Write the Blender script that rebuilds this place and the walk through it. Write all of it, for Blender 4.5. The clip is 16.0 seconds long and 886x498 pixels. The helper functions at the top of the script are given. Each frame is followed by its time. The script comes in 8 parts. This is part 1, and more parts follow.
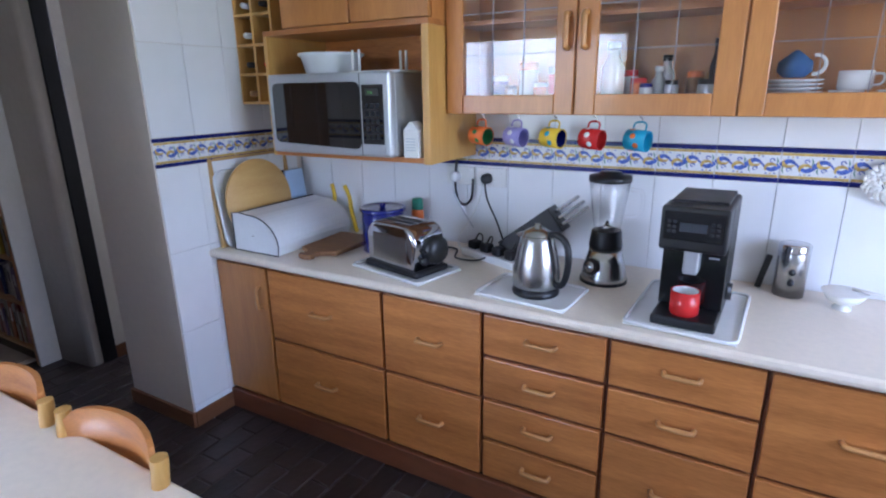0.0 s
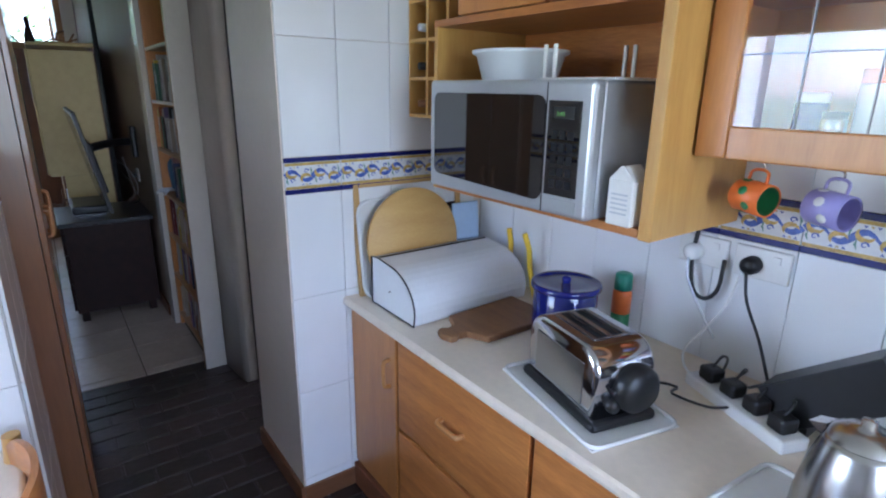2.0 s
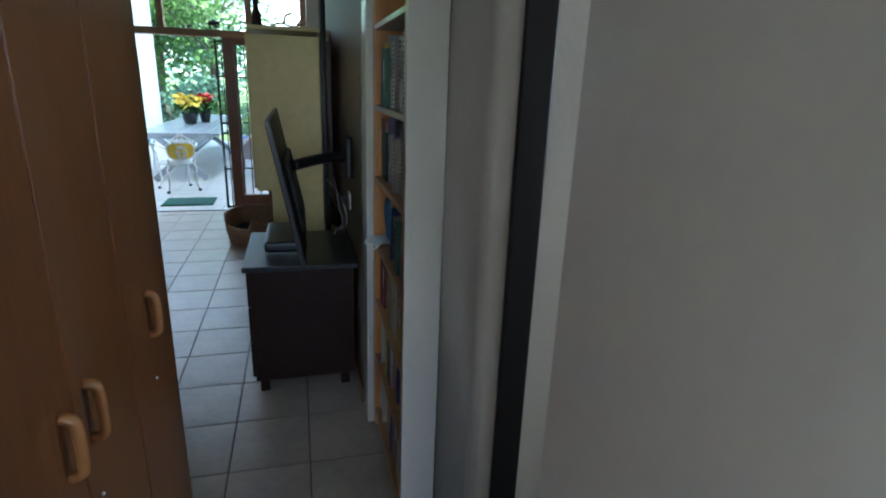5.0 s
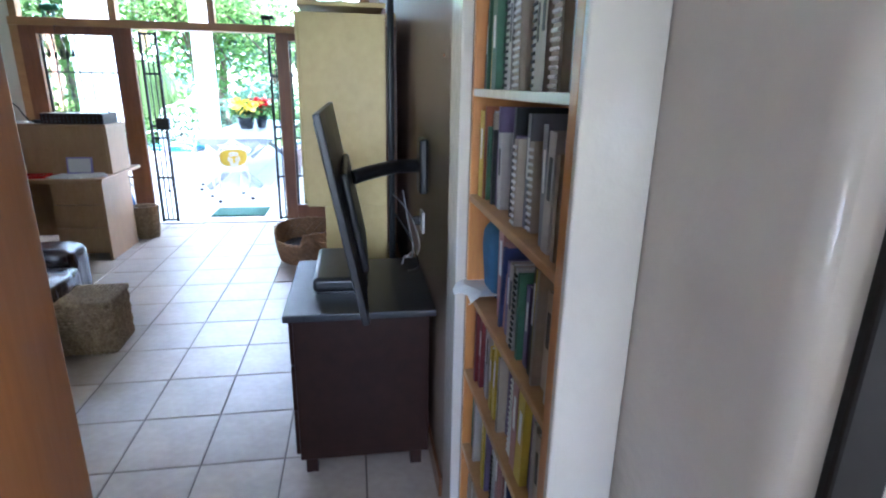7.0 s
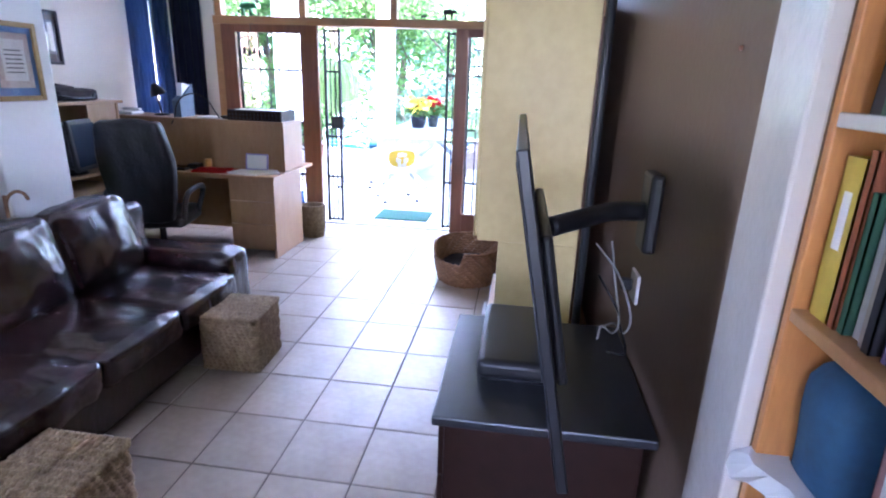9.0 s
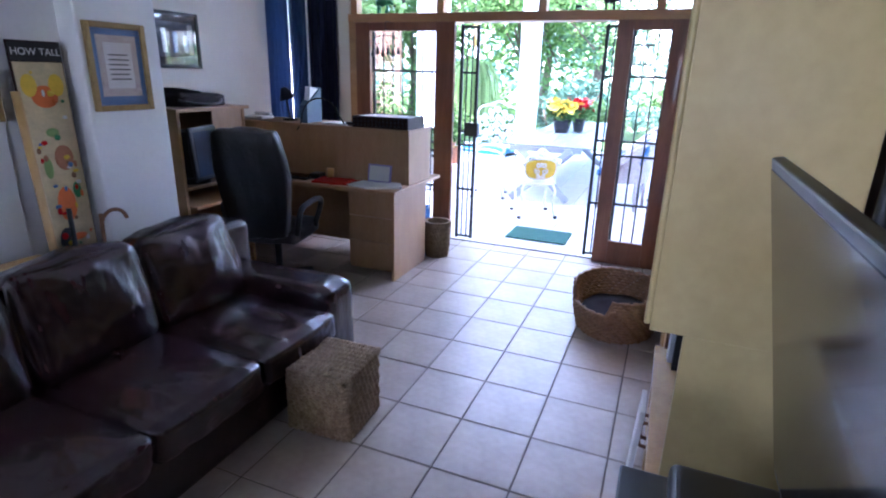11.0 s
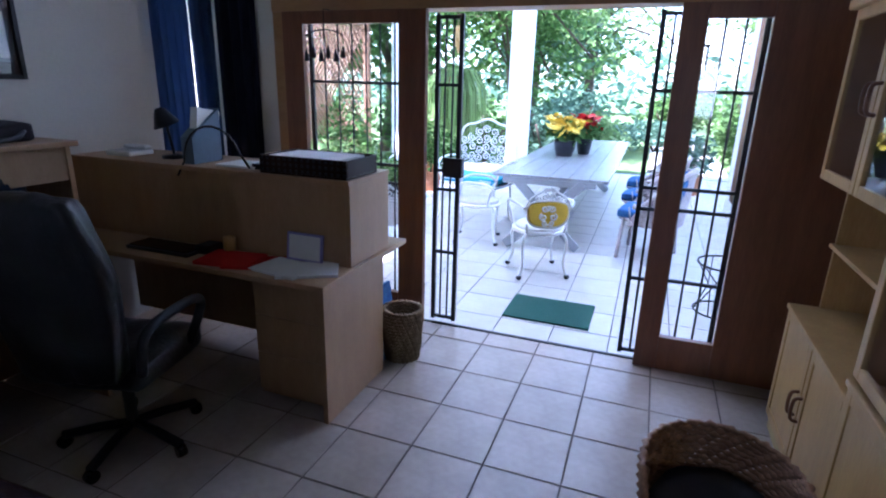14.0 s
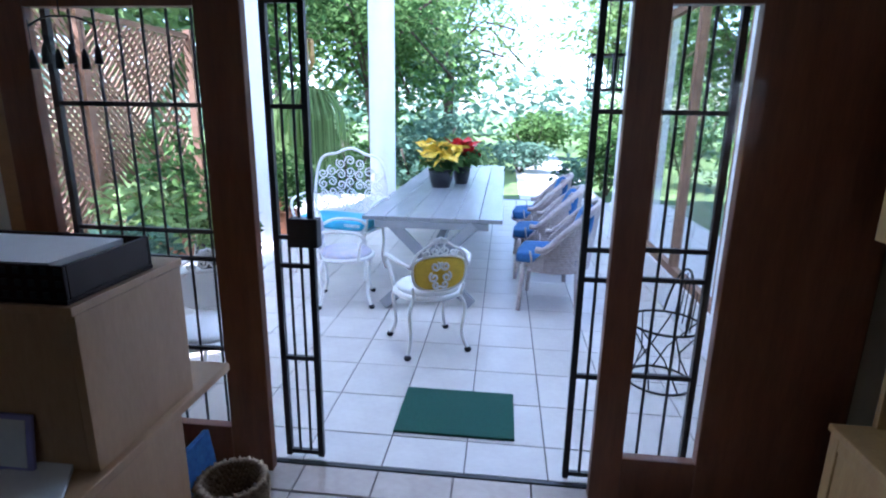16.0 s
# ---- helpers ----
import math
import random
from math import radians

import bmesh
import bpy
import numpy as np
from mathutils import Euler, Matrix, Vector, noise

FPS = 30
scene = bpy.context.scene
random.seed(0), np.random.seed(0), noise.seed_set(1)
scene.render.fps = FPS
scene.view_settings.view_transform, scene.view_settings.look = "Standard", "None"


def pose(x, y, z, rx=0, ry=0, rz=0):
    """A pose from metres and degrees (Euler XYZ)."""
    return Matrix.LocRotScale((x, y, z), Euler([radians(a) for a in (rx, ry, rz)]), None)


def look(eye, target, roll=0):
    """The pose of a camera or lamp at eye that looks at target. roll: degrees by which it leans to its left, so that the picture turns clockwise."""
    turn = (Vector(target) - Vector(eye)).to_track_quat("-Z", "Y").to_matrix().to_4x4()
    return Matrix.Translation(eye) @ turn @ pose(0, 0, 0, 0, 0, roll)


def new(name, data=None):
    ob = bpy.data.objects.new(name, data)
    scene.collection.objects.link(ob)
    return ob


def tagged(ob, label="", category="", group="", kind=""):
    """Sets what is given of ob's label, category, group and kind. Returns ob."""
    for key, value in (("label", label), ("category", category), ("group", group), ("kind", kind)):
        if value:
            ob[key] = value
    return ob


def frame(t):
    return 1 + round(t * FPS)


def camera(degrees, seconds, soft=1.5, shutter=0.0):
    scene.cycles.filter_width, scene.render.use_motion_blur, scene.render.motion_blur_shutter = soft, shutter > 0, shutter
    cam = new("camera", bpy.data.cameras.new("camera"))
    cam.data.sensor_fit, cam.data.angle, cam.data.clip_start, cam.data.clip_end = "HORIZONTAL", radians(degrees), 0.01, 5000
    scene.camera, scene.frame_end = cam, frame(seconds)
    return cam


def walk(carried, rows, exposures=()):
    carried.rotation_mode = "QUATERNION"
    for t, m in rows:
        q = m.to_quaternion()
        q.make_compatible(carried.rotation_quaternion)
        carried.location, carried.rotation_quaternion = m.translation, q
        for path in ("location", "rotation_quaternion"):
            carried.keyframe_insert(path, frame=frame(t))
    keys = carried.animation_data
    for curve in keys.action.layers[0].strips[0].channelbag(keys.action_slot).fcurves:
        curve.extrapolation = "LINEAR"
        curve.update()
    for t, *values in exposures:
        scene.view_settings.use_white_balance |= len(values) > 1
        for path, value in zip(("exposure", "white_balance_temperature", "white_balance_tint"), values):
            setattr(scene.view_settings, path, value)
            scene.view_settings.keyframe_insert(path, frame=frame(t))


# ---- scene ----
cam = camera(78.6, 16.0, 2.1)
METRES, EYE, TILT, LEAN, TURN = 8.0, 1.5, 0.0, 0.0, 28.9
PATH = [
    (0, (0.569, 0.096, 1.658), (-0.386, 1.761, 1.094), -0.8),
    (0.5, (0.506, 0.308, 1.688), (-0.632, 1.853, 1.127), -0.3),
    (1, (0.421, 0.509, 1.702), (-0.854, 1.94, 1.131), -0.0),
    (1.5, (0.307, 0.734, 1.731), (-1.099, 2.036, 1.159), 0.1),
    (2, (0.119, 0.898, 1.708), (-1.427, 2.034, 1.141), 0.8),
    (2.5, (-0.138, 1.002, 1.732), (-1.782, 1.99, 1.165), 1.3),
    (3, (-0.407, 1.108, 1.716), (-2.111, 1.988, 1.148), 1.6),
    (3.5, (-0.714, 1.193, 1.725), (-2.474, 1.948, 1.149), 1.9),
    (4, (-0.993, 1.239, 1.714), (-2.801, 1.865, 1.134), 2.4),
    (4.5, (-1.319, 1.219, 1.734), (-3.149, 1.769, 1.146), 2.4),
    (7, (-2.428, 1.184, 1.623), (-4.316, 1.496, 1.043), 1.1),
    (7.5, (-2.667, 1.217, 1.633), (-4.568, 1.426, 1.049), 1.2),
    (8, (-2.834, 1.189, 1.64), (-4.745, 1.221, 1.053), 1.6),
    (8.5, (-3.007, 1.123, 1.653), (-4.914, 1.002, 1.06), 1.7),
    (9, (-3.144, 1.072, 1.641), (-5.036, 0.823, 1.043), 2.0),
    (9.5, (-3.332, 1.042, 1.642), (-5.199, 0.65, 1.04), 1.9),
    (10, (-3.508, 1.014, 1.646), (-5.331, 0.454, 1.043), 1.8),
    (12.5, (-4.631, 0.555, 1.717), (-6.376, -0.202, 1.099), 1.4),
    (13, (-4.934, 0.434, 1.728), (-6.682, -0.322, 1.118), 1.4),
    (13.5, (-5.311, 0.362, 1.705), (-7.074, -0.366, 1.102), 1.5),
    (14, (-5.619, 0.297, 1.693), (-7.411, -0.371, 1.106), 1.5),
    (14.5, (-5.921, 0.19, 1.691), (-7.761, -0.358, 1.128), 1.4),
    (15, (-6.219, 0.098, 1.677), (-8.107, -0.274, 1.133), 1.0),
    (15.5, (-6.544, 0.022, 1.684), (-8.455, -0.255, 1.162), 0.9),
    (16, (-6.834, -0.073, 1.682), (-8.758, -0.282, 1.18), 0.9),
]
# the exposure falls as the bright garden fills the picture
EXPOSURES = [(0, 2.9, 5350, 25), (1.0, 3.05, 5350, 23), (2.0, 3.1, 5400, 21), (3.0, 2.9, 5400, 17), (4.0, 2.45, 5350, 10), (4.5, 2.6, 5350, 8), (7.0, 4.75, 5300, 20), (7.5, 4.85, 5250, 26), (8.5, 5.2, 5200, 36), (10.0, 4.9, 5120, 36), (12.5, 3.6, 5080, 33), (13.5, 3.3, 5050, 32), (14.5, 2.85, 5080, 28), (16.0, 2.45, 5100, 25)]
walk(cam, [(t, look(eye, target, roll)) for t, eye, target, roll in PATH], EXPOSURES)

# ---- world, sun and large lights ----
world = bpy.data.worlds.new("sky")
scene.world = world
world.use_nodes = True
wn = world.node_tree
sky = wn.nodes.new("ShaderNodeTexSky")
sky.sky_type = "NISHITA"
sky.sun_disc = False
sky.sun_elevation = radians(61)
sky.sun_rotation = radians(143)
wn.links.new(sky.outputs[0], wn.nodes["Background"].inputs[0])
wn.nodes["Background"].inputs[1].default_value = 0.15

sun = new("sun", bpy.data.lights.new("sun", "SUN"))
sun.data.energy, sun.data.angle, sun.data.color = 5.0, radians(0.6), (1.0, 0.95, 0.87)
sun.matrix_world = look((-8, -9, 18), (-14, -1.0, 0))


def area_lamp(name, eye, target, w, h, watts, color=(0.82, 0.91, 1.0)):
    """An area lamp of sky colour: daylight by a window's opening, or added fill."""
    la = bpy.data.lights.new(name, "AREA")
    la.shape, la.size, la.size_y, la.energy, la.color = "RECTANGLE", w, h, watts, color
    ob = new(name, la)
    ob.matrix_world = look(eye, target)
    return ob


area_lamp("kitchen_east_daylight", (2.42, 1.05, 1.65), (0, 1.05, 1.5), 1.5, 1.15, 4.4)
area_lamp("kitchen_south_daylight", (-1.75, -1.72, 1.65), (-1.75, 1, 0.55), 1.9, 1.1, 3.9)
area_lamp("patio_daylight", (-9.25, -0.4, 1.2), (-7, -0.4, 0.7), 1.3, 2.0, 0.35)
area_lamp("side_window_daylight", (-9.0, -3.35, 1.7), (-8.6, -1.0, 1.0), 0.45, 1.5, 0.07)
# added fill before the closed end wall, to brighten the corridor side
area_lamp("corridor_fill", (-2.6, 4.15, 1.7), (-2.6, 1.0, 1.2), 0.55, 1.2, 3.2)
# added fill that brightens the sofa; it sits in an invented inner opening
area_lamp("sofa_fill", (-2.97, -0.95, 1.75), (-5.2, -0.9, 0.4), 1.1, 0.9, 0.05)


# ---- materials ----
def mat(name, color, rough=0.5, metal=0.0, var=0.12, scale=6.0, bump=0.0, bscale=60.0, stretch=(1, 1, 1),
        color2=None, coat=0.0, per_object=0.0, spec=0.5, trans=0.0, rvar=0.15):
    """A surface with broad stains and fine grain, in object space."""
    m = bpy.data.materials.new(name)
    m.use_nodes = True
    nt = m.node_tree
    n, l = nt.nodes, nt.links
    b = n["Principled BSDF"]
    b.inputs["Metallic"].default_value = metal
    b.inputs["Specular IOR Level"].default_value = spec
    b.inputs["Coat Weight"].default_value = coat
    b.inputs["Transmission Weight"].default_value = trans
    tc = n.new("ShaderNodeTexCoord")
    mp = n.new("ShaderNodeMapping")
    mp.inputs["Scale"].default_value = stretch
    l.new(tc.outputs["Object"], mp.inputs[0])
    na = n.new("ShaderNodeTexNoise")
    na.inputs["Scale"].default_value, na.inputs["Detail"].default_value = scale, 5.0
    nb = n.new("ShaderNodeTexNoise")
    nb.inputs["Scale"].default_value, nb.inputs["Detail"].default_value = bscale, 3.0
    l.new(mp.outputs[0], na.inputs[0])
    l.new(mp.outputs[0], nb.inputs[0])
    mixf = n.new("ShaderNodeMath")
    mixf.operation = "MULTIPLY_ADD"
    mixf.inputs[1].default_value = 0.35
    l.new(nb.outputs["Fac"], mixf.inputs[0])
    half = n.new("ShaderNodeMath")
    half.operation = "MULTIPLY"
    half.inputs[1].default_value = 0.65
    l.new(na.outputs["Fac"], half.inputs[0])
    l.new(half.outputs[0], mixf.inputs[2])
    ramp = n.new("ShaderNodeValToRGB")
    c = Vector(color)
    lo = c * (1 - var) if color2 is None else Vector(color2)
    hi = c * (1 + var) if color2 is None else c
    ramp.color_ramp.elements[0].position, ramp.color_ramp.elements[1].position = 0.33, 0.67
    ramp.color_ramp.elements[0].color = (*lo, 1)
    ramp.color_ramp.elements[1].color = (*[min(1.0, v) for v in hi], 1)
    l.new(mixf.outputs[0], ramp.inputs[0])
    out = ramp.outputs[0]
    if per_object:
        oi = n.new("ShaderNodeObjectInfo")
        mr = n.new("ShaderNodeMapRange")
        mr.inputs[3].default_value, mr.inputs[4].default_value = 1 - per_object, 1 + per_object
        l.new(oi.outputs["Random"], mr.inputs[0])
        hs = n.new("ShaderNodeHueSaturation")
        l.new(mr.outputs[0], hs.inputs["Value"])
        l.new(out, hs.inputs["Color"])
        out = hs.outputs[0]
    l.new(out, b.inputs["Base Color"])
    rr = n.new("ShaderNodeMapRange")
    rr.inputs[3].default_value, rr.inputs[4].default_value = max(0.02, rough - rvar * rough), min(1, rough + rvar * rough)
    l.new(na.outputs["Fac"], rr.inputs[0])
    l.new(rr.outputs[0], b.inputs["Roughness"])
    if bump:
        bp = n.new("ShaderNodeBump")
        bp.inputs["Strength"].default_value, bp.inputs["Distance"].default_value = bump, 0.01
        l.new(nb.outputs["Fac"], bp.inputs["Height"])
        l.new(bp.outputs[0], b.inputs["Normal"])
    return m


def glass_mat(name, color=(1, 1, 1), rough=0.0):
    m = bpy.data.materials.new(name)
    m.use_nodes = True
    nt = m.node_tree
    n, l = nt.nodes, nt.links
    for x in list(n):
        n.remove(x)
    o = n.new("ShaderNodeOutputMaterial")
    mix = n.new("ShaderNodeMixShader")
    tr = n.new("ShaderNodeBsdfTransparent")
    tr.inputs[0].default_value = (*color, 1)
    gl = n.new("ShaderNodeBsdfGlossy")
    gl.inputs["Roughness"].default_value = rough
    lw = n.new("ShaderNodeLayerWeight")
    lw.inputs[0].default_value = 0.5
    pw = n.new("ShaderNodeMath")
    pw.operation = "POWER"
    pw.inputs[1].default_value = 4.0
    ma = n.new("ShaderNodeMath")
    ma.operation = "MULTIPLY_ADD"
    ma.inputs[1].default_value, ma.inputs[2].default_value = 0.85, 0.05
    l.new(lw.outputs["Facing"], pw.inputs[0])
    l.new(pw.outputs[0], ma.inputs[0])
    l.new(ma.outputs[0], mix.inputs[0])
    l.new(tr.outputs[0], mix.inputs[1])
    l.new(gl.outputs[0], mix.inputs[2])
    l.new(mix.outputs[0], o.inputs[0])
    return m


def sheet_mat(name, color):
    """A pale roofing sheet that lets daylight through."""
    m = bpy.data.materials.new(name)
    m.use_nodes = True
    n, l = m.node_tree.nodes, m.node_tree.links
    for x in list(n):
        n.remove(x)
    o, mix = n.new("ShaderNodeOutputMaterial"), n.new("ShaderNodeMixShader")
    di, tr, nz, rp = n.new("ShaderNodeBsdfDiffuse"), n.new("ShaderNodeBsdfTranslucent"), n.new("ShaderNodeTexNoise"), n.new("ShaderNodeValToRGB")
    nz.inputs["Scale"].default_value = 2.0
    rp.color_ramp.elements[0].color = (*[c * 0.9 for c in color], 1)
    rp.color_ramp.elements[1].color = (*color, 1)
    l.new(nz.outputs["Fac"], rp.inputs[0])
    l.new(rp.outputs[0], di.inputs[0])
    l.new(rp.outputs[0], tr.inputs[0])
    mix.inputs[0].default_value = 0.6
    l.new(di.outputs[0], mix.inputs[1])
    l.new(tr.outputs[0], mix.inputs[2])
    l.new(mix.outputs[0], o.inputs[0])
    return m


def leaf_mat(name, color):
    """Thin leaves: light falls on them and glows through."""
    m = sheet_mat(name, color)
    n, l = m.node_tree.nodes, m.node_tree.links
    geo, hs = n.new("ShaderNodeNewGeometry"), n.new("ShaderNodeHueSaturation")
    mr = n.new("ShaderNodeMapRange")
    mr.inputs[3].default_value, mr.inputs[4].default_value = 0.6, 1.35
    l.new(geo.outputs["Random Per Island"], mr.inputs[0])
    l.new(mr.outputs[0], hs.inputs["Value"])
    rp = [x for x in n if x.type == "VALTORGB"][0]
    l.new(rp.outputs[0], hs.inputs["Color"])
    for x in n:
        if x.type in ("BSDF_DIFFUSE", "BSDF_TRANSLUCENT"):
            l.new(hs.outputs[0], x.inputs[0])
        if x.type == "MIX_SHADER":
            x.inputs[0].default_value = 0.45
    return m


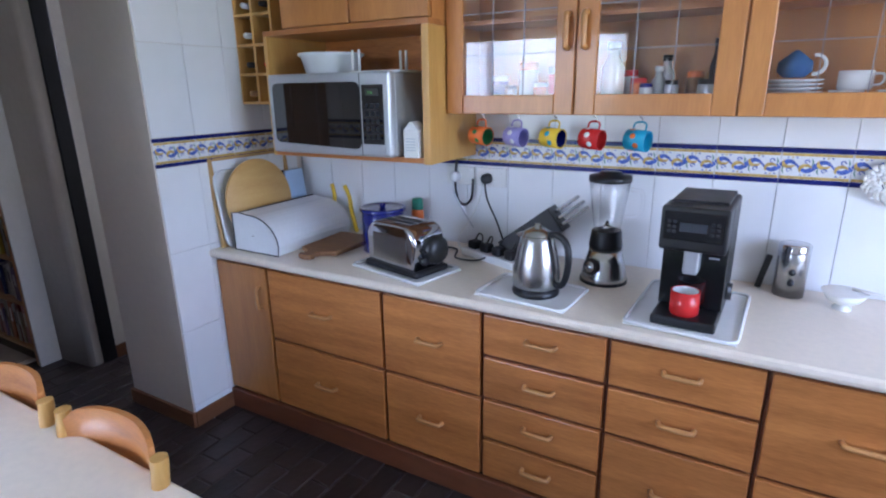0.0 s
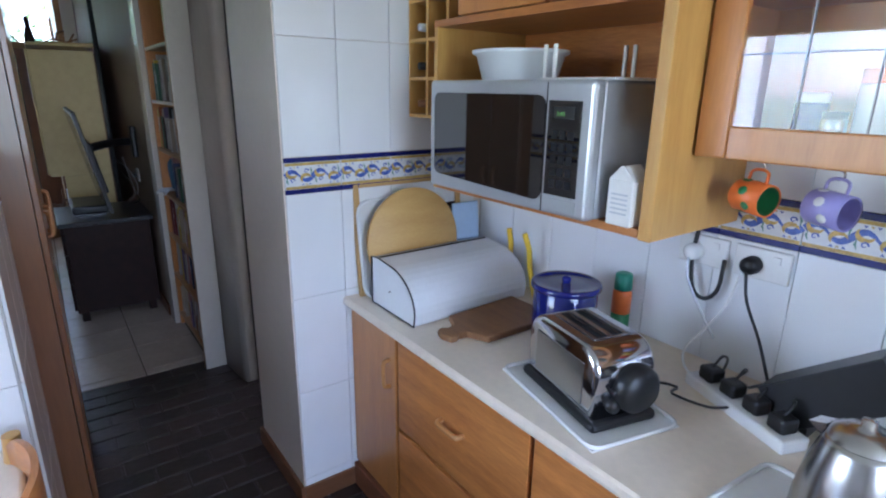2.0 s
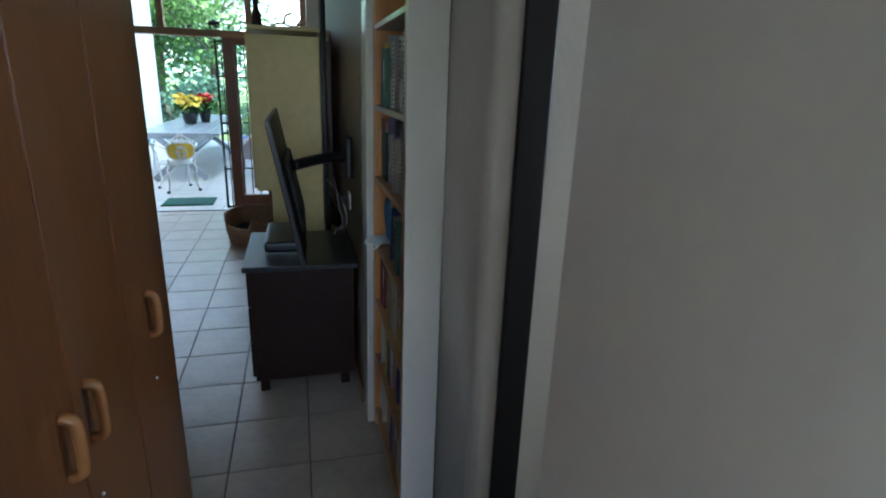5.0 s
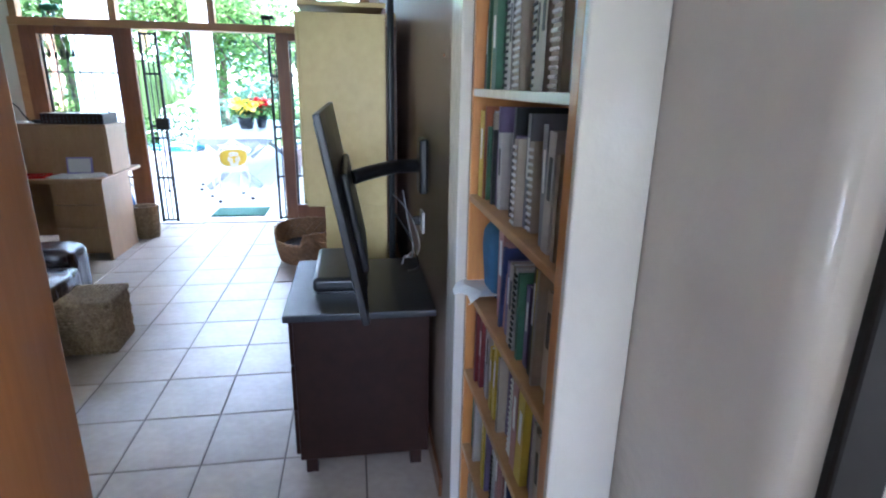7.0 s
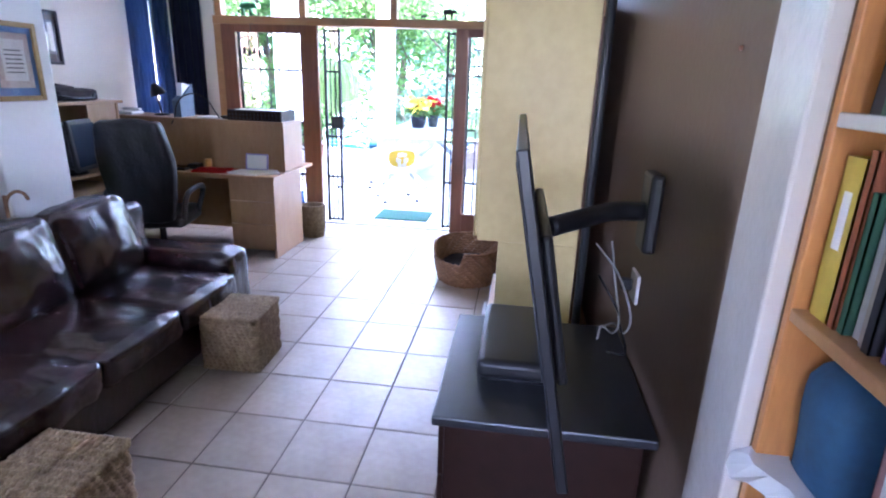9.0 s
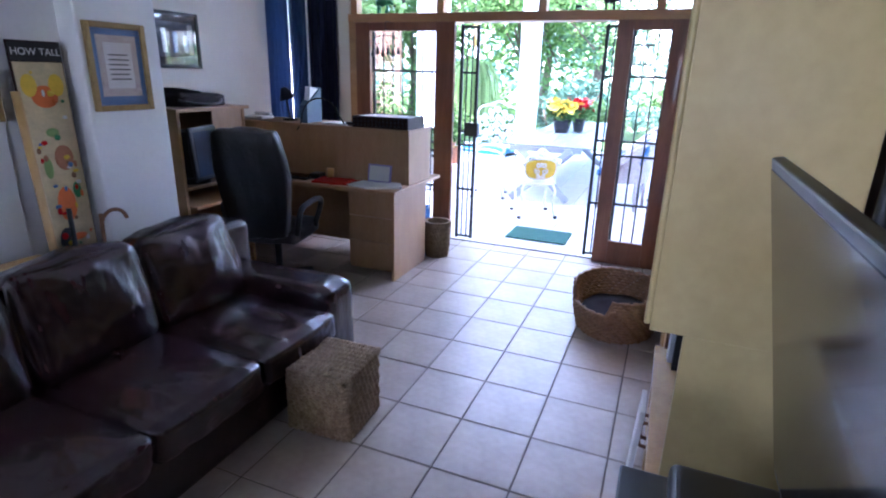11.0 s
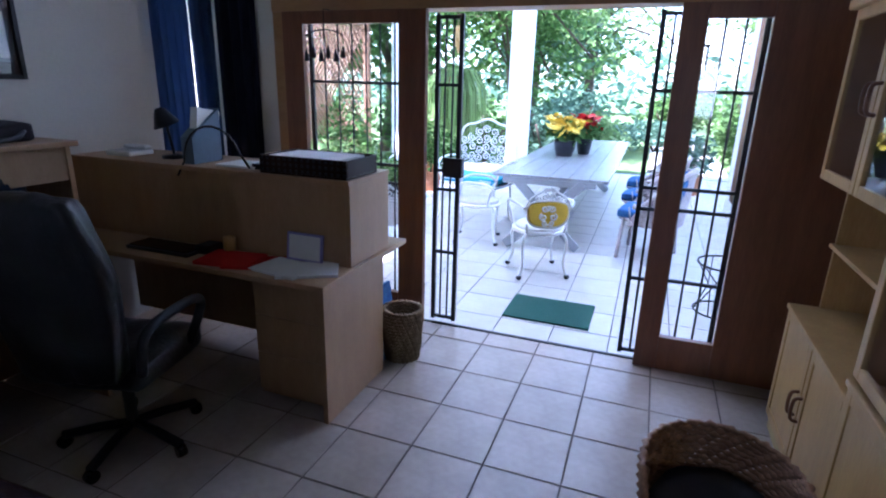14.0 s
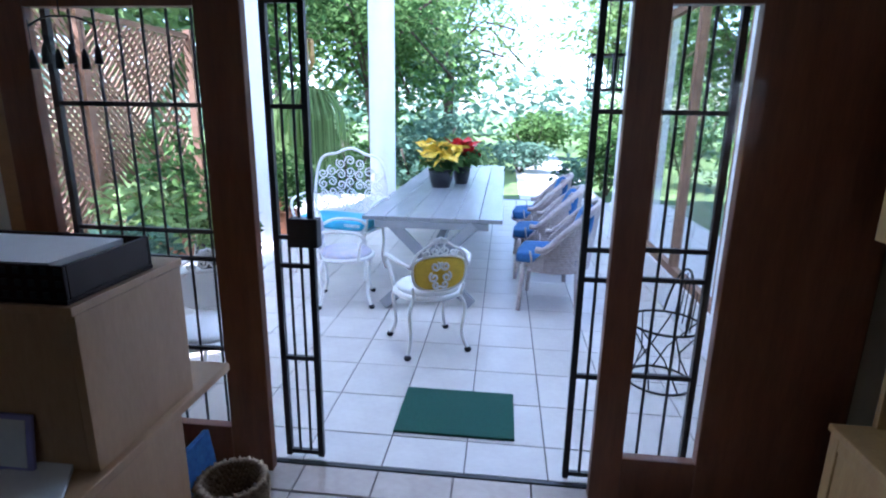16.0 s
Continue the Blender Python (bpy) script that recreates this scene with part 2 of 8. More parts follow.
M = dict(
    roofing=sheet_mat("translucent_roofing", (0.70, 0.76, 0.80)),
    oak=mat("oak", (0.58, 0.23, 0.058), 0.36, var=0.3, scale=2.6, bscale=26, stretch=(1, 7, 9), bump=0.06, color2=(0.34, 0.115, 0.026), coat=0.3, per_object=0.14),
    oak_v=mat("oak_upright", (0.55, 0.235, 0.06), 0.36, scale=3, bscale=22, stretch=(6, 6, 0.8), bump=0.05, color2=(0.42, 0.165, 0.042), coat=0.25),
    pine=mat("varnished_pine", (0.62, 0.36, 0.10), 0.35, scale=3, bscale=20, stretch=(6, 6, 0.8), bump=0.04, color2=(0.52, 0.27, 0.065), coat=0.25),
    handle=mat("handle_wood", (0.52, 0.25, 0.075), 0.4, scale=9, color2=(0.40, 0.175, 0.05), coat=0.2),
    kick=mat("mahogany_plinth", (0.22, 0.075, 0.032), 0.35, scale=5, color2=(0.15, 0.05, 0.022), stretch=(1, 5, 5), coat=0.3),
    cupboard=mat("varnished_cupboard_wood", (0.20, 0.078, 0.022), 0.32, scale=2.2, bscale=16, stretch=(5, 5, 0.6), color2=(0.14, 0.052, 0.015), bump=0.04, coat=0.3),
    counter=mat("cream_laminate", (0.76, 0.66, 0.53), 0.3, var=0.05, scale=40, bscale=300),
    tile=mat("white_glazed_tile", (0.78, 0.79, 0.80), 0.14, var=0.025, scale=2, bump=0.03, bscale=9, per_object=0.02),
    grout=mat("pale_grout", (0.55, 0.54, 0.52), 0.85, var=0.1, scale=30),
    cream_tile=mat("cream_border_tile", (0.70, 0.60, 0.33), 0.2, scale=14, color2=(0.74, 0.68, 0.48), var=0.1),
    border_white=mat("border_white_glaze", (0.72, 0.73, 0.74), 0.18, var=0.05, scale=30),
    cobalt=mat("cobalt_glaze", (0.012, 0.016, 0.13), 0.18, var=0.25, scale=30),
    blue_glaze=mat("mid_blue_glaze", (0.08, 0.13, 0.42), 0.2, var=0.3, scale=60),
    yellow_glaze=mat("ochre_glaze", (0.52, 0.36, 0.11), 0.2, var=0.25, scale=60),
    green_glaze=mat("sage_glaze", (0.15, 0.30, 0.24), 0.2, var=0.2, scale=60),
    wall=mat("cream_wall_paint", (0.74, 0.69, 0.60), 0.6, var=0.05, scale=1.6, bump=0.12, bscale=45),
    wall_white=mat("white_wall_paint", (0.78, 0.77, 0.75), 0.55, var=0.04, scale=1.6, bump=0.12, bscale=45),
    wall_grey=mat("greyish_satin_wall", (0.68, 0.60, 0.52), 0.34, var=0.05, scale=1.8, bump=0.1, bscale=28),
    gloss=mat("cream_gloss_paint", (0.56, 0.51, 0.44), 0.15, var=0.04, scale=4, bump=0.22, bscale=26),
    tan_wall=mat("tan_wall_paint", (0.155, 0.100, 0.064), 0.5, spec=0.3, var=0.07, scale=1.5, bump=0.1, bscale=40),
    ceiling=mat("white_ceiling", (0.78, 0.77, 0.74), 0.7, var=0.04, scale=2),
    skirting=mat("brown_skirting", (0.20, 0.085, 0.035), 0.4, color2=(0.14, 0.055, 0.022), scale=6, stretch=(1, 1, 6)),
    paver=mat("dark_brick_paver", (0.027, 0.017, 0.015), 0.42, var=0.35, scale=8, bump=0.25, bscale=50, per_object=0.35),
    paver_joint=mat("paver_joint", (0.065, 0.055, 0.05), 0.9, var=0.2, scale=30),
    ltile=mat("beige_floor_tile", (0.47, 0.39, 0.32), 0.3, scale=3.5, bscale=26, color2=(0.36, 0.285, 0.225), bump=0.05, per_object=0.05),
    lgrout=mat("brown_grout", (0.15, 0.12, 0.10), 0.9, var=0.2, scale=40),
    ptile=mat("pale_patio_tile", (0.62, 0.58, 0.52), 0.35, scale=4, bscale=30, color2=(0.54, 0.49, 0.44), bump=0.06, per_object=0.05),
    pgrout=mat("patio_grout", (0.10, 0.09, 0.08), 0.9, var=0.2, scale=40),
    door_wood=mat("red_brown_door_wood", (0.25, 0.095, 0.04), 0.38, scale=3, bscale=18, stretch=(6, 6, 0.8), color2=(0.17, 0.06, 0.026), bump=0.05, coat=0.2),
    frame_wood=mat("golden_frame_wood", (0.46, 0.25, 0.10), 0.45, scale=3, bscale=18, stretch=(4, 1, 4), color2=(0.36, 0.18, 0.07), bump=0.05),
    iron=mat("black_iron", (0.012, 0.013, 0.014), 0.5, var=0.3, scale=20),
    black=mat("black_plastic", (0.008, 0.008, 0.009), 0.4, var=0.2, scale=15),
    black_gloss=mat("black_gloss", (0.007, 0.007, 0.008), 0.14, var=0.2, scale=10, coat=0.2),
    dark_wood=mat("dark_stained_wood", (0.026, 0.010, 0.006), 0.42, scale=3, color2=(0.016, 0.006, 0.004), stretch=(1, 6, 6), coat=0.0, spec=0.2),
    steel=mat("brushed_steel", (0.44, 0.44, 0.44), 0.24, 1.0, var=0.06, scale=4, bscale=120, stretch=(1, 1, 0.4), bump=0.0),
    chrome=mat("polished_chrome", (0.56, 0.56, 0.58), 0.08, 1.0, var=0.03, scale=5),
    silver=mat("silver_plastic", (0.50, 0.52, 0.55), 0.3, 0.55, var=0.04, scale=8),
    pull=mat("brown_pull_wood", (0.30, 0.13, 0.04), 0.4, scale=8, var=0.15),
    grey_cable=mat("pale_grey_cable", (0.30, 0.29, 0.28), 0.5, var=0.1, scale=12),
    slate=mat("dark_slate", (0.020, 0.021, 0.024), 0.34, scale=5, color2=(0.012, 0.012, 0.014), stretch=(1, 8, 1), bscale=40, bump=0.1),
    lead=mat("dull_grey_lead", (0.30, 0.30, 0.31), 0.45, 0.6, var=0.1, scale=20),
    glass=glass_mat("clear_glass"),
    tint=glass_mat("tinted_glass", (0.6, 0.62, 0.66)),
    enamel=mat("white_enamel", (0.74, 0.76, 0.78), 0.22, var=0.04, scale=6),
    white=mat("white_ceramic", (0.76, 0.76, 0.74), 0.25, var=0.03, scale=8),
    plastic=mat("milky_plastic", (0.68, 0.70, 0.71), 0.35, var=0.03, scale=8),
    blue=mat("cobalt_enamel", (0.008, 0.012, 0.16), 0.14, var=0.2, scale=8, coat=0.4),
    red=mat("red_enamel", (0.55, 0.022, 0.02), 0.25, var=0.1, scale=8),
    orange=mat("orange_paint", (0.72, 0.16, 0.03), 0.35, var=0.1, scale=10),
    lilac=mat("lilac_paint", (0.30, 0.27, 0.55), 0.35, var=0.12, scale=10),
    yellow=mat("yellow_paint", (0.74, 0.50, 0.03), 0.4, var=0.1, scale=10),
    turquoise=mat("turquoise_paint", (0.03, 0.33, 0.50), 0.35, var=0.15, scale=10),
    green=mat("green_paint", (0.03, 0.20, 0.07), 0.4, var=0.15, scale=10),
    teal=mat("teal_cap", (0.01, 0.16, 0.10), 0.4, var=0.1, scale=10),
    board=mat("pale_round_board_wood", (0.60, 0.38, 0.13), 0.5, scale=4, color2=(0.50, 0.29, 0.085), stretch=(1, 1, 5)),
    board2=mat("worn_brown_board_wood", (0.28, 0.14, 0.055), 0.55, scale=5, color2=(0.17, 0.075, 0.028), stretch=(1, 5, 5)),
    leather=mat("dark_brown_leather", (0.025, 0.0095, 0.0105), 0.26, var=0.4, scale=6, bump=0.5, bscale=11, stretch=(2.4, 1.0, 0.7), coat=0.25),
    leather_black=mat("black_leather", (0.010, 0.009, 0.010), 0.36, var=0.3, scale=7, bump=0.3, bscale=40),
    seagrass=mat("seagrass", (0.42, 0.30, 0.18), 0.8, scale=30, color2=(0.20, 0.13, 0.07), bscale=120, bump=0.3),
    wicker=mat("brown_wicker", (0.34, 0.18, 0.085), 0.6, scale=30, color2=(0.18, 0.085, 0.036), bscale=120, bump=0.3),
    wicker_white=mat("whitewashed_wicker", (0.50, 0.44, 0.42), 0.6, scale=30, color2=(0.34, 0.28, 0.26), bscale=120, bump=0.3),
    beech=mat("beech_veneer", (0.45, 0.275, 0.135), 0.42, scale=3, color2=(0.37, 0.21, 0.095), stretch=(4, 4, 1), bscale=24),
    lime_wood=mat("limed_cream_wood", (0.54, 0.34, 0.125), 0.4, scale=3, color2=(0.43, 0.25, 0.08), stretch=(4, 4, 0.8), bscale=24, bump=0.04),
    unit_side=mat("pale_olive_panel", (0.46, 0.345, 0.135), 0.42, scale=1.2, color2=(0.36, 0.26, 0.09), bscale=20),
    cushion=mat("dark_cushion", (0.02, 0.015, 0.016), 0.9, var=0.3, scale=9),
    white_iron=mat("white_painted_iron", (0.76, 0.75, 0.72), 0.4, var=0.06, scale=12),
    yellow_fabric=mat("yellow_fabric", (0.70, 0.47, 0.04), 0.85, var=0.1, scale=20),
    pale_lilac_fabric=mat("pale_lilac_fabric", (0.42, 0.45, 0.60), 0.85, var=0.25, scale=16, color2=(0.60, 0.52, 0.50)),
    blue_fabric=mat("blue_fabric", (0.012, 0.06, 0.20), 0.85, scale=26, color2=(0.035, 0.14, 0.32)),
    navy_fabric=mat("navy_blind_fabric", (0.010, 0.014, 0.045), 0.8, var=0.15, scale=20),
    blind=mat("blue_blind_fabric", (0.050, 0.088, 0.18), 0.75, var=0.12, scale=6, trans=0.0),
    table_grey=mat("weathered_grey_wood", (0.30, 0.31, 0.32), 0.24, scale=2, color2=(0.26, 0.27, 0.28), bscale=14, stretch=(1, 6, 6)),
    mat_green=mat("dark_green_coir", (0.010, 0.075, 0.05), 0.95, var=0.25, scale=60, bump=0.5, bscale=200),
    paper=mat("paper", (0.74, 0.73, 0.70), 0.7, var=0.04, scale=10),
    gold=mat("gilt_frame", (0.30, 0.20, 0.07), 0.4, 0.3, var=0.2, scale=20),
    mount_blue=mat("blue_picture_mount", (0.10, 0.20, 0.42), 0.6, var=0.08, scale=8),
    leaf=leaf_mat("green_leaves", (0.105, 0.19, 0.058)),
    leaf_light=leaf_mat("light_green_leaves", (0.25, 0.36, 0.14)),
    leaf_blue=leaf_mat("blue_green_leaves", (0.15, 0.25, 0.17)),
    bark=mat("bark", (0.12, 0.085, 0.06), 0.9, scale=8, color2=(0.06, 0.042, 0.03), bump=0.6, bscale=30),
    grass=mat("lawn", (0.12, 0.19, 0.05), 0.9, scale=1.2, color2=(0.07, 0.12, 0.03), bscale=60, bump=0.5),
    soil=mat("soil", (0.10, 0.07, 0.05), 0.95, scale=3, color2=(0.06, 0.04, 0.028), bump=0.4),
    terracotta=mat("terracotta", (0.40, 0.17, 0.085), 0.8, var=0.2, scale=12),
    lattice=mat("brown_lattice_wood", (0.24, 0.13, 0.075), 0.75, var=0.2, scale=10),
    rust_brick=mat("brown_facebrick", (0.25, 0.13, 0.085), 0.8, var=0.25, scale=9, bump=0.3),
)


# ---- building helpers ----
def bx(bm, x0, x1, y0, y1, z0, z1, bev=0.0, seg=2):
    """Adds a box, its edges rounded by bev."""
    r = bmesh.ops.create_cube(bm, size=1.0, matrix=Matrix.LocRotScale(((x0 + x1) / 2, (y0 + y1) / 2, (z0 + z1) / 2), None,
                                                                       (abs(x1 - x0), abs(y1 - y0), abs(z1 - z0))))
    if bev:
        es = list({e for v in r["verts"] for e in v.link_edges})
        bmesh.ops.bevel(bm, geom=es, offset=bev, segments=seg, profile=0.5, affect="EDGES")
    return bm


def box(x0, x1, y0, y1, z0, z1, bev=0.0, seg=2):
    return bx(bmesh.new(), x0, x1, y0, y1, z0, z1, bev, seg)


def lathe(bm, prof, n=28, at=(0, 0, 0), cap=True):
    """Turns a profile of (radius, z) about the upright axis."""
    rings = []
    for r, z in prof:
        rings.append([bm.verts.new((at[0] + r * math.cos(2 * math.pi * i / n), at[1] + r * math.sin(2 * math.pi * i / n), at[2] + z)) for i in range(n)])
    for a, b in zip(rings, rings[1:]):
        for i in range(n):
            f = bm.faces.new((a[i], a[(i + 1) % n], b[(i + 1) % n], b[i]))
            f.smooth = True
    if cap:
        bm.faces.new(rings[0][::-1])
        bm.faces.new(rings[-1])
    return bm


def tube(bm, pts, r, n=8, closed=False):
    """A round bar along points."""
    pts = [Vector(p) for p in pts]
    if 4 <= len(pts) <= 12 and not closed:
        ext = [2 * pts[0] - pts[1]] + pts + [2 * pts[-1] - pts[-2]]
        fine = []
        for p0, p1, p2, p3 in zip(ext, ext[1:], ext[2:], ext[3:]):
            for s in (0, 0.25, 0.5, 0.75):
                fine.append(0.5 * (2 * p1 + (p2 - p0) * s + (2 * p0 - 5 * p1 + 4 * p2 - p3) * s * s + (3 * p1 - p0 - 3 * p2 + p3) * s ** 3))
        pts = fine + [pts[-1]]
    rings = []
    k = len(pts)
    u = None
    for i, p in enumerate(pts):
        a = pts[(i - 1) % k] if closed or i else p
        b = pts[(i + 1) % k] if closed or i < k - 1 else p
        d = (b - a).normalized()
        if u is None:
            u = d.cross((0, 0, 1))
            if u.length < 0.05:
                u = d.cross((1, 0, 0))
        u = (u - d * u.dot(d)).normalized()
        w = u.cross(d).normalized()
        rings.append([bm.verts.new(p + r * (math.cos(2 * math.pi * j / n) * u + math.sin(2 * math.pi * j / n) * w)) for j in range(n)])
    loop = list(zip(rings, rings[1:])) + ([(rings[-1], rings[0])] if closed else [])
    for a, b in loop:
        for j in range(n):
            f = bm.faces.new((a[j], a[(j + 1) % n], b[(j + 1) % n], b[j]))
            f.smooth = True
    if not closed:
        bm.faces.new(rings[0])
        bm.faces.new(rings[-1][::-1])
    return bm


def arc(c, r, a0, a1, n, u=(1, 0, 0), w=(0, 0, 1)):
    c, u, w = Vector(c), Vector(u), Vector(w)
    return [c + r * (math.cos(radians(a0 + (a1 - a0) * i / n)) * u + math.sin(radians(a0 + (a1 - a0) * i / n)) * w) for i in range(n + 1)]


def prism(bm, outline, y0, y1, axis="y"):
    """A plate cut to an outline in xz (axis y), xy (axis z) or yz (axis x)."""
    def put(a, b, t):
        return {"y": (a, t, b), "z": (a, b, t), "x": (t, a, b)}[axis]
    lo = [bm.verts.new(put(a, b, y0)) for a, b in outline]
    hi = [bm.verts.new(put(a, b, y1)) for a, b in outline]
    n = len(outline)
    bm.faces.new(lo)
    bm.faces.new(hi[::-1])
    for i in range(n):
        bm.faces.new((lo[i], hi[i], hi[(i + 1) % n], lo[(i + 1) % n]))
    bmesh.ops.recalc_face_normals(bm, faces=bm.faces)
    return bm


def mesh_of(name, bm, material, smooth=False):
    me = bpy.data.meshes.new(name)
    bmesh.ops.recalc_face_normals(bm, faces=bm.faces)
    if smooth:
        for f in bm.faces:
            f.smooth = True
    bm.to_mesh(me)
    bm.free()
    me.materials.append(material)
    return me


def part(name, bm, material, parent, label="", smooth=False):
    ob = new(name, mesh_of(name, bm, material, smooth))
    ob.parent = parent
    return tagged(ob, label)


def thing(name, at, label, category, group="", rz=0.0):
    ob = new(name)
    ob.empty_display_size = 0.1
    ob.matrix_basis = pose(*at, 0, 0, rz)
    return tagged(ob, label, category, group)


def solid(name, bm, material, label, category, group="", smooth=False):
    """A thing of one mesh, in world places."""
    return tagged(new(name, mesh_of(name, bm, material, smooth)), label, category, group)


def setting(name, bm, material, label, category="wall"):
    return tagged(new(name, mesh_of(name, bm, material)), label, category, "", "structure")


def piece(name, me, parent, at, rz=0.0, scale=None):
    """One of many alike pieces, sharing a mesh."""
    ob = new(name, me)
    ob.parent = parent
    ob.location = at
    if rz:
        ob.rotation_euler = (0, 0, rz)
    if scale:
        ob.scale = scale
    return ob


# ---- large structure ----
# kitchen: counter wall north at y 2.48, tiled pillar at x -1.76; passage to the living room between y 0.76 and 1.57
setting("ground", box(-300, 300, -300, 300, -0.30, -0.12), M["grass"], "green lawn ground under the house and garden", "ground")
kitchen_floor = setting("floor_kitchen", box(-3.33, 2.5, -1.75, 4.2, -0.11, -0.008), M["paver_joint"], "dark brick paver floor with pale joints", "floor")
living_floor = setting("floor_living", box(-9.06, -3.33, -3.2, 1.62, -0.11, -0.005), M["lgrout"], "beige ceramic tile floor with brown grout", "floor")
patio_floor = setting("floor_patio", box(-17.4, -9.06, -4.2, 3.0, -0.11, -0.008), M["pgrout"], "pale ceramic patio tile floor", "floor")

wall_kn = setting("wall_kitchen_north", box(-2.28, 2.5, 2.49, 2.70, 0, 2.6), M["grout"], "white tiled kitchen wall with blue and yellow border")
wall_pillar = setting("wall_pillar", box(-2.28, -1.765, 1.57, 2.49, 0, 2.6), M["wall_grey"], "grey satin painted wall end beside tiled face")
bm = box(2.5, 2.7, -1.75, 0.2, 0, 2.6)
bx(bm, 2.5, 2.7, 1.9, 2.70, 0, 2.6)
bx(bm, 2.5, 2.7, 0.2, 1.9, 0, 1.02)
bx(bm, 2.5, 2.7, 0.2, 1.9, 2.25, 2.6)
setting("wall_kitchen_east", bm, M["wall_white"], "white painted wall with a window opening")
bm = box(-2.9, -2.8, -1.95, -1.75, 0, 2.6)
bx(bm, -0.7, 2.7, -1.95, -1.75, 0, 2.6)
bx(bm, -2.8, -0.7, -1.95, -1.75, 0, 1.02)
bx(bm, -2.8, -0.7, -1.95, -1.75, 2.2, 2.6)
setting("wall_kitchen_south", bm, M["wall_white"], "white painted wall with a window opening")
setting("ceiling_kitchen", box(-3.34, 2.7, -1.95, 4.3, 2.6, 2.72), M["ceiling"], "plain white ceiling", "ceiling")
# side corridor, going north between the pillar and the bookcase wall
bm = bmesh.new()
prism(bm, [(-3.45, 1.636), (-3.19, 1.636), (-2.93, 1.662), (-2.908, 1.672), (-2.90, 1.69), (-2.90, 1.735), (-3.45, 1.735)], 0, 2.6, "z")
for fc in bm.faces:
    fc.smooth = abs(fc.normal.z) < 0.5 and fc.normal.y < -0.3
setting("wall_corridor_west", bm, M["gloss"], "cream gloss painted wall between bookcase and door frame")
setting("wall_corridor_west_2", box(-3.45, -2.905, 1.82, 4.2, 0, 2.6), M["wall"], "cream painted corridor wall")
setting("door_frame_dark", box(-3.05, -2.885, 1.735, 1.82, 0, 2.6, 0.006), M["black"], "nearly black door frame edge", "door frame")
setting("wall_corridor_north", box(-3.45, -2.1, 4.2, 4.35, 0, 2.6), M["wall"], "cream painted corridor end wall")
setting("wall_corridor_east", box(-2.28, -2.1, 2.70, 4.2, 0, 2.6), M["wall"], "cream painted corridor wall")
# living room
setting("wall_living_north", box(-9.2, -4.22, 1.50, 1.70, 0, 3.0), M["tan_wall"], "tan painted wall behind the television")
setting("wall_bookcase_back", box(-4.22, -3.45, 1.82, 1.95, 0, 3.0), M["wall_white"], "white wall behind the bookcase")
setting("wall_over_bookcase", box(-4.22, -3.27, 1.50, 1.82, 2.32, 3.0), M["wall_white"], "white wall above the bookcase")
bm = box(-9.2, -8.72, -3.27, -3.07, 0, 0.95)
bx(bm, -9.2, -8.72, -3.27, -3.07, 2.5, 3.0)
bx(bm, -8.72, -2.9, -3.27, -3.07, 0, 3.0)
setting("wall_living_south", bm, M["wall"], "cream painted wall with windows")
# opening at y -1.55 to -0.35 is made up, to hold the sofa's fill lamp
bm = box(-3.03, -2.9, -3.27, -1.55, 0, 3.0)
bx(bm, -3.03, -2.9, -0.35, 0.27, 0, 3.0)
bx(bm, -3.03, -2.9, -1.55, -0.35, 0, 1.25)
bx(bm, -3.03, -2.9, -1.55, -0.35, 2.25, 3.0)
setting("wall_living_east", bm, M["wall_white"], "white wall behind the cupboards")
setting("wall_stub", box(-6.17, -5.73, -2.15, -1.70, 0, 3.0, 0.012), M["wall_white"], "white painted wall pier behind the sofa")
setting("wall_stub_back", box(-5.735, -5.415, -2.28, -1.83, 0, 3.0), M["wall_white"], "white painted wall in the recess behind the sofa")
setting("wall_stub_2", box(-5.42, -3.9, -2.15, -1.82, 0, 3.0, 0.012), M["wall_white"], "white painted wall behind the sofa")
setting("wall_over_cupboards", box(-3.03, -2.9, 0.27, 0.95, 2.6, 3.0), M["wall_white"], "white wall above the cupboards")
setting("floor_living_east", box(-3.33, -3.0, -3.2, 0.30, -0.11, 0.0), M["ltile"], "beige tile floor beside the cupboards", "floor")
setting("wall_over_passage", box(-3.46, -3.34, 0.3, 1.95, 2.6, 3.0), M["wall_white"], "white wall above the passage")
setting("ceiling_living", box(-9.2, -2.9, -3.27, 1.95, 3.0, 3.12), M["ceiling"], "plain white ceiling", "ceiling")
# west wall with sliding doors between y -2.24 and 1.10
bm = box(-9.2, -9.0, -3.27, -2.26, 0, 3.0)
bx(bm, -9.2, -9.0, 1.36, 1.70, 0, 3.0)
bx(bm, -9.2, -9.0, -2.26, 1.36, 2.86, 3.0)
bx(bm, -9.2, -9.0, -3.27, 1.95, 3.12, 3.40)
setting("wall_living_west", bm, M["wall"], "cream painted wall beside the sliding doors")

# patio
setting("roof_patio", prism(bmesh.new(), [(-9.2, 3.40), (-9.2, 3.42), (-17.3, 3.97), (-17.3, 3.95)], -4.4, 3.2), M["roofing"], "pale translucent patio roof sheeting", "roof")

# ---- kitchen: base units, worktop, wall units ----
def loop_handle(w=0.11, t=0.014, out=0.028, vertical=False):
    """A bowed wooden pull, along x (or z), standing out to -y."""
    bm = bmesh.new()
    pts = [(-w / 2, 0, 0), (-w / 2 + 0.004, -out * 0.8, 0), (-w / 2 + 0.02, -out, 0), (w / 2 - 0.02, -out, 0), (w / 2 - 0.004, -out * 0.8, 0), (w / 2, 0, 0)]
    if vertical:
        pts = [(0, y, x) for x, y, z in pts]
    return tube(bm, pts, t / 2 * 1.25, 8)


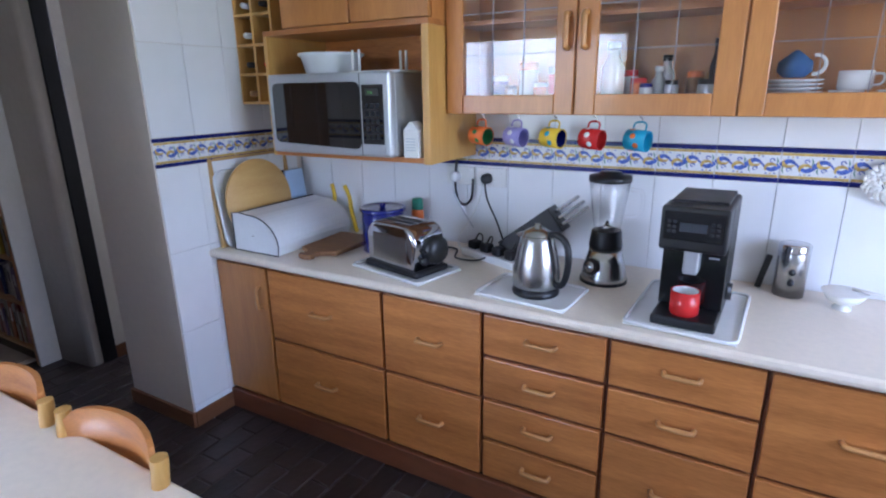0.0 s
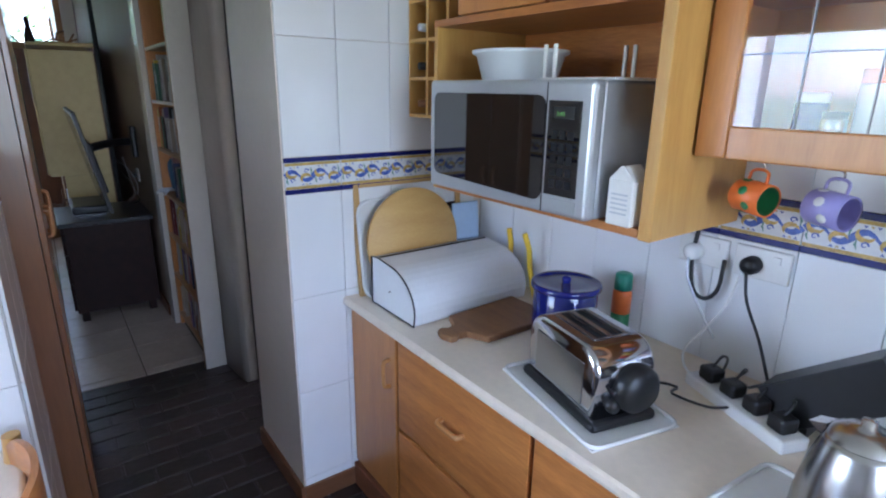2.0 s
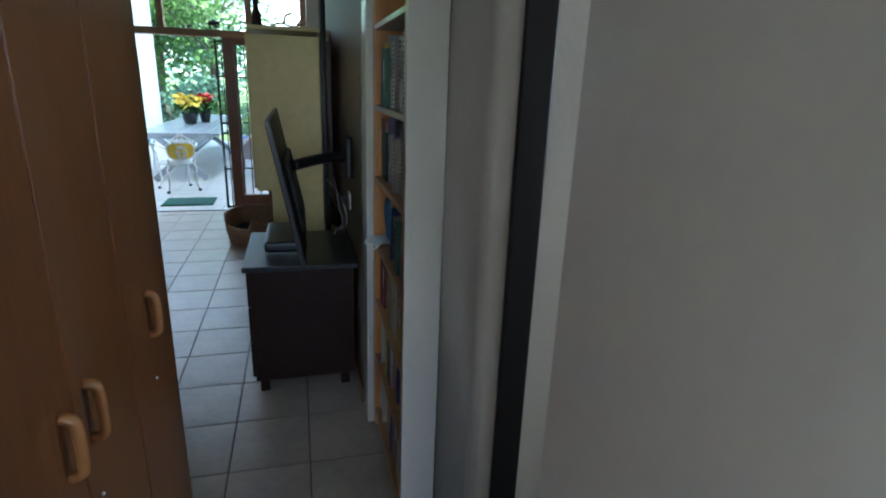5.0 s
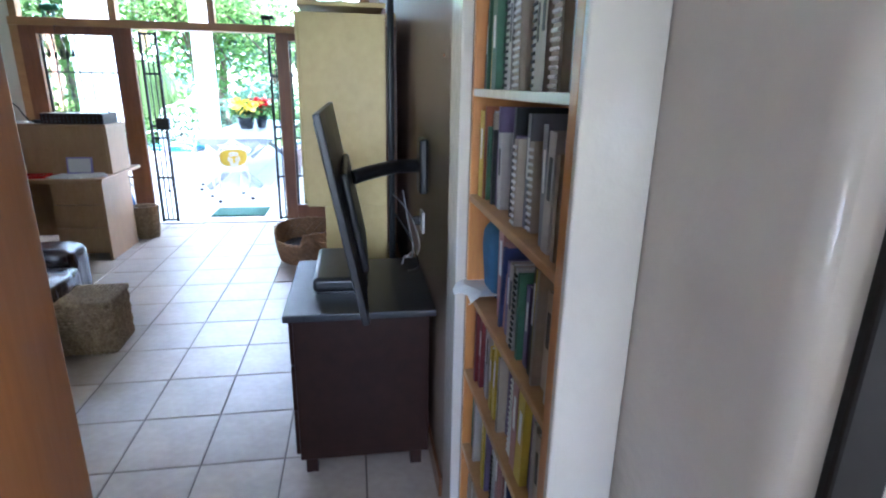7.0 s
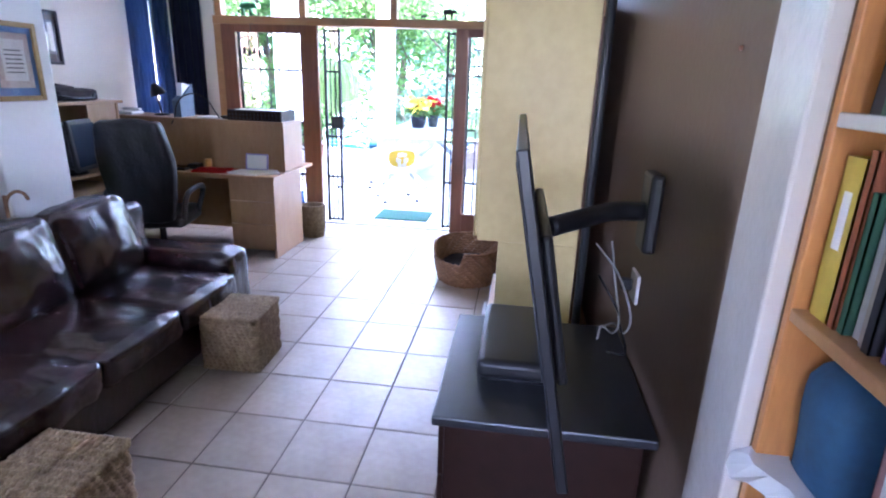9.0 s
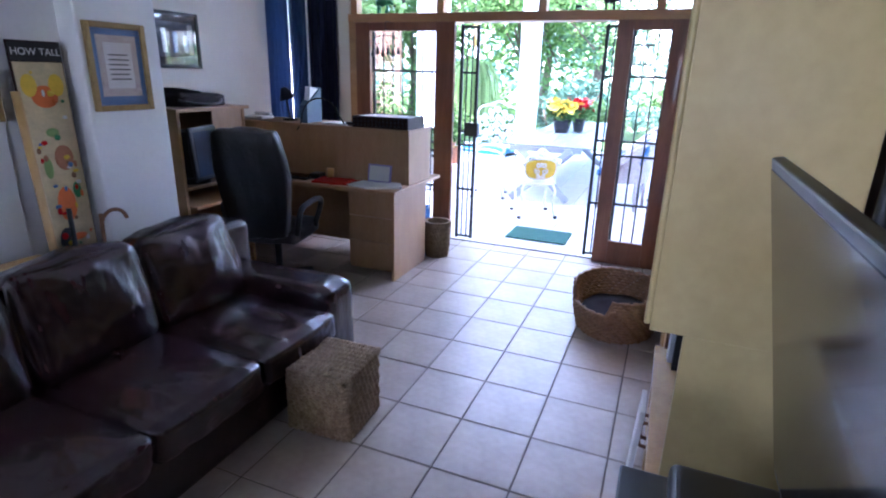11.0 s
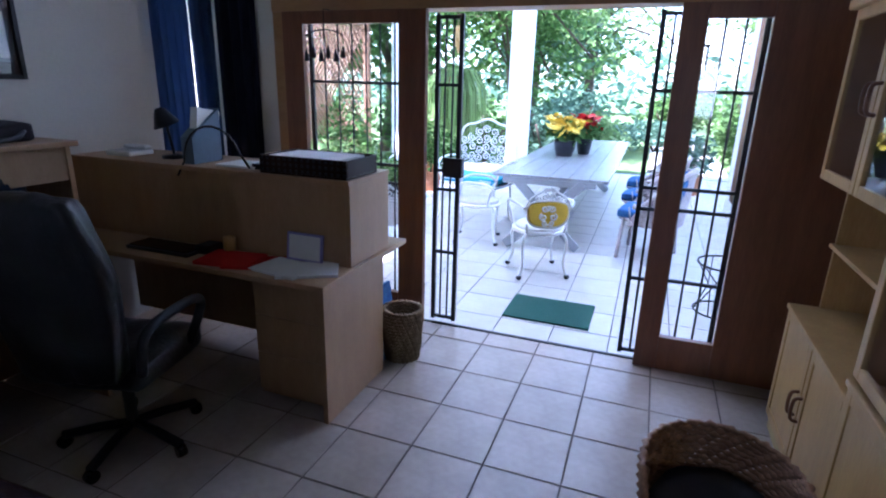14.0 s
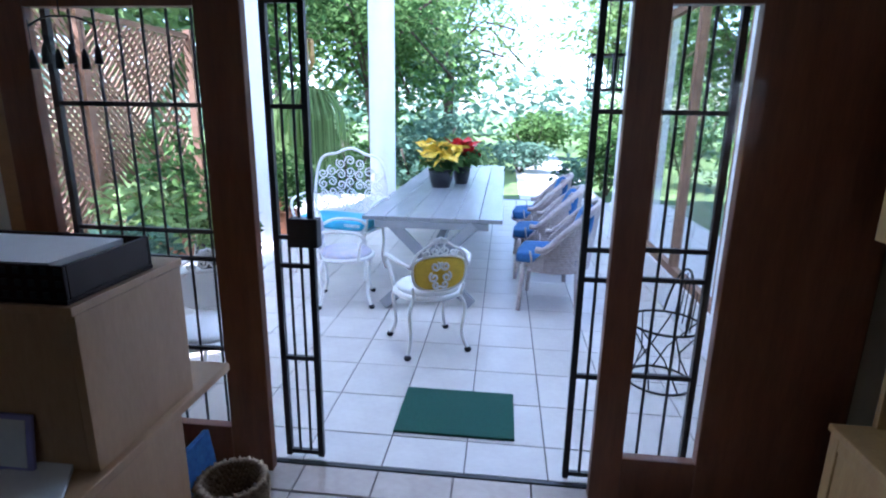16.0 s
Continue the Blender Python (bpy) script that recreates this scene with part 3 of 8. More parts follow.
def base_unit(x0, x1, splits, label, door=False):
    """A base cabinet with drawer fronts between the heights in splits."""
    u = thing("base_cabinet", ((x0 + x1) / 2, 1.83, 0), label, "cabinet", "base cabinets under the worktop")
    w = (x1 - x0) / 2
    part("body", box(-w + 0.001, w - 0.001, 0.004, 0.62, 0.115, 0.855), M["kick"], u)
    for a, b in zip(splits, splits[1:]):
        f = part("cabinet_door" if door else "drawer_front", box(-w + 0.008, w - 0.008, -0.018, 0.003, a + 0.008, b - 0.008, 0.004), M["oak_v"] if door else M["oak"], u)
        h = loop_handle(vertical=door)
        bmesh.ops.translate(h, verts=h.verts, vec=((w - 0.05) if door else 0, -0.018, (b - 0.16) if door else (a + b) / 2 + 0.01))
        part("handle", h, M["handle"], f, "pale wooden bow handle")
    return u


base_unit(-1.76, -1.40, (0.115, 0.85), "tall narrow oak base cabinet with one door", True)
base_unit(-1.40, -0.72, (0.115, 0.48, 0.85), "wide oak base cabinet with two deep drawers")
base_unit(-0.72, -0.25, (0.115, 0.48, 0.85), "oak base cabinet with two deep drawers")
base_unit(-0.25, 0.225, (0.115, 0.30, 0.485, 0.67, 0.85), "oak base cabinet with four shallow drawers")
base_unit(0.225, 0.695, (0.115, 0.48, 0.67, 0.85), "oak base cabinet with three drawers")
base_unit(0.695, 1.20, (0.115, 0.48, 0.85), "oak base cabinet with two deep drawers")
base_unit(1.20, 1.85, (0.115, 0.48, 0.85), "oak base cabinet with two deep drawers")
base_unit(1.85, 2.49, (0.115, 0.48, 0.85), "oak base cabinet with two deep drawers")
solid("plinth", box(-1.755, 2.49, 1.80, 1.83, 0, 0.11, 0.003), M["kick"], "red-brown wooden plinth under the base cabinets", "plinth")
bm = bmesh.new()
prism(bm, [(1.79, 0.862), (1.782, 0.87), (1.78, 0.88), (1.782, 0.893), (1.79, 0.90), (2.484, 0.90), (2.484, 0.862)], -1.80, 2.49, "x")
solid("worktop", bm, M["counter"], "long cream laminate worktop with rounded front edge", "worktop")


def glass_door(u, x0, x1, z0, z1, hinge, y=0.0, shade="oak_v"):
    """A framed glass door with thin leading."""
    b = 0.075
    bm = box(x0, x0 + b, y, y + 0.022, z0, z1, 0.004)
    bx(bm, x1 - b, x1, y, y + 0.022, z0, z1, 0.004)
    bx(bm, x0 + b, x1 - b, y, y + 0.022, z0, z0 + b, 0.004)
    bx(bm, x0 + b, x1 - b, y, y + 0.022, z1 - b, z1, 0.004)
    d = part("glass_door", bm, M[shade], u)
    g = part("glass_pane", box(x0 + b, x1 - b, y + 0.009, y + 0.013, z0 + b, z1 - b), M["glass"], d)
    g.visible_shadow = False
    for k in (1, 2):
        xx = x0 + b + (x1 - x0 - 2 * b) * k / 3
        part("leading", box(xx - 0.0012, xx + 0.0012, y + 0.007, y + 0.015, z0 + b, z1 - b), M["lead"], d)
    zz = z0 + b
    while zz < z1 - b - 0.1:
        zz += 0.155
        if zz < z1 - b:
            part("leading", box(x0 + b, x1 - b, y + 0.006, y + 0.016, zz - 0.0012, zz + 0.0012), M["lead"], d)
    h = loop_handle(0.12, 0.018, 0.03, True)
    bmesh.ops.translate(h, verts=h.verts, vec=((x1 - 0.03) if hinge == "l" else (x0 + 0.03), y, z0 + 0.30))
    part("handle", h, M["handle"], d, "pale wooden bow handle")


def wall_unit(x0, x1, doors, label):
    u = thing("wall_cabinet", ((x0 + x1) / 2, 2.18, 1.56), label, "cabinet", "glazed wall cabinets")
    w, h = (x1 - x0) / 2, 0.90
    bm = box(-w, -w + 0.018, 0.024, 0.30, 0, h)
    bx(bm, w - 0.018, w, 0.024, 0.30, 0, h)
    bx(bm, -w, w, 0.024, 0.30, -0.001, 0.02)
    bx(bm, -w, w, 0.024, 0.30, h - 0.02, h)
    bx(bm, -w, w, 0.285, 0.30, 0, h)
    part("carcass", bm, M["oak_v"], u)
    for z in (0.35, 0.62):
        part("shelf", box(-w + 0.018, w - 0.018, 0.06, 0.285, z, z + 0.016), M["oak"], u)
    for a, b, hg in doors:
        glass_door(u, a - (x0 + x1) / 2 + 0.003, b - (x0 + x1) / 2 - 0.003, 0.0, h, hg)
    return u


wall_unit(-0.60, 0.50, ((-0.60, -0.05, "l"), (-0.05, 0.50, "r")), "oak wall cabinet with two leaded glass doors full of jars")
wall_unit(0.50, 1.60, ((0.50, 1.05, "l"), (1.05, 1.60, "r")), "oak wall cabinet with leaded glass doors, cups and plates inside")
wall_unit(1.60, 2.48, ((1.60, 2.04, "l"), (2.04, 2.48, "r")), "oak wall cabinet with leaded glass doors")

# microwave niche with doors above
u = thing("microwave_cabinet", (-1.06, 2.05, 1.36), "open pine-edged cabinet holding the microwave", "cabinet")
bm = box(-0.455, -0.435, 0, 0.43, 0.0, 0.55)
part("side_panel", bm, M["pine"], u)
part("side_panel", box(0.42, 0.455, 0, 0.43, -0.005, 0.55, 0.003), M["pine"], u)
part("shelf", box(-0.435, 0.42, 0.0, 0.43, 0.0, 0.022), M["oak"], u)
part("top", box(-0.455, 0.455, 0.0, 0.43, 0.55, 0.572), M["oak"], u)
part("back_panel", box(-0.435, 0.42, 0.415, 0.43, 0.022, 0.55), M["oak"], u)
part("body", box(-0.34, 0.455, 0.03, 0.43, 0.572, 1.10), M["oak_v"], u)
for a, b in ((-0.34, 0.055), (0.06, 0.455)):
    part("cabinet_door", box(a + 0.003, b - 0.003, 0.008, 0.029, 0.578, 1.10, 0.004), M["oak_v"], u)
# wine rack
r = thing("wine_rack", (-1.64, 2.10, 1.60), "narrow pine wine rack with square pigeonholes", "wine rack")
bm = bmesh.new()
for i in range(3):
    xx = -0.12 + i * 0.125
    part("divider", box(xx - 0.007, xx + 0.007, 0, 0.37, 0, 0.98, 0.002), M["pine"], r)
for k in range(8):
    part("shelf", box(-0.113, 0.125, 0.002, 0.37, k * 0.138, k * 0.138 + 0.013, 0.002), M["pine"], r)
part("back_panel", box(-0.127, 0.137, 0.371, 0.38, 0, 0.98), M["oak_v"], r)

# tall cupboards along the passage
def tall_cupboard(x0, x1, doors, label):
    u = thing("tall_cupboard", ((x0 + x1) / 2, 0.86, 0), label, "cupboard", "tall cupboards of the passage")
    w = (x1 - x0) / 2
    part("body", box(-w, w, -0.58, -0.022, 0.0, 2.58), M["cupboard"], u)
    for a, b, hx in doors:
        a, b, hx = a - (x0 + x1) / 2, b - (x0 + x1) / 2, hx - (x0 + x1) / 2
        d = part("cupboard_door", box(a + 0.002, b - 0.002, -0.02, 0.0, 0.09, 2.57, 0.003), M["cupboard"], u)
        bm = tube(bmesh.new(), [(hx, 0.0, 1.15), (hx, 0.014, 1.154), (hx, 0.02, 1.17), (hx, 0.02, 1.23), (hx, 0.014, 1.246), (hx, 0.0, 1.25)], 0.009, 8)
        part("handle", bm, M["pull"], d, "brown wooden oval pull")
        part("keyhole", turn_part(lathe(bmesh.new(), [(0.006, 0), (0.005, 0.003), (0, 0.004)], 10, cap=False), pose(hx, 0.0, 1.04, -90, 0, 0)), M["steel"], d)
    return u


def turn_part(bm, m):
    bmesh.ops.transform(bm, matrix=m, verts=bm.verts)
    return bm


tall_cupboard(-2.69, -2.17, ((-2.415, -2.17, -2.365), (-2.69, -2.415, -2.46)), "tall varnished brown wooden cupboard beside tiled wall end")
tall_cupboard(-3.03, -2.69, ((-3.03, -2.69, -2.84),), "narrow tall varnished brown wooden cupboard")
wall_end = setting("wall_tiled_end", box(-2.165, -1.60, 0.10, 0.748, 0, 2.6), M["grout"], "white tiled wall end with patterned border")

# breakfast table
u = thing("breakfast_table", (-1.45, 0.18, 0), "cream topped breakfast table with pale wooden edge", "table")
part("tabletop", box(-1.0, 1.08, -0.55, 0.55, 0.72, 0.75, 0.012, 3), M["counter"], u)
for sx in (-0.9, 0.98):
    for sy in (-0.45, 0.45):
        part("leg", box(sx - 0.03, sx + 0.03, sy - 0.03, sy + 0.03, 0, 0.72, 0.006), M["pine"], u)

# ---- living room: large things ----
u = thing("tv_stand", (-4.97, 1.19, 0), "low dark-stained wooden television stand with slate top", "tv stand")
part("body", box(-0.10, 0.52, -0.27, 0.28, 0.07, 0.735, 0.006), M["dark_wood"], u)
part("top", box(-0.125, 0.57, -0.30, 0.30, 0.735, 0.765, 0.006), M["slate"], u, "dark slate top")
for sx in (-0.08, 0.46):
    for sy in (-0.25, 0.20):
        part("foot", box(sx, sx + 0.05, sy, sy + 0.05, 0, 0.07, 0.004), M["dark_wood"], u)
for k in range(3):
    d = part("drawer_front", box(-0.085, 0.50, -0.288, -0.27, 0.09 + k * 0.215, 0.295 + k * 0.215, 0.004), M["dark_wood"], u)

u = thing("television", (-4.54, 1.48, 1.28), "flat black television on a swivel wall arm", "television")
tilt = pose(0, -0.335, -0.07, 11, 0, 0)
bm = box(-0.51, 0.51, -0.014, 0.008, -0.335, 0.335, 0.004)
bmesh.ops.transform(bm, matrix=tilt, verts=bm.verts)
body = part("body", bm, M["black"], u)
bm = box(-0.50, 0.50, -0.0165, -0.0135, -0.31, 0.315)
bmesh.ops.transform(bm, matrix=tilt, verts=bm.verts)
part("screen", bm, M["black_gloss"], u, "dark glossy screen")
bm = box(-0.28, 0.28, 0.008, 0.035, -0.24, 0.12, 0.010)
bmesh.ops.transform(bm, matrix=tilt, verts=bm.verts)
part("back_cover", bm, M["black"], u)
part("wall_plate", box(-0.33, -0.21, -0.022, 0.018, -0.12, 0.12, 0.012), M["black"], u)
part("arm", tube(bmesh.new(), [(-0.27, -0.02, 0), (-0.24, -0.12, 0.0), (-0.14, -0.22, -0.005), (-0.08, -0.31, -0.02)], 0.03), M["black"], u)


# sofa
def cushion(x0, x1, y0, y1, z0, z1, puff=0.035, seed=0, n=12):
    """A soft block with bulging faces and creases."""
    bm = bmesh.new()
    bmesh.ops.create_cube(bm, size=2.0)
    bmesh.ops.subdivide_edges(bm, edges=bm.edges, cuts=n, use_grid_fill=True)
    cx, cy, cz = (x0 + x1) / 2, (y0 + y1) / 2, (z0 + z1) / 2
    hx, hy, hz = (x1 - x0) / 2, (y1 - y0) / 2, (z1 - z0) / 2
    for v in bm.verts:
        p = v.co.copy()
        k = 0.0
        q = Vector((p.x * hx, p.y * hy, p.z * hz))
        m = min(hx, hy, hz) * 0.45
        inner = Vector((max(-hx + m, min(hx - m, q.x)), max(-hy + m, min(hy - m, q.y)), max(-hz + m, min(hz - m, q.z))))
        d = q - inner
        if d.length > 1e-6:
            q = inner + d.normalized() * m
        bul = puff * (1 - p.x ** 2) * (1 - p.y ** 2) + puff * (1 - p.x ** 2) * (1 - p.z ** 2) + puff * (1 - p.y ** 2) * (1 - p.z ** 2)
        nrm = Vector((p.x ** 3, p.y ** 3, p.z ** 3)).normalized()
        w = noise.noise(Vector((p.x * hx * 9 + seed * 7.3, p.y * hy * 3, p.z * hz * 6))) * 0.012
        if n > 14:
            c = noise.noise(Vector((p.x * hx * 16 + seed * 3.1 + 0.8 * noise.noise(p * 2.0), p.y * hy * 5, p.z * hz * 4)))
            w -= 0.006 * max(0.0, 1 - abs(c) * 4)
        v.co = Vector((cx, cy, cz)) + q + nrm * (bul + w)
    for f in bm.faces:
        f.smooth = True
    return bm


u = thing("sofa", (-5.30, -1.05, 0), "dark brown leather three-seat sofa with loose cushions", "sofa")
part("base", box(-1.13, 1.13, -0.47, 0.36, 0.04, 0.30, 0.03, 3), M["leather"], u)
part("backrest", box(-1.13, 1.13, -0.56, -0.36, 0.06, 0.80, 0.06, 4), M["leather"], u)
for sx, sd in ((-1.145, 1), (0.87, 2)):
    part("armrest", cushion(sx, sx + 0.285, -0.52, 0.36, 0.05, 0.535, 0.008, sd, 10), M["leather"], u)
for k in range(3):
    a = -0.86 + k * 0.575
    part("seat_cushion", cushion(a + 0.004, a + 0.571, -0.33, 0.42, 0.27, 0.44, 0.022, 10 + k, 24), M["leather"], u)
    bm = cushion(a + 0.008, a + 0.567, -0.10, 0.10, 0.0, 0.46, 0.05, 20 + k, 24)
    bmesh.ops.transform(bm, matrix=pose(0, -0.27, 0.425, 14, 0, 0), verts=bm.verts)
    part("back_cushion", bm, M["leather"], u)
for sx in (-1.05, 1.05):
    for sy in (-0.45, 0.3):
        part("foot", box(sx - 0.03, sx + 0.03, sy - 0.03, sy + 0.03, 0, 0.045), M["dark_wood"], u)

# desk with hutch
u = thing("office_desk", (-8.06, -1.065, 0), "pale beech office desk with a raised back hutch", "desk")
part("side_panel", box(-0.22, 0.40, -0.028, 0.0, 0, 0.735, 0.002), M["beech"], u)
part("desktop", box(-0.50, 0.43, -1.95, 0.02, 0.735, 0.765, 0.004), M["beech"], u)
part("back_panel", box(-0.22, -0.19, -1.95, -0.028, 0.1, 0.735), M["beech"], u)
d = part("pedestal", box(-0.18, 0.33, -0.46, -0.03, 0.05, 0.73), M["beech"], u)
for a, b in ((0.08, 0.30), (0.305, 0.515), (0.52, 0.725)):
    part("drawer_front", box(0.33, 0.35, -0.455, -0.035, a, b, 0.003), M["beech"], u)
part("hutch_end", box(-0.30, 0.13, -0.028, -0.002, 0.766, 1.192, 0.002), M["beech"], u)
part("hutch_front", box(0.108, 0.128, -1.95, -0.03, 0.766, 1.192), M["beech"], u)
part("hutch_top", box(-0.31, 0.14, -1.95, 0.0, 1.193, 1.217, 0.003), M["beech"], u)

# wall unit
def panel_door(u, x0, x1, y, z0, z1, glazed, hx=None, name="cupboard_door"):
    b = 0.045
    bm = box(x0, x0 + b, y, y + 0.02, z0, z1, 0.003)
    bx(bm, x1 - b, x1, y, y + 0.02, z0, z1, 0.003)
    bx(bm, x0 + b, x1 - b, y, y + 0.02, z0, z0 + b, 0.003)
    bx(bm, x0 + b, x1 - b, y, y + 0.02, z1 - b, z1, 0.003)
    d = part(name, bm, M["lime_wood"], u)
    if glazed:
        g = part("glass_pane", box(x0 + b, x1 - b, y + 0.008, y + 0.012, z0 + b, z1 - b), M["glass"], d)
        g.visible_shadow = False
    else:
        part("door_panel", box(x0 + b, x1 - b, y + 0.006, y + 0.014, z0 + b, z1 - b), M["lime_wood"], d)
    if hx is not None:
        bm = tube(bmesh.new(), [(hx, y, z0 + 0.42 * (z1 - z0)), (hx, y - 0.03, z0 + 0.42 * (z1 - z0) + 0.015), (hx, y - 0.03, z0 + 0.42 * (z1 - z0) + 0.10), (hx, y, z0 + 0.42 * (z1 - z0) + 0.115)], 0.008)
        part("handle", bm, M["skirting"], d, "turned brown handle")


def unit_section(x0, x1, front, low, up0, up1, label):
    u = thing("display_cabinet", ((x0 + x1) / 2, 1.49, 0), label, "cabinet", "sections of the display wall unit")
    w = (x1 - x0) / 2
    f = front - 1.49
    part("lower_body", box(-w, w, f + 0.02, 0, 0.0, low - 0.025), M["unit_side"], u)
    part("ledge", box(-w, w, f - 0.012, 0, low - 0.025, low, 0.004), M["lime_wood"], u)
    for a, b, s in ((-w, 0, -1), (0, w, 1)):
        panel_door(u, a + 0.004, b - 0.004, f - 0.002, 0.09, low - 0.03, False, -0.03 * -s * 1.0)
    return u, w, f


u, w, f = unit_section(-8.55, -7.62, 1.04, 0.70, 1.32, 2.03, "limed wood wall unit section with glazed top and open shelf")
part("side_panel", box(-w, -w + 0.02, f + 0.12, 0, 0.70, 2.03), M["lime_wood"], u)
part("back_panel", box(-w, w, -0.015, 0, 0.70, 2.03), M["beech"], u)
bm = box(-w, -w + 0.02, f + 0.022, 0, 1.32, 2.03)
bx(bm, w - 0.02, w, f + 0.022, 0, 1.32, 2.03)
bx(bm, -w, w, f + 0.022, 0, 1.32, 1.34)
part("upper_body", bm, M["beech"], u)
part("cornice", box(-w - 0.02, w, f - 0.03, 0, 2.03, 2.07, 0.008), M["lime_wood"], u)
part("shelf", box(-w, w, f + 0.1, 0, 1.0, 1.02, 0.003), M["lime_wood"], u)
panel_door(u, -w + 0.004, -0.004, f, 1.32, 2.03, True, -0.03, "glass_door")
panel_door(u, 0.004, w - 0.004, f, 1.32, 2.03, True, 0.03, "glass_door")
u, w, f = unit_section(-7.61, -6.47, 1.02, 0.785, 0.80, 1.72, "limed wood wall unit section with tall glazed doors")
bm = box(-w, -w + 0.02, f + 0.022, 0, 0.785, 1.72)
bx(bm, w - 0.02, w, f + 0.022, 0, 0.785, 1.72)
bx(bm, -w, w, -0.015, 0, 0.785, 2.05)
bx(bm, -w, w, f + 0.022, 0, 1.70, 1.725)
part("upper_body", bm, M["beech"], u)
for z in (1.05, 1.38):
    part("shelf", box(-w + 0.02, w - 0.02, f + 0.05, -0.015, z, z + 0.018), M["lime_wood"], u)
panel_door(u, -w + 0.004, -0.004, f, 0.80, 1.72, True, -0.03, "glass_door")
panel_door(u, 0.004, w - 0.004, f, 0.80, 1.72, True, 0.03, "glass_door")
part("cornice", box(-w, w, f - 0.03, 0, 2.05, 2.09, 0.008), M["lime_wood"], u)
part("divider", box(-w, -w + 0.02, f + 0.06, 0, 1.725, 2.05), M["lime_wood"], u)
# end section: low cupboard, open bay, a broad white panelled flap and an open top
u, w, f = unit_section(-6.46, -5.50, 0.98, 0.45, 0.5, 2.0, "limed wood wall unit end section with white flap and open bay")
side_bm = box(w - 0.022, w, f - 0.065, -0.13, 0.95, 1.97, 0.003)
bx(side_bm, w - 0.022, w, f + 0.03, -0.13, 0.0, 0.95, 0.003)
part("side_panel", side_bm, M["unit_side"], u, "tall pale olive side panel")
part("carved_edge", tube(bmesh.new(), [(w - 0.011, f - 0.072, 0.97 + 1.0 * i / 10) for i in range(11)], 0.012, 6), M["unit_side"], u)
# brown wood; the dark skirting colour also paints in the bay's shade
part("side_panel", box(-w, -w + 0.02, f + 0.03, 0, 0.45, 2.0), M["skirting"], u, "brown wooden inner side panel, darkened to stand for shade")
part("back_panel", box(-w, w - 0.022, -0.14, -0.125, 0.45, 2.0), M["skirting"], u)
panel_door(u, -w + 0.004, w - 0.026, f, 1.28, 1.69, False, None, "flap")
part("flap_panel", box(-w + 0.052, w - 0.074, f + 0.002, f + 0.0055, 1.327, 1.643), M["wall_white"], u, "white painted panel")
part("shelf", box(-w + 0.02, w - 0.022, f + 0.022, -0.14, 1.27, 1.285), M["lime_wood"], u)
part("shelf", box(-w + 0.02, w - 0.022, f + 0.022, -0.14, 1.69, 1.71), M["lime_wood"], u)
part("top", box(-w, w, f - 0.07, -0.125, 2.0, 2.025, 0.005), M["unit_side"], u)

# sliding doors, lintel, security gates
LX = -9.0
setting("lintel", box(LX - 0.16, LX + 0.03, -2.26, 1.36, 2.13, 2.21, 0.004), M["frame_wood"], "golden wooden beam above the sliding doors", "lintel")
bm = box(LX - 0.16, LX + 0.02, -2.26, -2.17, 0, 2.13, 0.004)
setting("door_frame", bm, M["frame_wood"], "golden wooden door post", "door frame")
bm = bmesh.new()
for y in (-2.22, -1.28, -0.30, 0.68, 1.32):
    bx(bm, LX - 0.12, LX - 0.02, y - 0.035, y + 0.035, 2.21, 2.86)
bx(bm, LX - 0.12, LX - 0.02, -2.26, 1.36, 2.79, 2.86)
setting("window_upper", bm, M["frame_wood"], "row of high windows over the doors", "window")


def slide_panel(y0, y1, g0, g1, x, label):
    u = thing("sliding_door", (x, (y0 + y1) / 2, 0), label, "door")
    c = (y0 + y1) / 2
    part("stile", box(-0.025, 0.025, y0 - c, g0 - c, 0, 2.13, 0.004), M["door_wood"], u)
    part("stile", box(-0.025, 0.025, g1 - c, y1 - c, 0, 2.13, 0.004), M["door_wood"], u)
    part("top_rail", box(-0.025, 0.025, g0 - c, g1 - c, 2.05, 2.13, 0.004), M["door_wood"], u)
    part("bottom_rail", box(-0.025, 0.025, g0 - c, g1 - c, 0, 0.22, 0.004), M["door_wood"], u)
    g = part("glass_pane", box(-0.003, 0.003, g0 - c, g1 - c, 0.22, 2.05), M["glass"], u)
    g.visible_shadow = False
    return u


slide_panel(-2.17, -1.10, -2.01, -1.29, -8.985, "red-brown wooden sliding door with one glass pane")
slide_panel(0.365, 1.36, 0.495, 0.80, -8.985, "red-brown wooden sliding door standing open behind the wall unit")


def gate(y0, y1, bars, label, x=-9.08, lockside=None):
    u = thing("security_gate", (x, (y0 + y1) / 2, 0.02), label, "gate")
    c = (y0 + y1) / 2
    for y in (y0, y1):
        part("stile", box(-0.014, 0.014, y - c - 0.013, y - c + 0.013, 0, 2.09), M["iron"], u)
    for z in (0.02, 0.52, 0.97, 1.10, 1.66, 2.07):
        part("rail", box(-0.01, 0.01, y0 - c, y1 - c, z - 0.010, z + 0.010), M["iron"], u)
    for k in range(bars):
        y = y0 - c + (y1 - y0) * (k + 1) / (bars + 1)
        part("bar", tube(bmesh.new(), [(0, y, 0.02), (0, y, 2.07)], 0.007, 6), M["iron"], u)
    if lockside is not None:
        part("lock_box", box(-0.03, 0.03, lockside - c - 0.075, lockside - c + 0.055, 1.06, 1.19, 0.004), M["iron"], u)


gate(-1.06, -0.90, 2, "black iron folding security gate leaf with lock box", lockside=-0.92)
gate(0.275, 0.40, 1, "black iron folding security gate leaf")
gate(-2.05, -1.28, 6, "black iron burglar bars behind the fixed glass", -9.12)
gate(0.495, 0.80, 2, "black iron burglar bars behind the sliding door", -9.12)

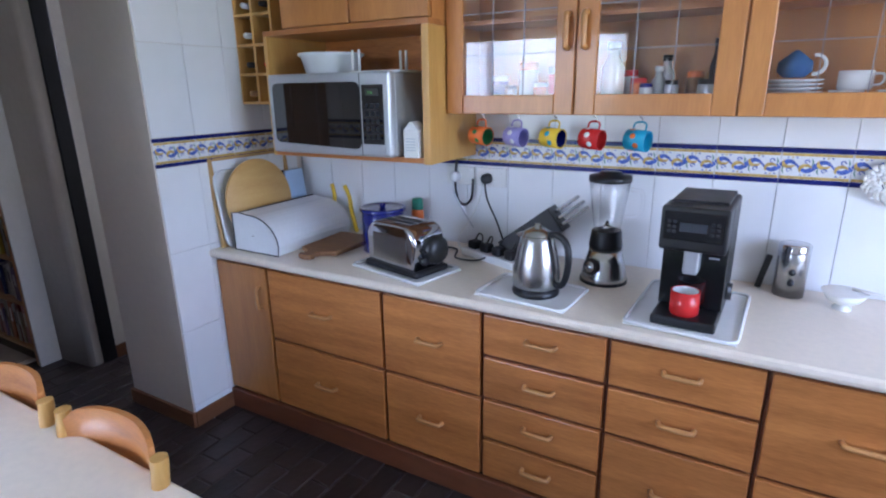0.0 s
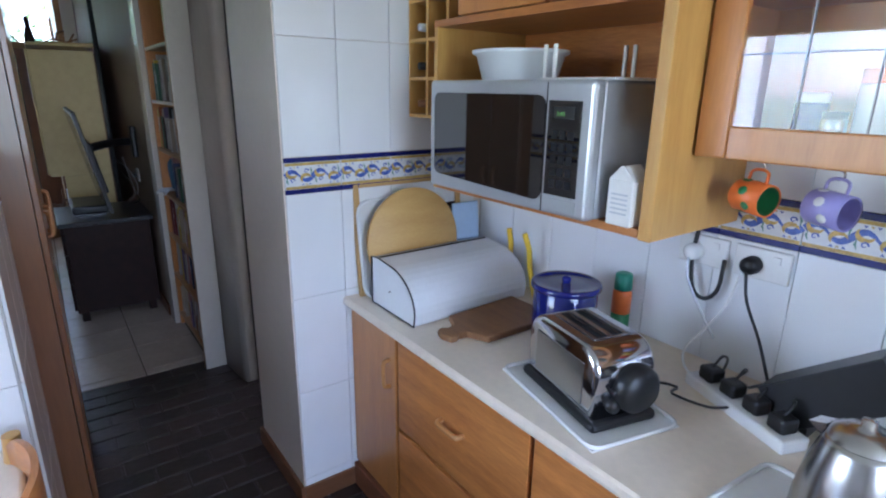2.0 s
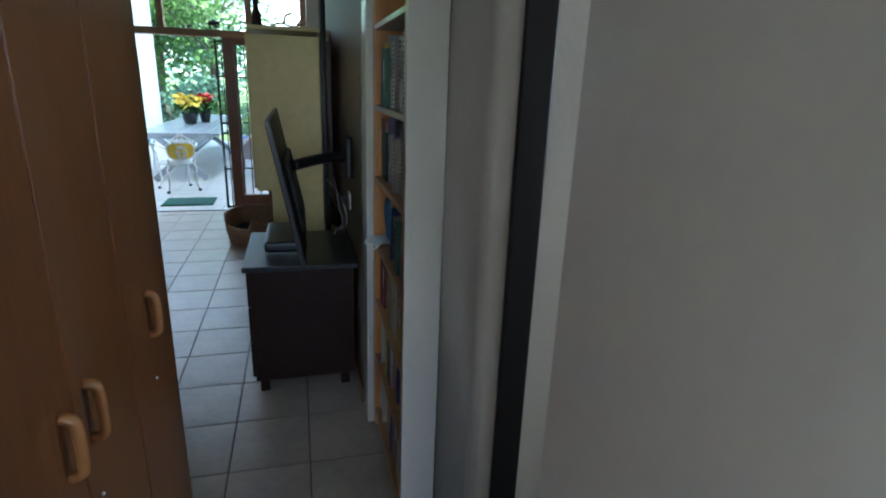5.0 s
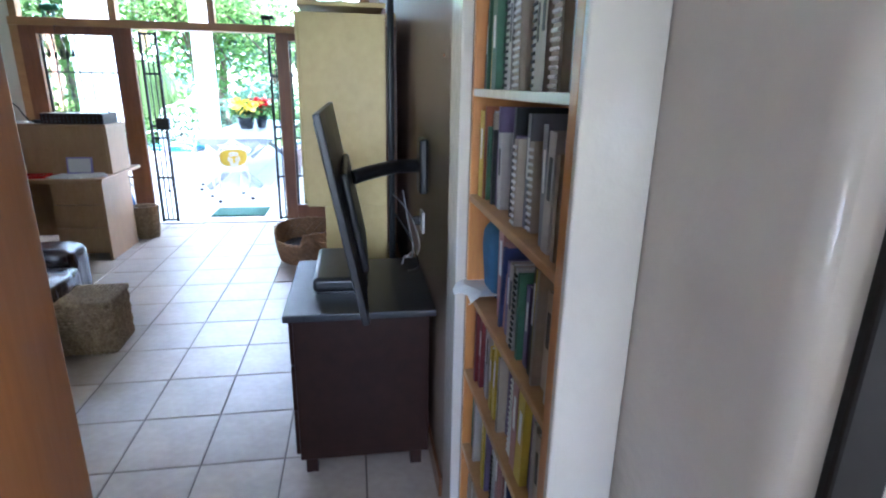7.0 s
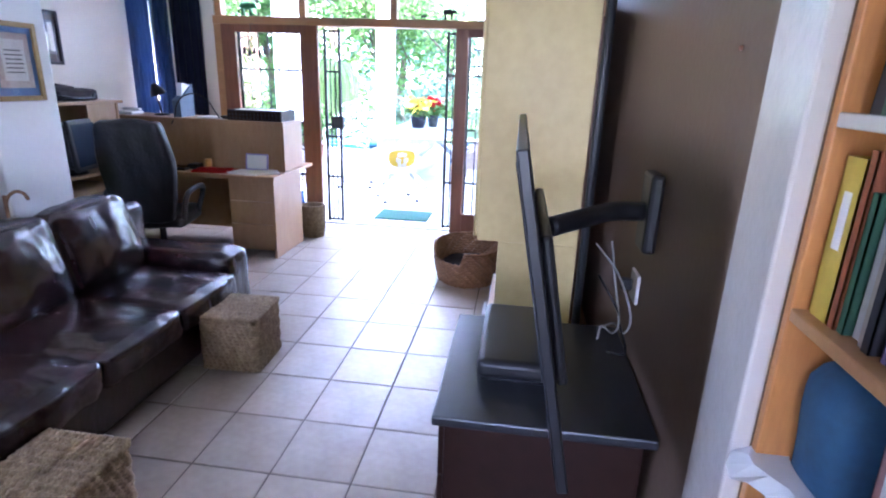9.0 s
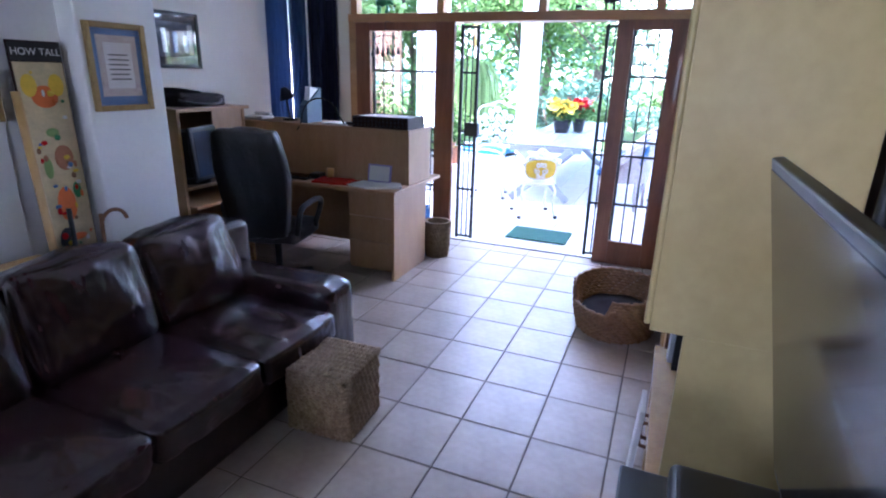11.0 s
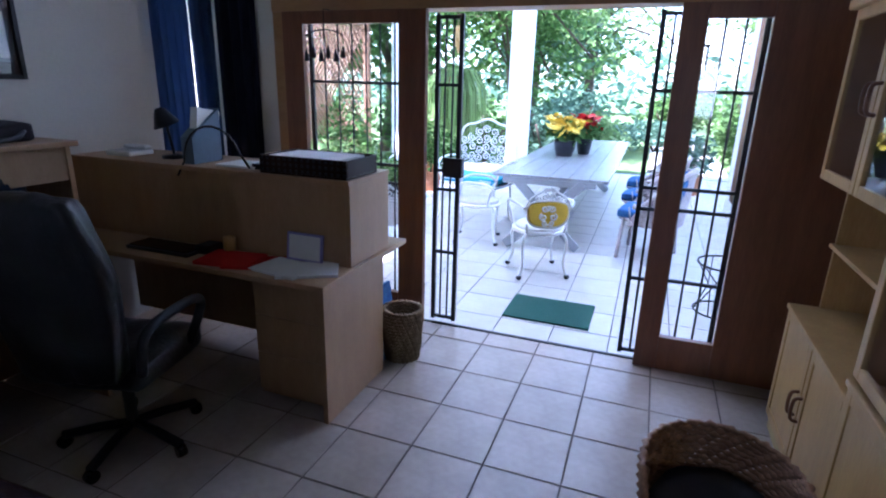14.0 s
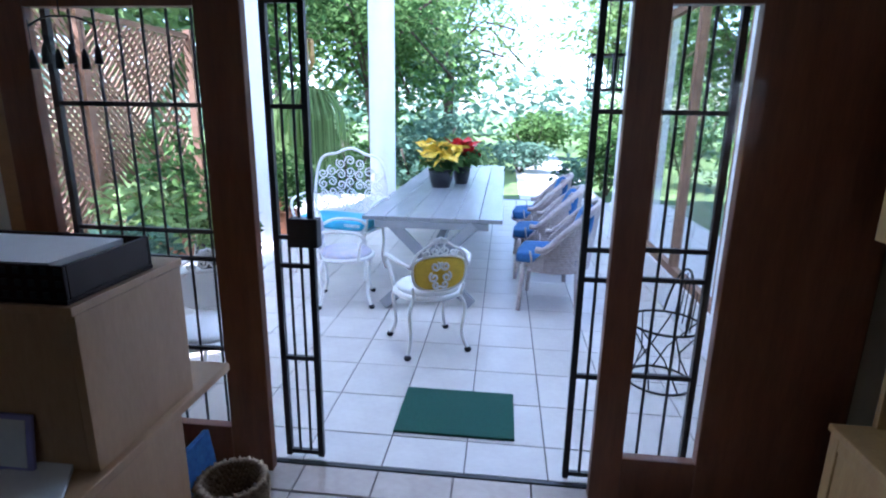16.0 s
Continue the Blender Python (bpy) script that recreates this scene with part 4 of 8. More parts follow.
# ---- kitchen: loose things ----
def turn(bm, m):
    bmesh.ops.transform(bm, matrix=m, verts=bm.verts)
    return bm


def chair_bent(x, label):
    """Bent-wood chair pushed under the table, its back to the north."""
    u = thing("dining_chair", (x, 0.54, 0), label, "chair", "chairs at the breakfast table")
    part("seat", box(-0.20, 0.20, -0.26, 0.14, 0.43, 0.455, 0.012, 3), M["pine"], u)
    for sx in (-0.215, 0.215):
        bm = tube(bmesh.new(), [(sx, 0.10, 0), (sx, 0.13, 0.42), (sx, 0.155, 0.66), (sx, 0.17, 0.80), (sx, 0.171, 0.825)], 0.021, 12)
        part("rear_leg", bm, M["pine"], u)
        part("front_leg", tube(bmesh.new(), [(sx * 0.92, -0.24, 0), (sx * 0.92, -0.23, 0.43)], 0.017, 10), M["pine"], u)
    bm = bmesh.new()
    n = 14
    grid = []
    for k in range(n + 1):
        a = -1 + 2 * k / n
        xx, yy = a * 0.20, 0.165 + 0.06 * (1 - a * a)
        top = 0.80 + 0.045 * math.sqrt(max(0, 1 - a ** 4))
        bot = 0.62 - 0.02 * (1 - a * a)
        grid.append([bm.verts.new((xx, yy - 0.008, bot)), bm.verts.new((xx, yy - 0.008, top)), bm.verts.new((xx, yy + 0.008, top)), bm.verts.new((xx, yy + 0.008, bot))])
    for g, h in zip(grid, grid[1:]):
        for j in range(4):
            f = bm.faces.new((g[j], g[(j + 1) % 4], h[(j + 1) % 4], h[j]))
            f.smooth = j in (0, 2)
    bm.faces.new(grid[0])
    bm.faces.new(grid[-1][::-1])
    part("backrest", bm, M["oak"], u, "curved bent-wood backrest")
    for z in (0.25,):
        part("stretcher", tube(bmesh.new(), [(-0.2, -0.235, z), (-0.21, 0.115, z)], 0.01, 8), M["pine"], u)
        part("stretcher", tube(bmesh.new(), [(0.2, -0.235, z), (0.21, 0.115, z)], 0.01, 8), M["pine"], u)


chair_bent(-0.79, "varnished bent-wood dining chair pushed under the table")
chair_bent(-1.315, "varnished bent-wood dining chair beside the tiled wall end")

Z = 0.90
# bread bin: rolled front towards +x
u = thing("bread_bin", (-1.525, 2.075, Z), "white enamel roll-top bread bin with a few chips", "bread bin")
prof = [(-0.105, 0.004), (0.165, 0.004)] + [(0.165 * math.cos(radians(a)) * 1.0 + 0.005, 0.05 + 0.145 * math.sin(radians(a))) for a in range(0, 91, 10)] + [(-0.06, 0.203), (-0.105, 0.197)]
bm = bmesh.new()
prism(bm, prof, -0.19, 0.27)
part("body", bm, M["enamel"], u)
for y in (-0.196, 0.27):
    bm = bmesh.new()
    prism(bm, [(a * 1.012, b * 1.012) for a, b in prof], y, y + 0.006)
    part("end_panel", bm, M["enamel"], u)
ring = [(a * 1.014, -0.198, b * 1.014) for a, b in prof]
part("rim", tube(bmesh.new(), ring, 0.003, 6, True), M["black"], u, "thin dark edge line")
part("lid_seam", box(-0.065, -0.06, -0.19, 0.27, 0.2045, 0.209), M["black"], u)
part("rivet", lathe(bmesh.new(), [(0.005, 0), (0.004, 0.004)], 10, (0.02, -0.2, 0.09)), M["steel"], u)
u.scale = (1.08, 1.13, 0.95)

# trays and round board leaning on the tiled pillar
u = thing("wooden_tray", (-1.722, 2.10, Z), "dark lacquer tray with wooden rim leaning on the wall", "tray")
lean = pose(0, 0, 0, 0, -6, 0)
for a in (((-0.012, 0.012, -0.26, -0.235, 0, 0.46)), ((-0.012, 0.012, 0.235, 0.26, 0, 0.46)), ((-0.012, 0.012, -0.235, 0.235, 0, 0.025)), ((-0.012, 0.012, -0.235, 0.235, 0.435, 0.46))):
    part("rim", turn(box(*a, 0.003), lean), M["lime_wood"], u)
part("panel", turn(box(-0.006, 0.0, -0.235, 0.235, 0.025, 0.435), lean), M["dark_wood"], u)
u = thing("plastic_tray", (-1.692, 2.07, Z), "pale blue-white plastic serving tray leaning upright", "tray")
rr = []
for a0, cy, cz in ((0, 0.14, 0.335), (90, -0.175, 0.335), (180, -0.175, 0.05), (270, 0.14, 0.05)):
    rr += [(cy + 0.05 * math.cos(radians(a0 + a)), cz + 0.05 * math.sin(radians(a0 + a))) for a in (0, 30, 60, 90)]
bm = bmesh.new()
prism(bm, rr, -0.006, 0.004, "x")
turn(bm, pose(0, 0, 0, 0, -8, 0))
part("body", bm, M["plastic"], u)
part("rim", turn(tube(bmesh.new(), [(0.006, p[0], p[1]) for p in rr], 0.008, 6, True), pose(0, 0, 0, 0, -8, 0)), M["plastic"], u)
u = thing("blue_folder", (-1.66, 2.345, Z), "pale blue plastic board leaning behind the bread bin", "board")
part("body", turn(box(-0.006, 0.006, -0.07, 0.07, 0, 0.34, 0.004), pose(0, 0, 0, 0, -6, 0)), mat("pale_blue_plastic", (0.42, 0.56, 0.74), 0.4, var=0.05), u)
bm = bmesh.new()
lathe(bm, [(0.0, -0.009), (0.211, -0.009), (0.215, -0.005), (0.215, 0.005), (0.211, 0.009), (0.0, 0.009)], 40, cap=False)
turn(bm, pose(-1.662, 2.06, Z + 0.216, 0, 84, 0))
solid("round_board", bm, M["board"], "round pale wooden chopping board leaning behind the bread bin", "chopping board")

# paddle board
bm = bmesh.new()
out = [(-0.13, -0.085), (0.17, -0.095), (0.17, 0.095), (-0.13, 0.085), (-0.16, 0.03), (-0.19, 0.024), (-0.205, 0.034), (-0.225, 0.03), (-0.236, 0), (-0.225, -0.03), (-0.205, -0.034), (-0.19, -0.024), (-0.16, -0.03)]
prism(bm, out, 0, 0.02, "z")
bmesh.ops.bevel(bm, geom=bm.edges[:], offset=0.003, segments=1, affect="EDGES")
turn(bm, pose(-1.217, 2.13, Z + 0.001, 0, 0, 91) @ Matrix.Diagonal((1.08, 1.28, 1.15, 1)))
solid("cutting_board", bm, M["board2"], "worn brown paddle-shaped cutting board lying on the worktop", "chopping board")
for k, (x, y, r) in enumerate(((-1.47, 2.42, 5), (-1.32, 2.42, -8))):
    bm = tube(bmesh.new(), [(0, 0, 0.0), (0, 0, 0.12), (0.010, 0, 0.20), (0.0, 0, 0.27)], 0.011, 8)
    turn(bm, pose(x, y, Z, 8, r, 0))
    solid("kitchen_scissors_handle" if k else "brush", bm, M["yellow"], "yellow plastic handled kitchen tool standing behind the bread bin", "kitchen tool")
# canister
u = thing("canister", (-0.975, 2.20, Z), "cobalt blue enamel canister with lid", "canister")
part("body", lathe(bmesh.new(), [(0.099, 0), (0.103, 0.004), (0.103, 0.205), (0.100, 0.208)], 36), M["blue"], u)
lid = part("lid", lathe(bmesh.new(), [(0.104, 0.196), (0.112, 0.198), (0.114, 0.204), (0.112, 0.214), (0.108, 0.217), (0.100, 0.213), (0.06, 0.211), (0.0, 0.214)], 36, cap=False), M["blue"], u)
part("knob", lathe(bmesh.new(), [(0.010, 0.212), (0.016, 0.222), (0.014, 0.232), (0.0, 0.236)], 20, cap=False), M["blue"], lid)
# sauce bottle
u = thing("spray_can", (-0.90, 2.40, Z), "green and orange spray can with teal cap", "spray can")
part("body", lathe(bmesh.new(), [(0.031, 0), (0.031, 0.10)], 24), M["green"], u)
part("label_band", lathe(bmesh.new(), [(0.0315, 0.09), (0.0315, 0.16), (0.027, 0.172)], 24), M["orange"], u)
part("cap", lathe(bmesh.new(), [(0.029, 0.172), (0.03, 0.176), (0.028, 0.225), (0.02, 0.23)], 24), M["teal"], u)


def serving_tray(x0, x1, y0, y1, rz, label):
    cx, cy = (x0 + x1) / 2, (y0 + y1) / 2
    u = thing("plastic_tray", (cx, cy, Z), label, "tray", "white trays on the worktop", rz)
    w, d = (x1 - x0) / 2, (y1 - y0) / 2
    part("base", box(-w, w, -d, d, 0.001, 0.006, 0.002), M["white"], u)
    pts = []
    for a0, sx, sy in ((0, 1, 1), (90, -1, 1), (180, -1, -1), (270, 1, -1)):
        pts += [((w - 0.03) * sx + 0.03 * math.cos(radians(a0 + a)), (d - 0.03) * sy + 0.03 * math.sin(radians(a0 + a)), 0.010) for a in (0, 30, 60, 90)]
    part("rim", tube(bmesh.new(), pts, 0.006, 6, True), M["white"], u)


serving_tray(-0.925, -0.50, 1.86, 2.13, -13, "white plastic tray under the toaster")
serving_tray(-0.29, 0.07, 1.83, 2.10, -4, "white plastic tray under the kettle")
serving_tray(0.27, 0.61, 1.825, 2.30, -3, "white plastic tray under the coffee machine")

# toaster
u = thing("toaster", (-0.71, 1.995, Z + 0.008), "two-slot chrome toaster with black base", "toaster", rz=-14)
part("base", box(-0.168, 0.168, -0.100, 0.100, 0, 0.030, 0.014, 3), M["black"], u)
bm = bmesh.new()
out = [(-0.150, 0.028), (0.150, 0.028)]
for cx, a0 in ((0.085, 0), (-0.085, 90)):
    out += [(cx + 0.068 * math.cos(radians(a0 + a)), 0.138 + 0.072 * math.sin(radians(a0 + a))) for a in range(0, 91, 10)]
prism(bm, out, -0.092, 0.092)
bmesh.ops.bevel(bm, geom=[e for e in bm.edges if abs(e.verts[0].co.y - e.verts[1].co.y) < 1e-5], offset=0.016, segments=4, profile=0.5, affect="EDGES")
for f in bm.faces:
    f.smooth = True
part("body", bm, M["chrome"], u, "polished chrome shell")
part("side_plate", box(-0.105, 0.105, -0.0945, -0.0915, 0.05, 0.165, 0.001), M["steel"], u)
part("top_plate", box(-0.088, 0.088, -0.055, 0.055, 0.2095, 0.2125, 0.001), M["steel"], u)
for y in (-0.024, 0.024):
    part("slot", box(-0.080, 0.080, y - 0.014, y + 0.014, 0.2126, 0.2140), M["black"], u)
    part("slot_rib", box(-0.080, 0.080, y - 0.001, y + 0.001, 0.2141, 0.2165), M["steel"], u)
part("end_cover", turn(lathe(bmesh.new(), [(0.060, 0), (0.064, 0.01), (0.060, 0.034), (0.046, 0.048), (0, 0.05)], 28, cap=False), pose(0.146, 0.022, 0.105, 0, 90, 0)), M["black"], u)
part("lever", box(0.15, 0.172, -0.05, -0.025, 0.10, 0.113, 0.004), M["black"], u)
part("knob", turn(lathe(bmesh.new(), [(0.018, 0), (0.016, 0.018), (0, 0.02)], 18, cap=False), pose(0.151, -0.038, 0.065, 0, 90, 0)), M["black"], u)

# kettle
u = thing("kettle", (-0.095, 1.965, Z + 0.008), "brushed steel electric kettle with black handle", "kettle", rz=-12)
part("base", lathe(bmesh.new(), [(0.088, 0), (0.09, 0.006), (0.088, 0.022), (0.08, 0.026)], 32), M["black"], u)
part("body", lathe(bmesh.new(), [(0.086, 0.026), (0.090, 0.045), (0.087, 0.10), (0.076, 0.165), (0.062, 0.215), (0.056, 0.228)], 40), M["steel"], u)
part("lid", lathe(bmesh.new(), [(0.057, 0.228), (0.05, 0.24), (0.03, 0.252), (0.012, 0.256), (0.012, 0.268), (0.0, 0.27)], 28, cap=False), M["steel"], u)
part("handle", tube(bmesh.new(), [(0.05, 0, 0.235), (0.085, 0, 0.238), (0.118, 0, 0.215), (0.132, 0, 0.165), (0.128, 0, 0.10), (0.112, 0, 0.055), (0.085, 0, 0.045)], 0.0125, 12), M["black"], u)
bm = bmesh.new()
prism(bm, [(-0.05, 0.20), (-0.085, 0.222), (-0.056, 0.232)], -0.018, 0.018)
part("spout", bm, M["steel"], u)

# blender
u = thing("blender", (0.095, 2.24, Z), "steel blender with glass jug and black lid", "blender")
part("base", lathe(bmesh.new(), [(0.09, 0), (0.092, 0.01), (0.088, 0.03), (0.075, 0.09), (0.062, 0.135)], 36), M["steel"], u)
part("foot_ring", lathe(bmesh.new(), [(0.094, 0), (0.094, 0.012)], 36), M["black"], u)
part("dial", turn(lathe(bmesh.new(), [(0.034, 0), (0.033, 0.012), (0.024, 0.018), (0, 0.02)], 24, cap=False), pose(-0.03, -0.075, 0.075, 80, 0, -20)), M["black"], u)
part("dial_cap", turn(lathe(bmesh.new(), [(0.022, 0), (0.02, 0.005), (0, 0.006)], 24, cap=False), pose(-0.037, -0.093, 0.078, 80, 0, -20)), M["steel"], u)
part("collar", lathe(bmesh.new(), [(0.063, 0.135), (0.066, 0.15), (0.058, 0.21), (0.055, 0.215)], 32), M["black"], u)
jug = bmesh.new()
lathe(jug, [(0.052, 0.215), (0.058, 0.25), (0.072, 0.36), (0.079, 0.41), (0.076, 0.41), (0.069, 0.36), (0.055, 0.25), (0.049, 0.22)], 32, cap=False)
g = part("jug", jug, M["glass"], u, "clear glass jug")
g.visible_shadow = False
part("jug_handle", tube(bmesh.new(), [(0.074, 0, 0.38), (0.12, 0, 0.375), (0.128, 0, 0.33), (0.112, 0, 0.28), (0.063, 0, 0.27)], 0.009, 10), M["glass"], u)
part("lid", lathe(bmesh.new(), [(0.08, 0.408), (0.082, 0.415), (0.08, 0.43), (0.045, 0.436), (0.04, 0.446), (0, 0.447)], 32, cap=False), M["black"], u)
part("blade", lathe(bmesh.new(), [(0.03, 0.222), (0.012, 0.232), (0.004, 0.25)], 10), M["steel"], u)

# coffee machine
u = thing("coffee_machine", (0.445, 2.06, Z + 0.008), "black bean-to-cup coffee machine on a tray", "coffee machine", rz=-3)
w = 0.112
u.scale = (0.88, 0.92, 1.14)
bm = box(-w, w, -0.06, 0.20, 0, 0.34, 0.012, 3)
part("body", bm, M["black"], u)
part("head", box(-w, w, -0.19, -0.061, 0.22, 0.345, 0.010, 3), M["black"], u)
part("front_column", box(-w, w, -0.085, -0.0601, 0.03, 0.22, 0.004), M["black_gloss"], u)
part("drip_tray", box(-w, w, -0.215, -0.0605, 0, 0.028, 0.008, 3), M["black"], u)
part("control_panel", turn(box(-0.098, 0.098, -0.004, 0.004, -0.04, 0.04, 0.002), pose(0, -0.192, 0.292, 0, 0, 0)), M["black_gloss"], u)
part("display", box(-0.045, 0.045, -0.199, -0.196, 0.278, 0.303), mat("lcd_grey", (0.035, 0.04, 0.05), 0.25, var=0.05), u)
for sx in (-1, 1):
    for i in range(2):
        for j in range(3):
            part("button", box(sx * (0.062 + i * 0.018) - 0.006, sx * (0.062 + i * 0.018) + 0.006, -0.199, -0.196, 0.272 + j * 0.014, 0.28 + j * 0.014), M["slate"], u)
part("spout", box(-0.026, 0.026, -0.17, -0.088, 0.15, 0.225, 0.008, 3), M["silver"], u, "silver coffee spout")
part("steam_knob", turn(lathe(bmesh.new(), [(0.028, 0), (0.026, 0.02), (0, 0.022)], 20, cap=False), pose(w, 0.02, 0.07, 0, 90, 0)), M["black"], u)
part("maker_mark", box(0.05, 0.085, -0.0865, -0.0851, 0.185, 0.19), M["silver"], u)
part("lid", box(-0.095, 0.095, -0.10, 0.17, 0.34, 0.352, 0.004), M["black"], u)


def mug(at, outer, inner, label, name="mug", r=0.042, h=0.085, rz=0, tilt=None, pattern=None):
    u = thing(name, at, label, "mug", "mugs hanging on hooks" if tilt else "", rz)
    if tilt:
        u.matrix_basis = pose(*at, *tilt) @ pose(0, 0, 0, 0, 0, 180)
    part("body", lathe(bmesh.new(), [(r * 0.9, 0), (r, 0.006), (r, h), (r - 0.004, h), (r - 0.005, 0.008), (0.0, 0.007)], 28, cap=False), M[outer], u)
    part("bottom", lathe(bmesh.new(), [(r * 0.9, -0.001), (r * 0.9, 0.002)], 28), M[outer], u)
    part("lining", lathe(bmesh.new(), [(r - 0.0052, h - 0.001), (r - 0.0062, 0.010), (0.0, 0.009)], 28, cap=False), M[inner], u)
    part("handle", tube(bmesh.new(), [(r - 0.002, 0, h * 0.8), (r + 0.024, 0, h * 0.8), (r + 0.03, 0, h * 0.55), (r + 0.022, 0, h * 0.28), (r - 0.002, 0, h * 0.22)], 0.0038, 8), M[outer], u)
    if pattern:
        for k in range(7):
            a = radians(k * 52 + 10)
            z = h * (0.25 + 0.5 * ((k * 0.37) % 1))
            bm = turn(lathe(bmesh.new(), [(0.012, 0), (0.011, 0.0012), (0, 0.0014)], 8, cap=False), pose(0, 0, 0, 90, 0, 90 + math.degrees(a)))
            turn(bm, pose(r * math.cos(a), r * math.sin(a), z))
            part("painted_spot", bm, M[pattern], u)
    return u


mug((0.432, 1.925, Z + 0.041), "red", "white", "red enamel mug with white inside on the coffee machine", r=0.045, h=0.08, rz=60)
for x, o, i, pt in ((-0.488, "orange", "green", "green"), (-0.323, "lilac", "lilac", "white"), (-0.16, "yellow", "blue", "turquoise"), (0.002, "red", "red", "white"), (0.176, "turquoise", "turquoise", "orange")):
    k = mug((x - 0.042, 2.30, 1.466), o, i, {"orange": "orange and green painted mug hanging from a hook", "lilac": "lilac painted mug hanging from a hook", "yellow": "yellow and blue painted mug hanging from a hook",
             "red": "red painted mug with white flower hanging from a hook", "turquoise": "turquoise painted mug hanging from a hook"}[o], tilt=(0, 94, -16), pattern=pt, r=0.04)
    hk = tube(bmesh.new(), [(x, 2.30, 1.562), (x, 2.30, 1.548)] + arc((x, 2.30, 1.538), 0.01, 90, -120, 8), 0.0022, 6)
    solid("cup_hook", hk, M["chrome"], "small metal cup hook under the wall cabinet", "hook", "cup hooks")

# knife block and extension lead
u = thing("knife_block", (-0.27, 2.33, Z), "black slanted knife block with steel handled knives", "knife block", rz=0)
m = pose(0.03, 0, 0.135, 0, 52, 0)
part("body", turn(box(-0.06, 0.06, -0.055, 0.055, -0.15, 0.14, 0.004), m), M["black"], u)
for k, (a, b) in enumerate(((0.03, -0.025), (0.03, 0.02), (0.0, -0.02), (0.0, 0.022), (-0.03, 0.0))):
    part("knife_handle", turn(box(a - 0.008, a + 0.008, b - 0.011, b + 0.011, 0.14, 0.265, 0.005, 2), m), M["steel"], u, "steel knife handle")
part("foot", turn(box(-0.05, 0.05, -0.05, 0.05, 0, 0.075, 0.003), pose(-0.05, 0, 0)), M["black"], u)
u = thing("extension_lead", (-0.42, 2.27, Z), "white multi-plug extension lead with black plugs", "extension lead", rz=-22)
part("body", box(-0.17, 0.17, -0.04, 0.04, 0, 0.035, 0.006), M["white"], u)
for k in range(4):
    pl = part("plug", box(-0.14 + k * 0.08, -0.09 + k * 0.08, -0.025, 0.025, 0.035, 0.075, 0.008), M["black"], u)
    part("cable", tube(bmesh.new(), [(-0.115 + k * 0.08, 0, 0.072), (-0.12 + k * 0.08, 0.03, 0.10), (-0.15 + k * 0.07, 0.08, 0.07), (-0.2 + k * 0.05, 0.12, 0.02 - 0.018)], 0.004, 6), M["black"], pl)
# sockets
for x, nm in ((-0.685, "white"), (-0.515, "black")):
    u = thing("wall_socket", (x, 2.479, 1.25), "white double wall socket with a plug in it", "socket", "wall sockets over the worktop")
    part("plate", box(-0.075, 0.075, -0.014, 0, -0.045, 0.045, 0.004), M["white"], u)
    part("switch", box(0.03, 0.05, -0.018, -0.013, 0.01, 0.03), M["white"], u)
    p = part("plug", turn(lathe(bmesh.new(), [(0.026, 0), (0.025, 0.03), (0.015, 0.04), (0, 0.041)], 20, cap=False), pose(-0.02, -0.014, -0.005, 90, 0, 0)), M[nm], u)
    if nm == "white":
        cb = [(-0.02, -0.05, -0.02), (-0.01, -0.06, -0.08), (0.03, -0.05, -0.16), (0.09, -0.045, -0.25)]
    else:
        cb = [(-0.02, -0.05, -0.02), (0.0, -0.06, -0.10), (0.05, -0.06, -0.20), (0.10, -0.08, -0.30)]
    part("cable", tube(bmesh.new(), cb, 0.0045, 8), M["black"] if nm == "black" else M["silver"], p)
wire = [(-0.70, 2.462, 1.345), (-0.705, 2.45, 1.23), (-0.685, 2.44, 1.135), (-0.645, 2.44, 1.112), (-0.612, 2.445, 1.15), (-0.61, 2.455, 1.24)]
solid("black_cable", tube(bmesh.new(), wire, 0.0065, 8), M["black"], "thick black cable hanging in a loop below the wall cabinet", "cable")
wire = [(-0.56, 2.46, 1.22), (-0.58, 2.45, 1.12), (-0.62, 2.43, 1.03), (-0.66, 2.40, 0.95), (-0.62, 2.36, 0.906), (-0.5, 2.33, 0.906)]
solid("white_cable", tube(bmesh.new(), wire, 0.004, 8), M["white"], "thin white power cable hanging to the extension lead", "cable")
wire = [(-0.585, 1.98, 0.95), (-0.55, 2.05, 1.0), (-0.52, 2.12, 0.98), (-0.56, 2.18, 0.92), (-0.48, 2.22, 0.906), (-0.42, 2.24, 0.93)]
solid("black_cable", tube(bmesh.new(), wire, 0.004, 8), M["black"], "black toaster cable curling on the worktop", "cable")

# flask, remote and bowl at the far end of the worktop
u = thing("coffee_grinder", (0.745, 2.40, Z), "slim brushed steel coffee grinder with black buttons", "grinder")
part("body", lathe(bmesh.new(), [(0.052, 0), (0.052, 0.165), (0.05, 0.17)], 32), M["steel"], u)
part("lid", lathe(bmesh.new(), [(0.053, 0.17), (0.053, 0.195), (0.048, 0.20), (0, 0.202)], 32, cap=False), M["chrome"], u)
for z in (0.06, 0.10):
    part("button", turn(lathe(bmesh.new(), [(0.012, 0), (0.011, 0.006), (0, 0.007)], 16, cap=False), pose(0.0, -0.051, z, 90, 0, 0)), M["black"], u)
bm = turn(box(-0.011, 0.011, -0.006, 0.006, 0, 0.15, 0.004), pose(0.645, 2.44, Z, 14, 10, 0))
solid("milk_frother", bm, M["black"], "slim black handheld milk frother leaning on the tiles", "frother")
u = thing("footed_bowl", (0.905, 2.32, Z), "small white footed bowl covered with a lid", "bowl")
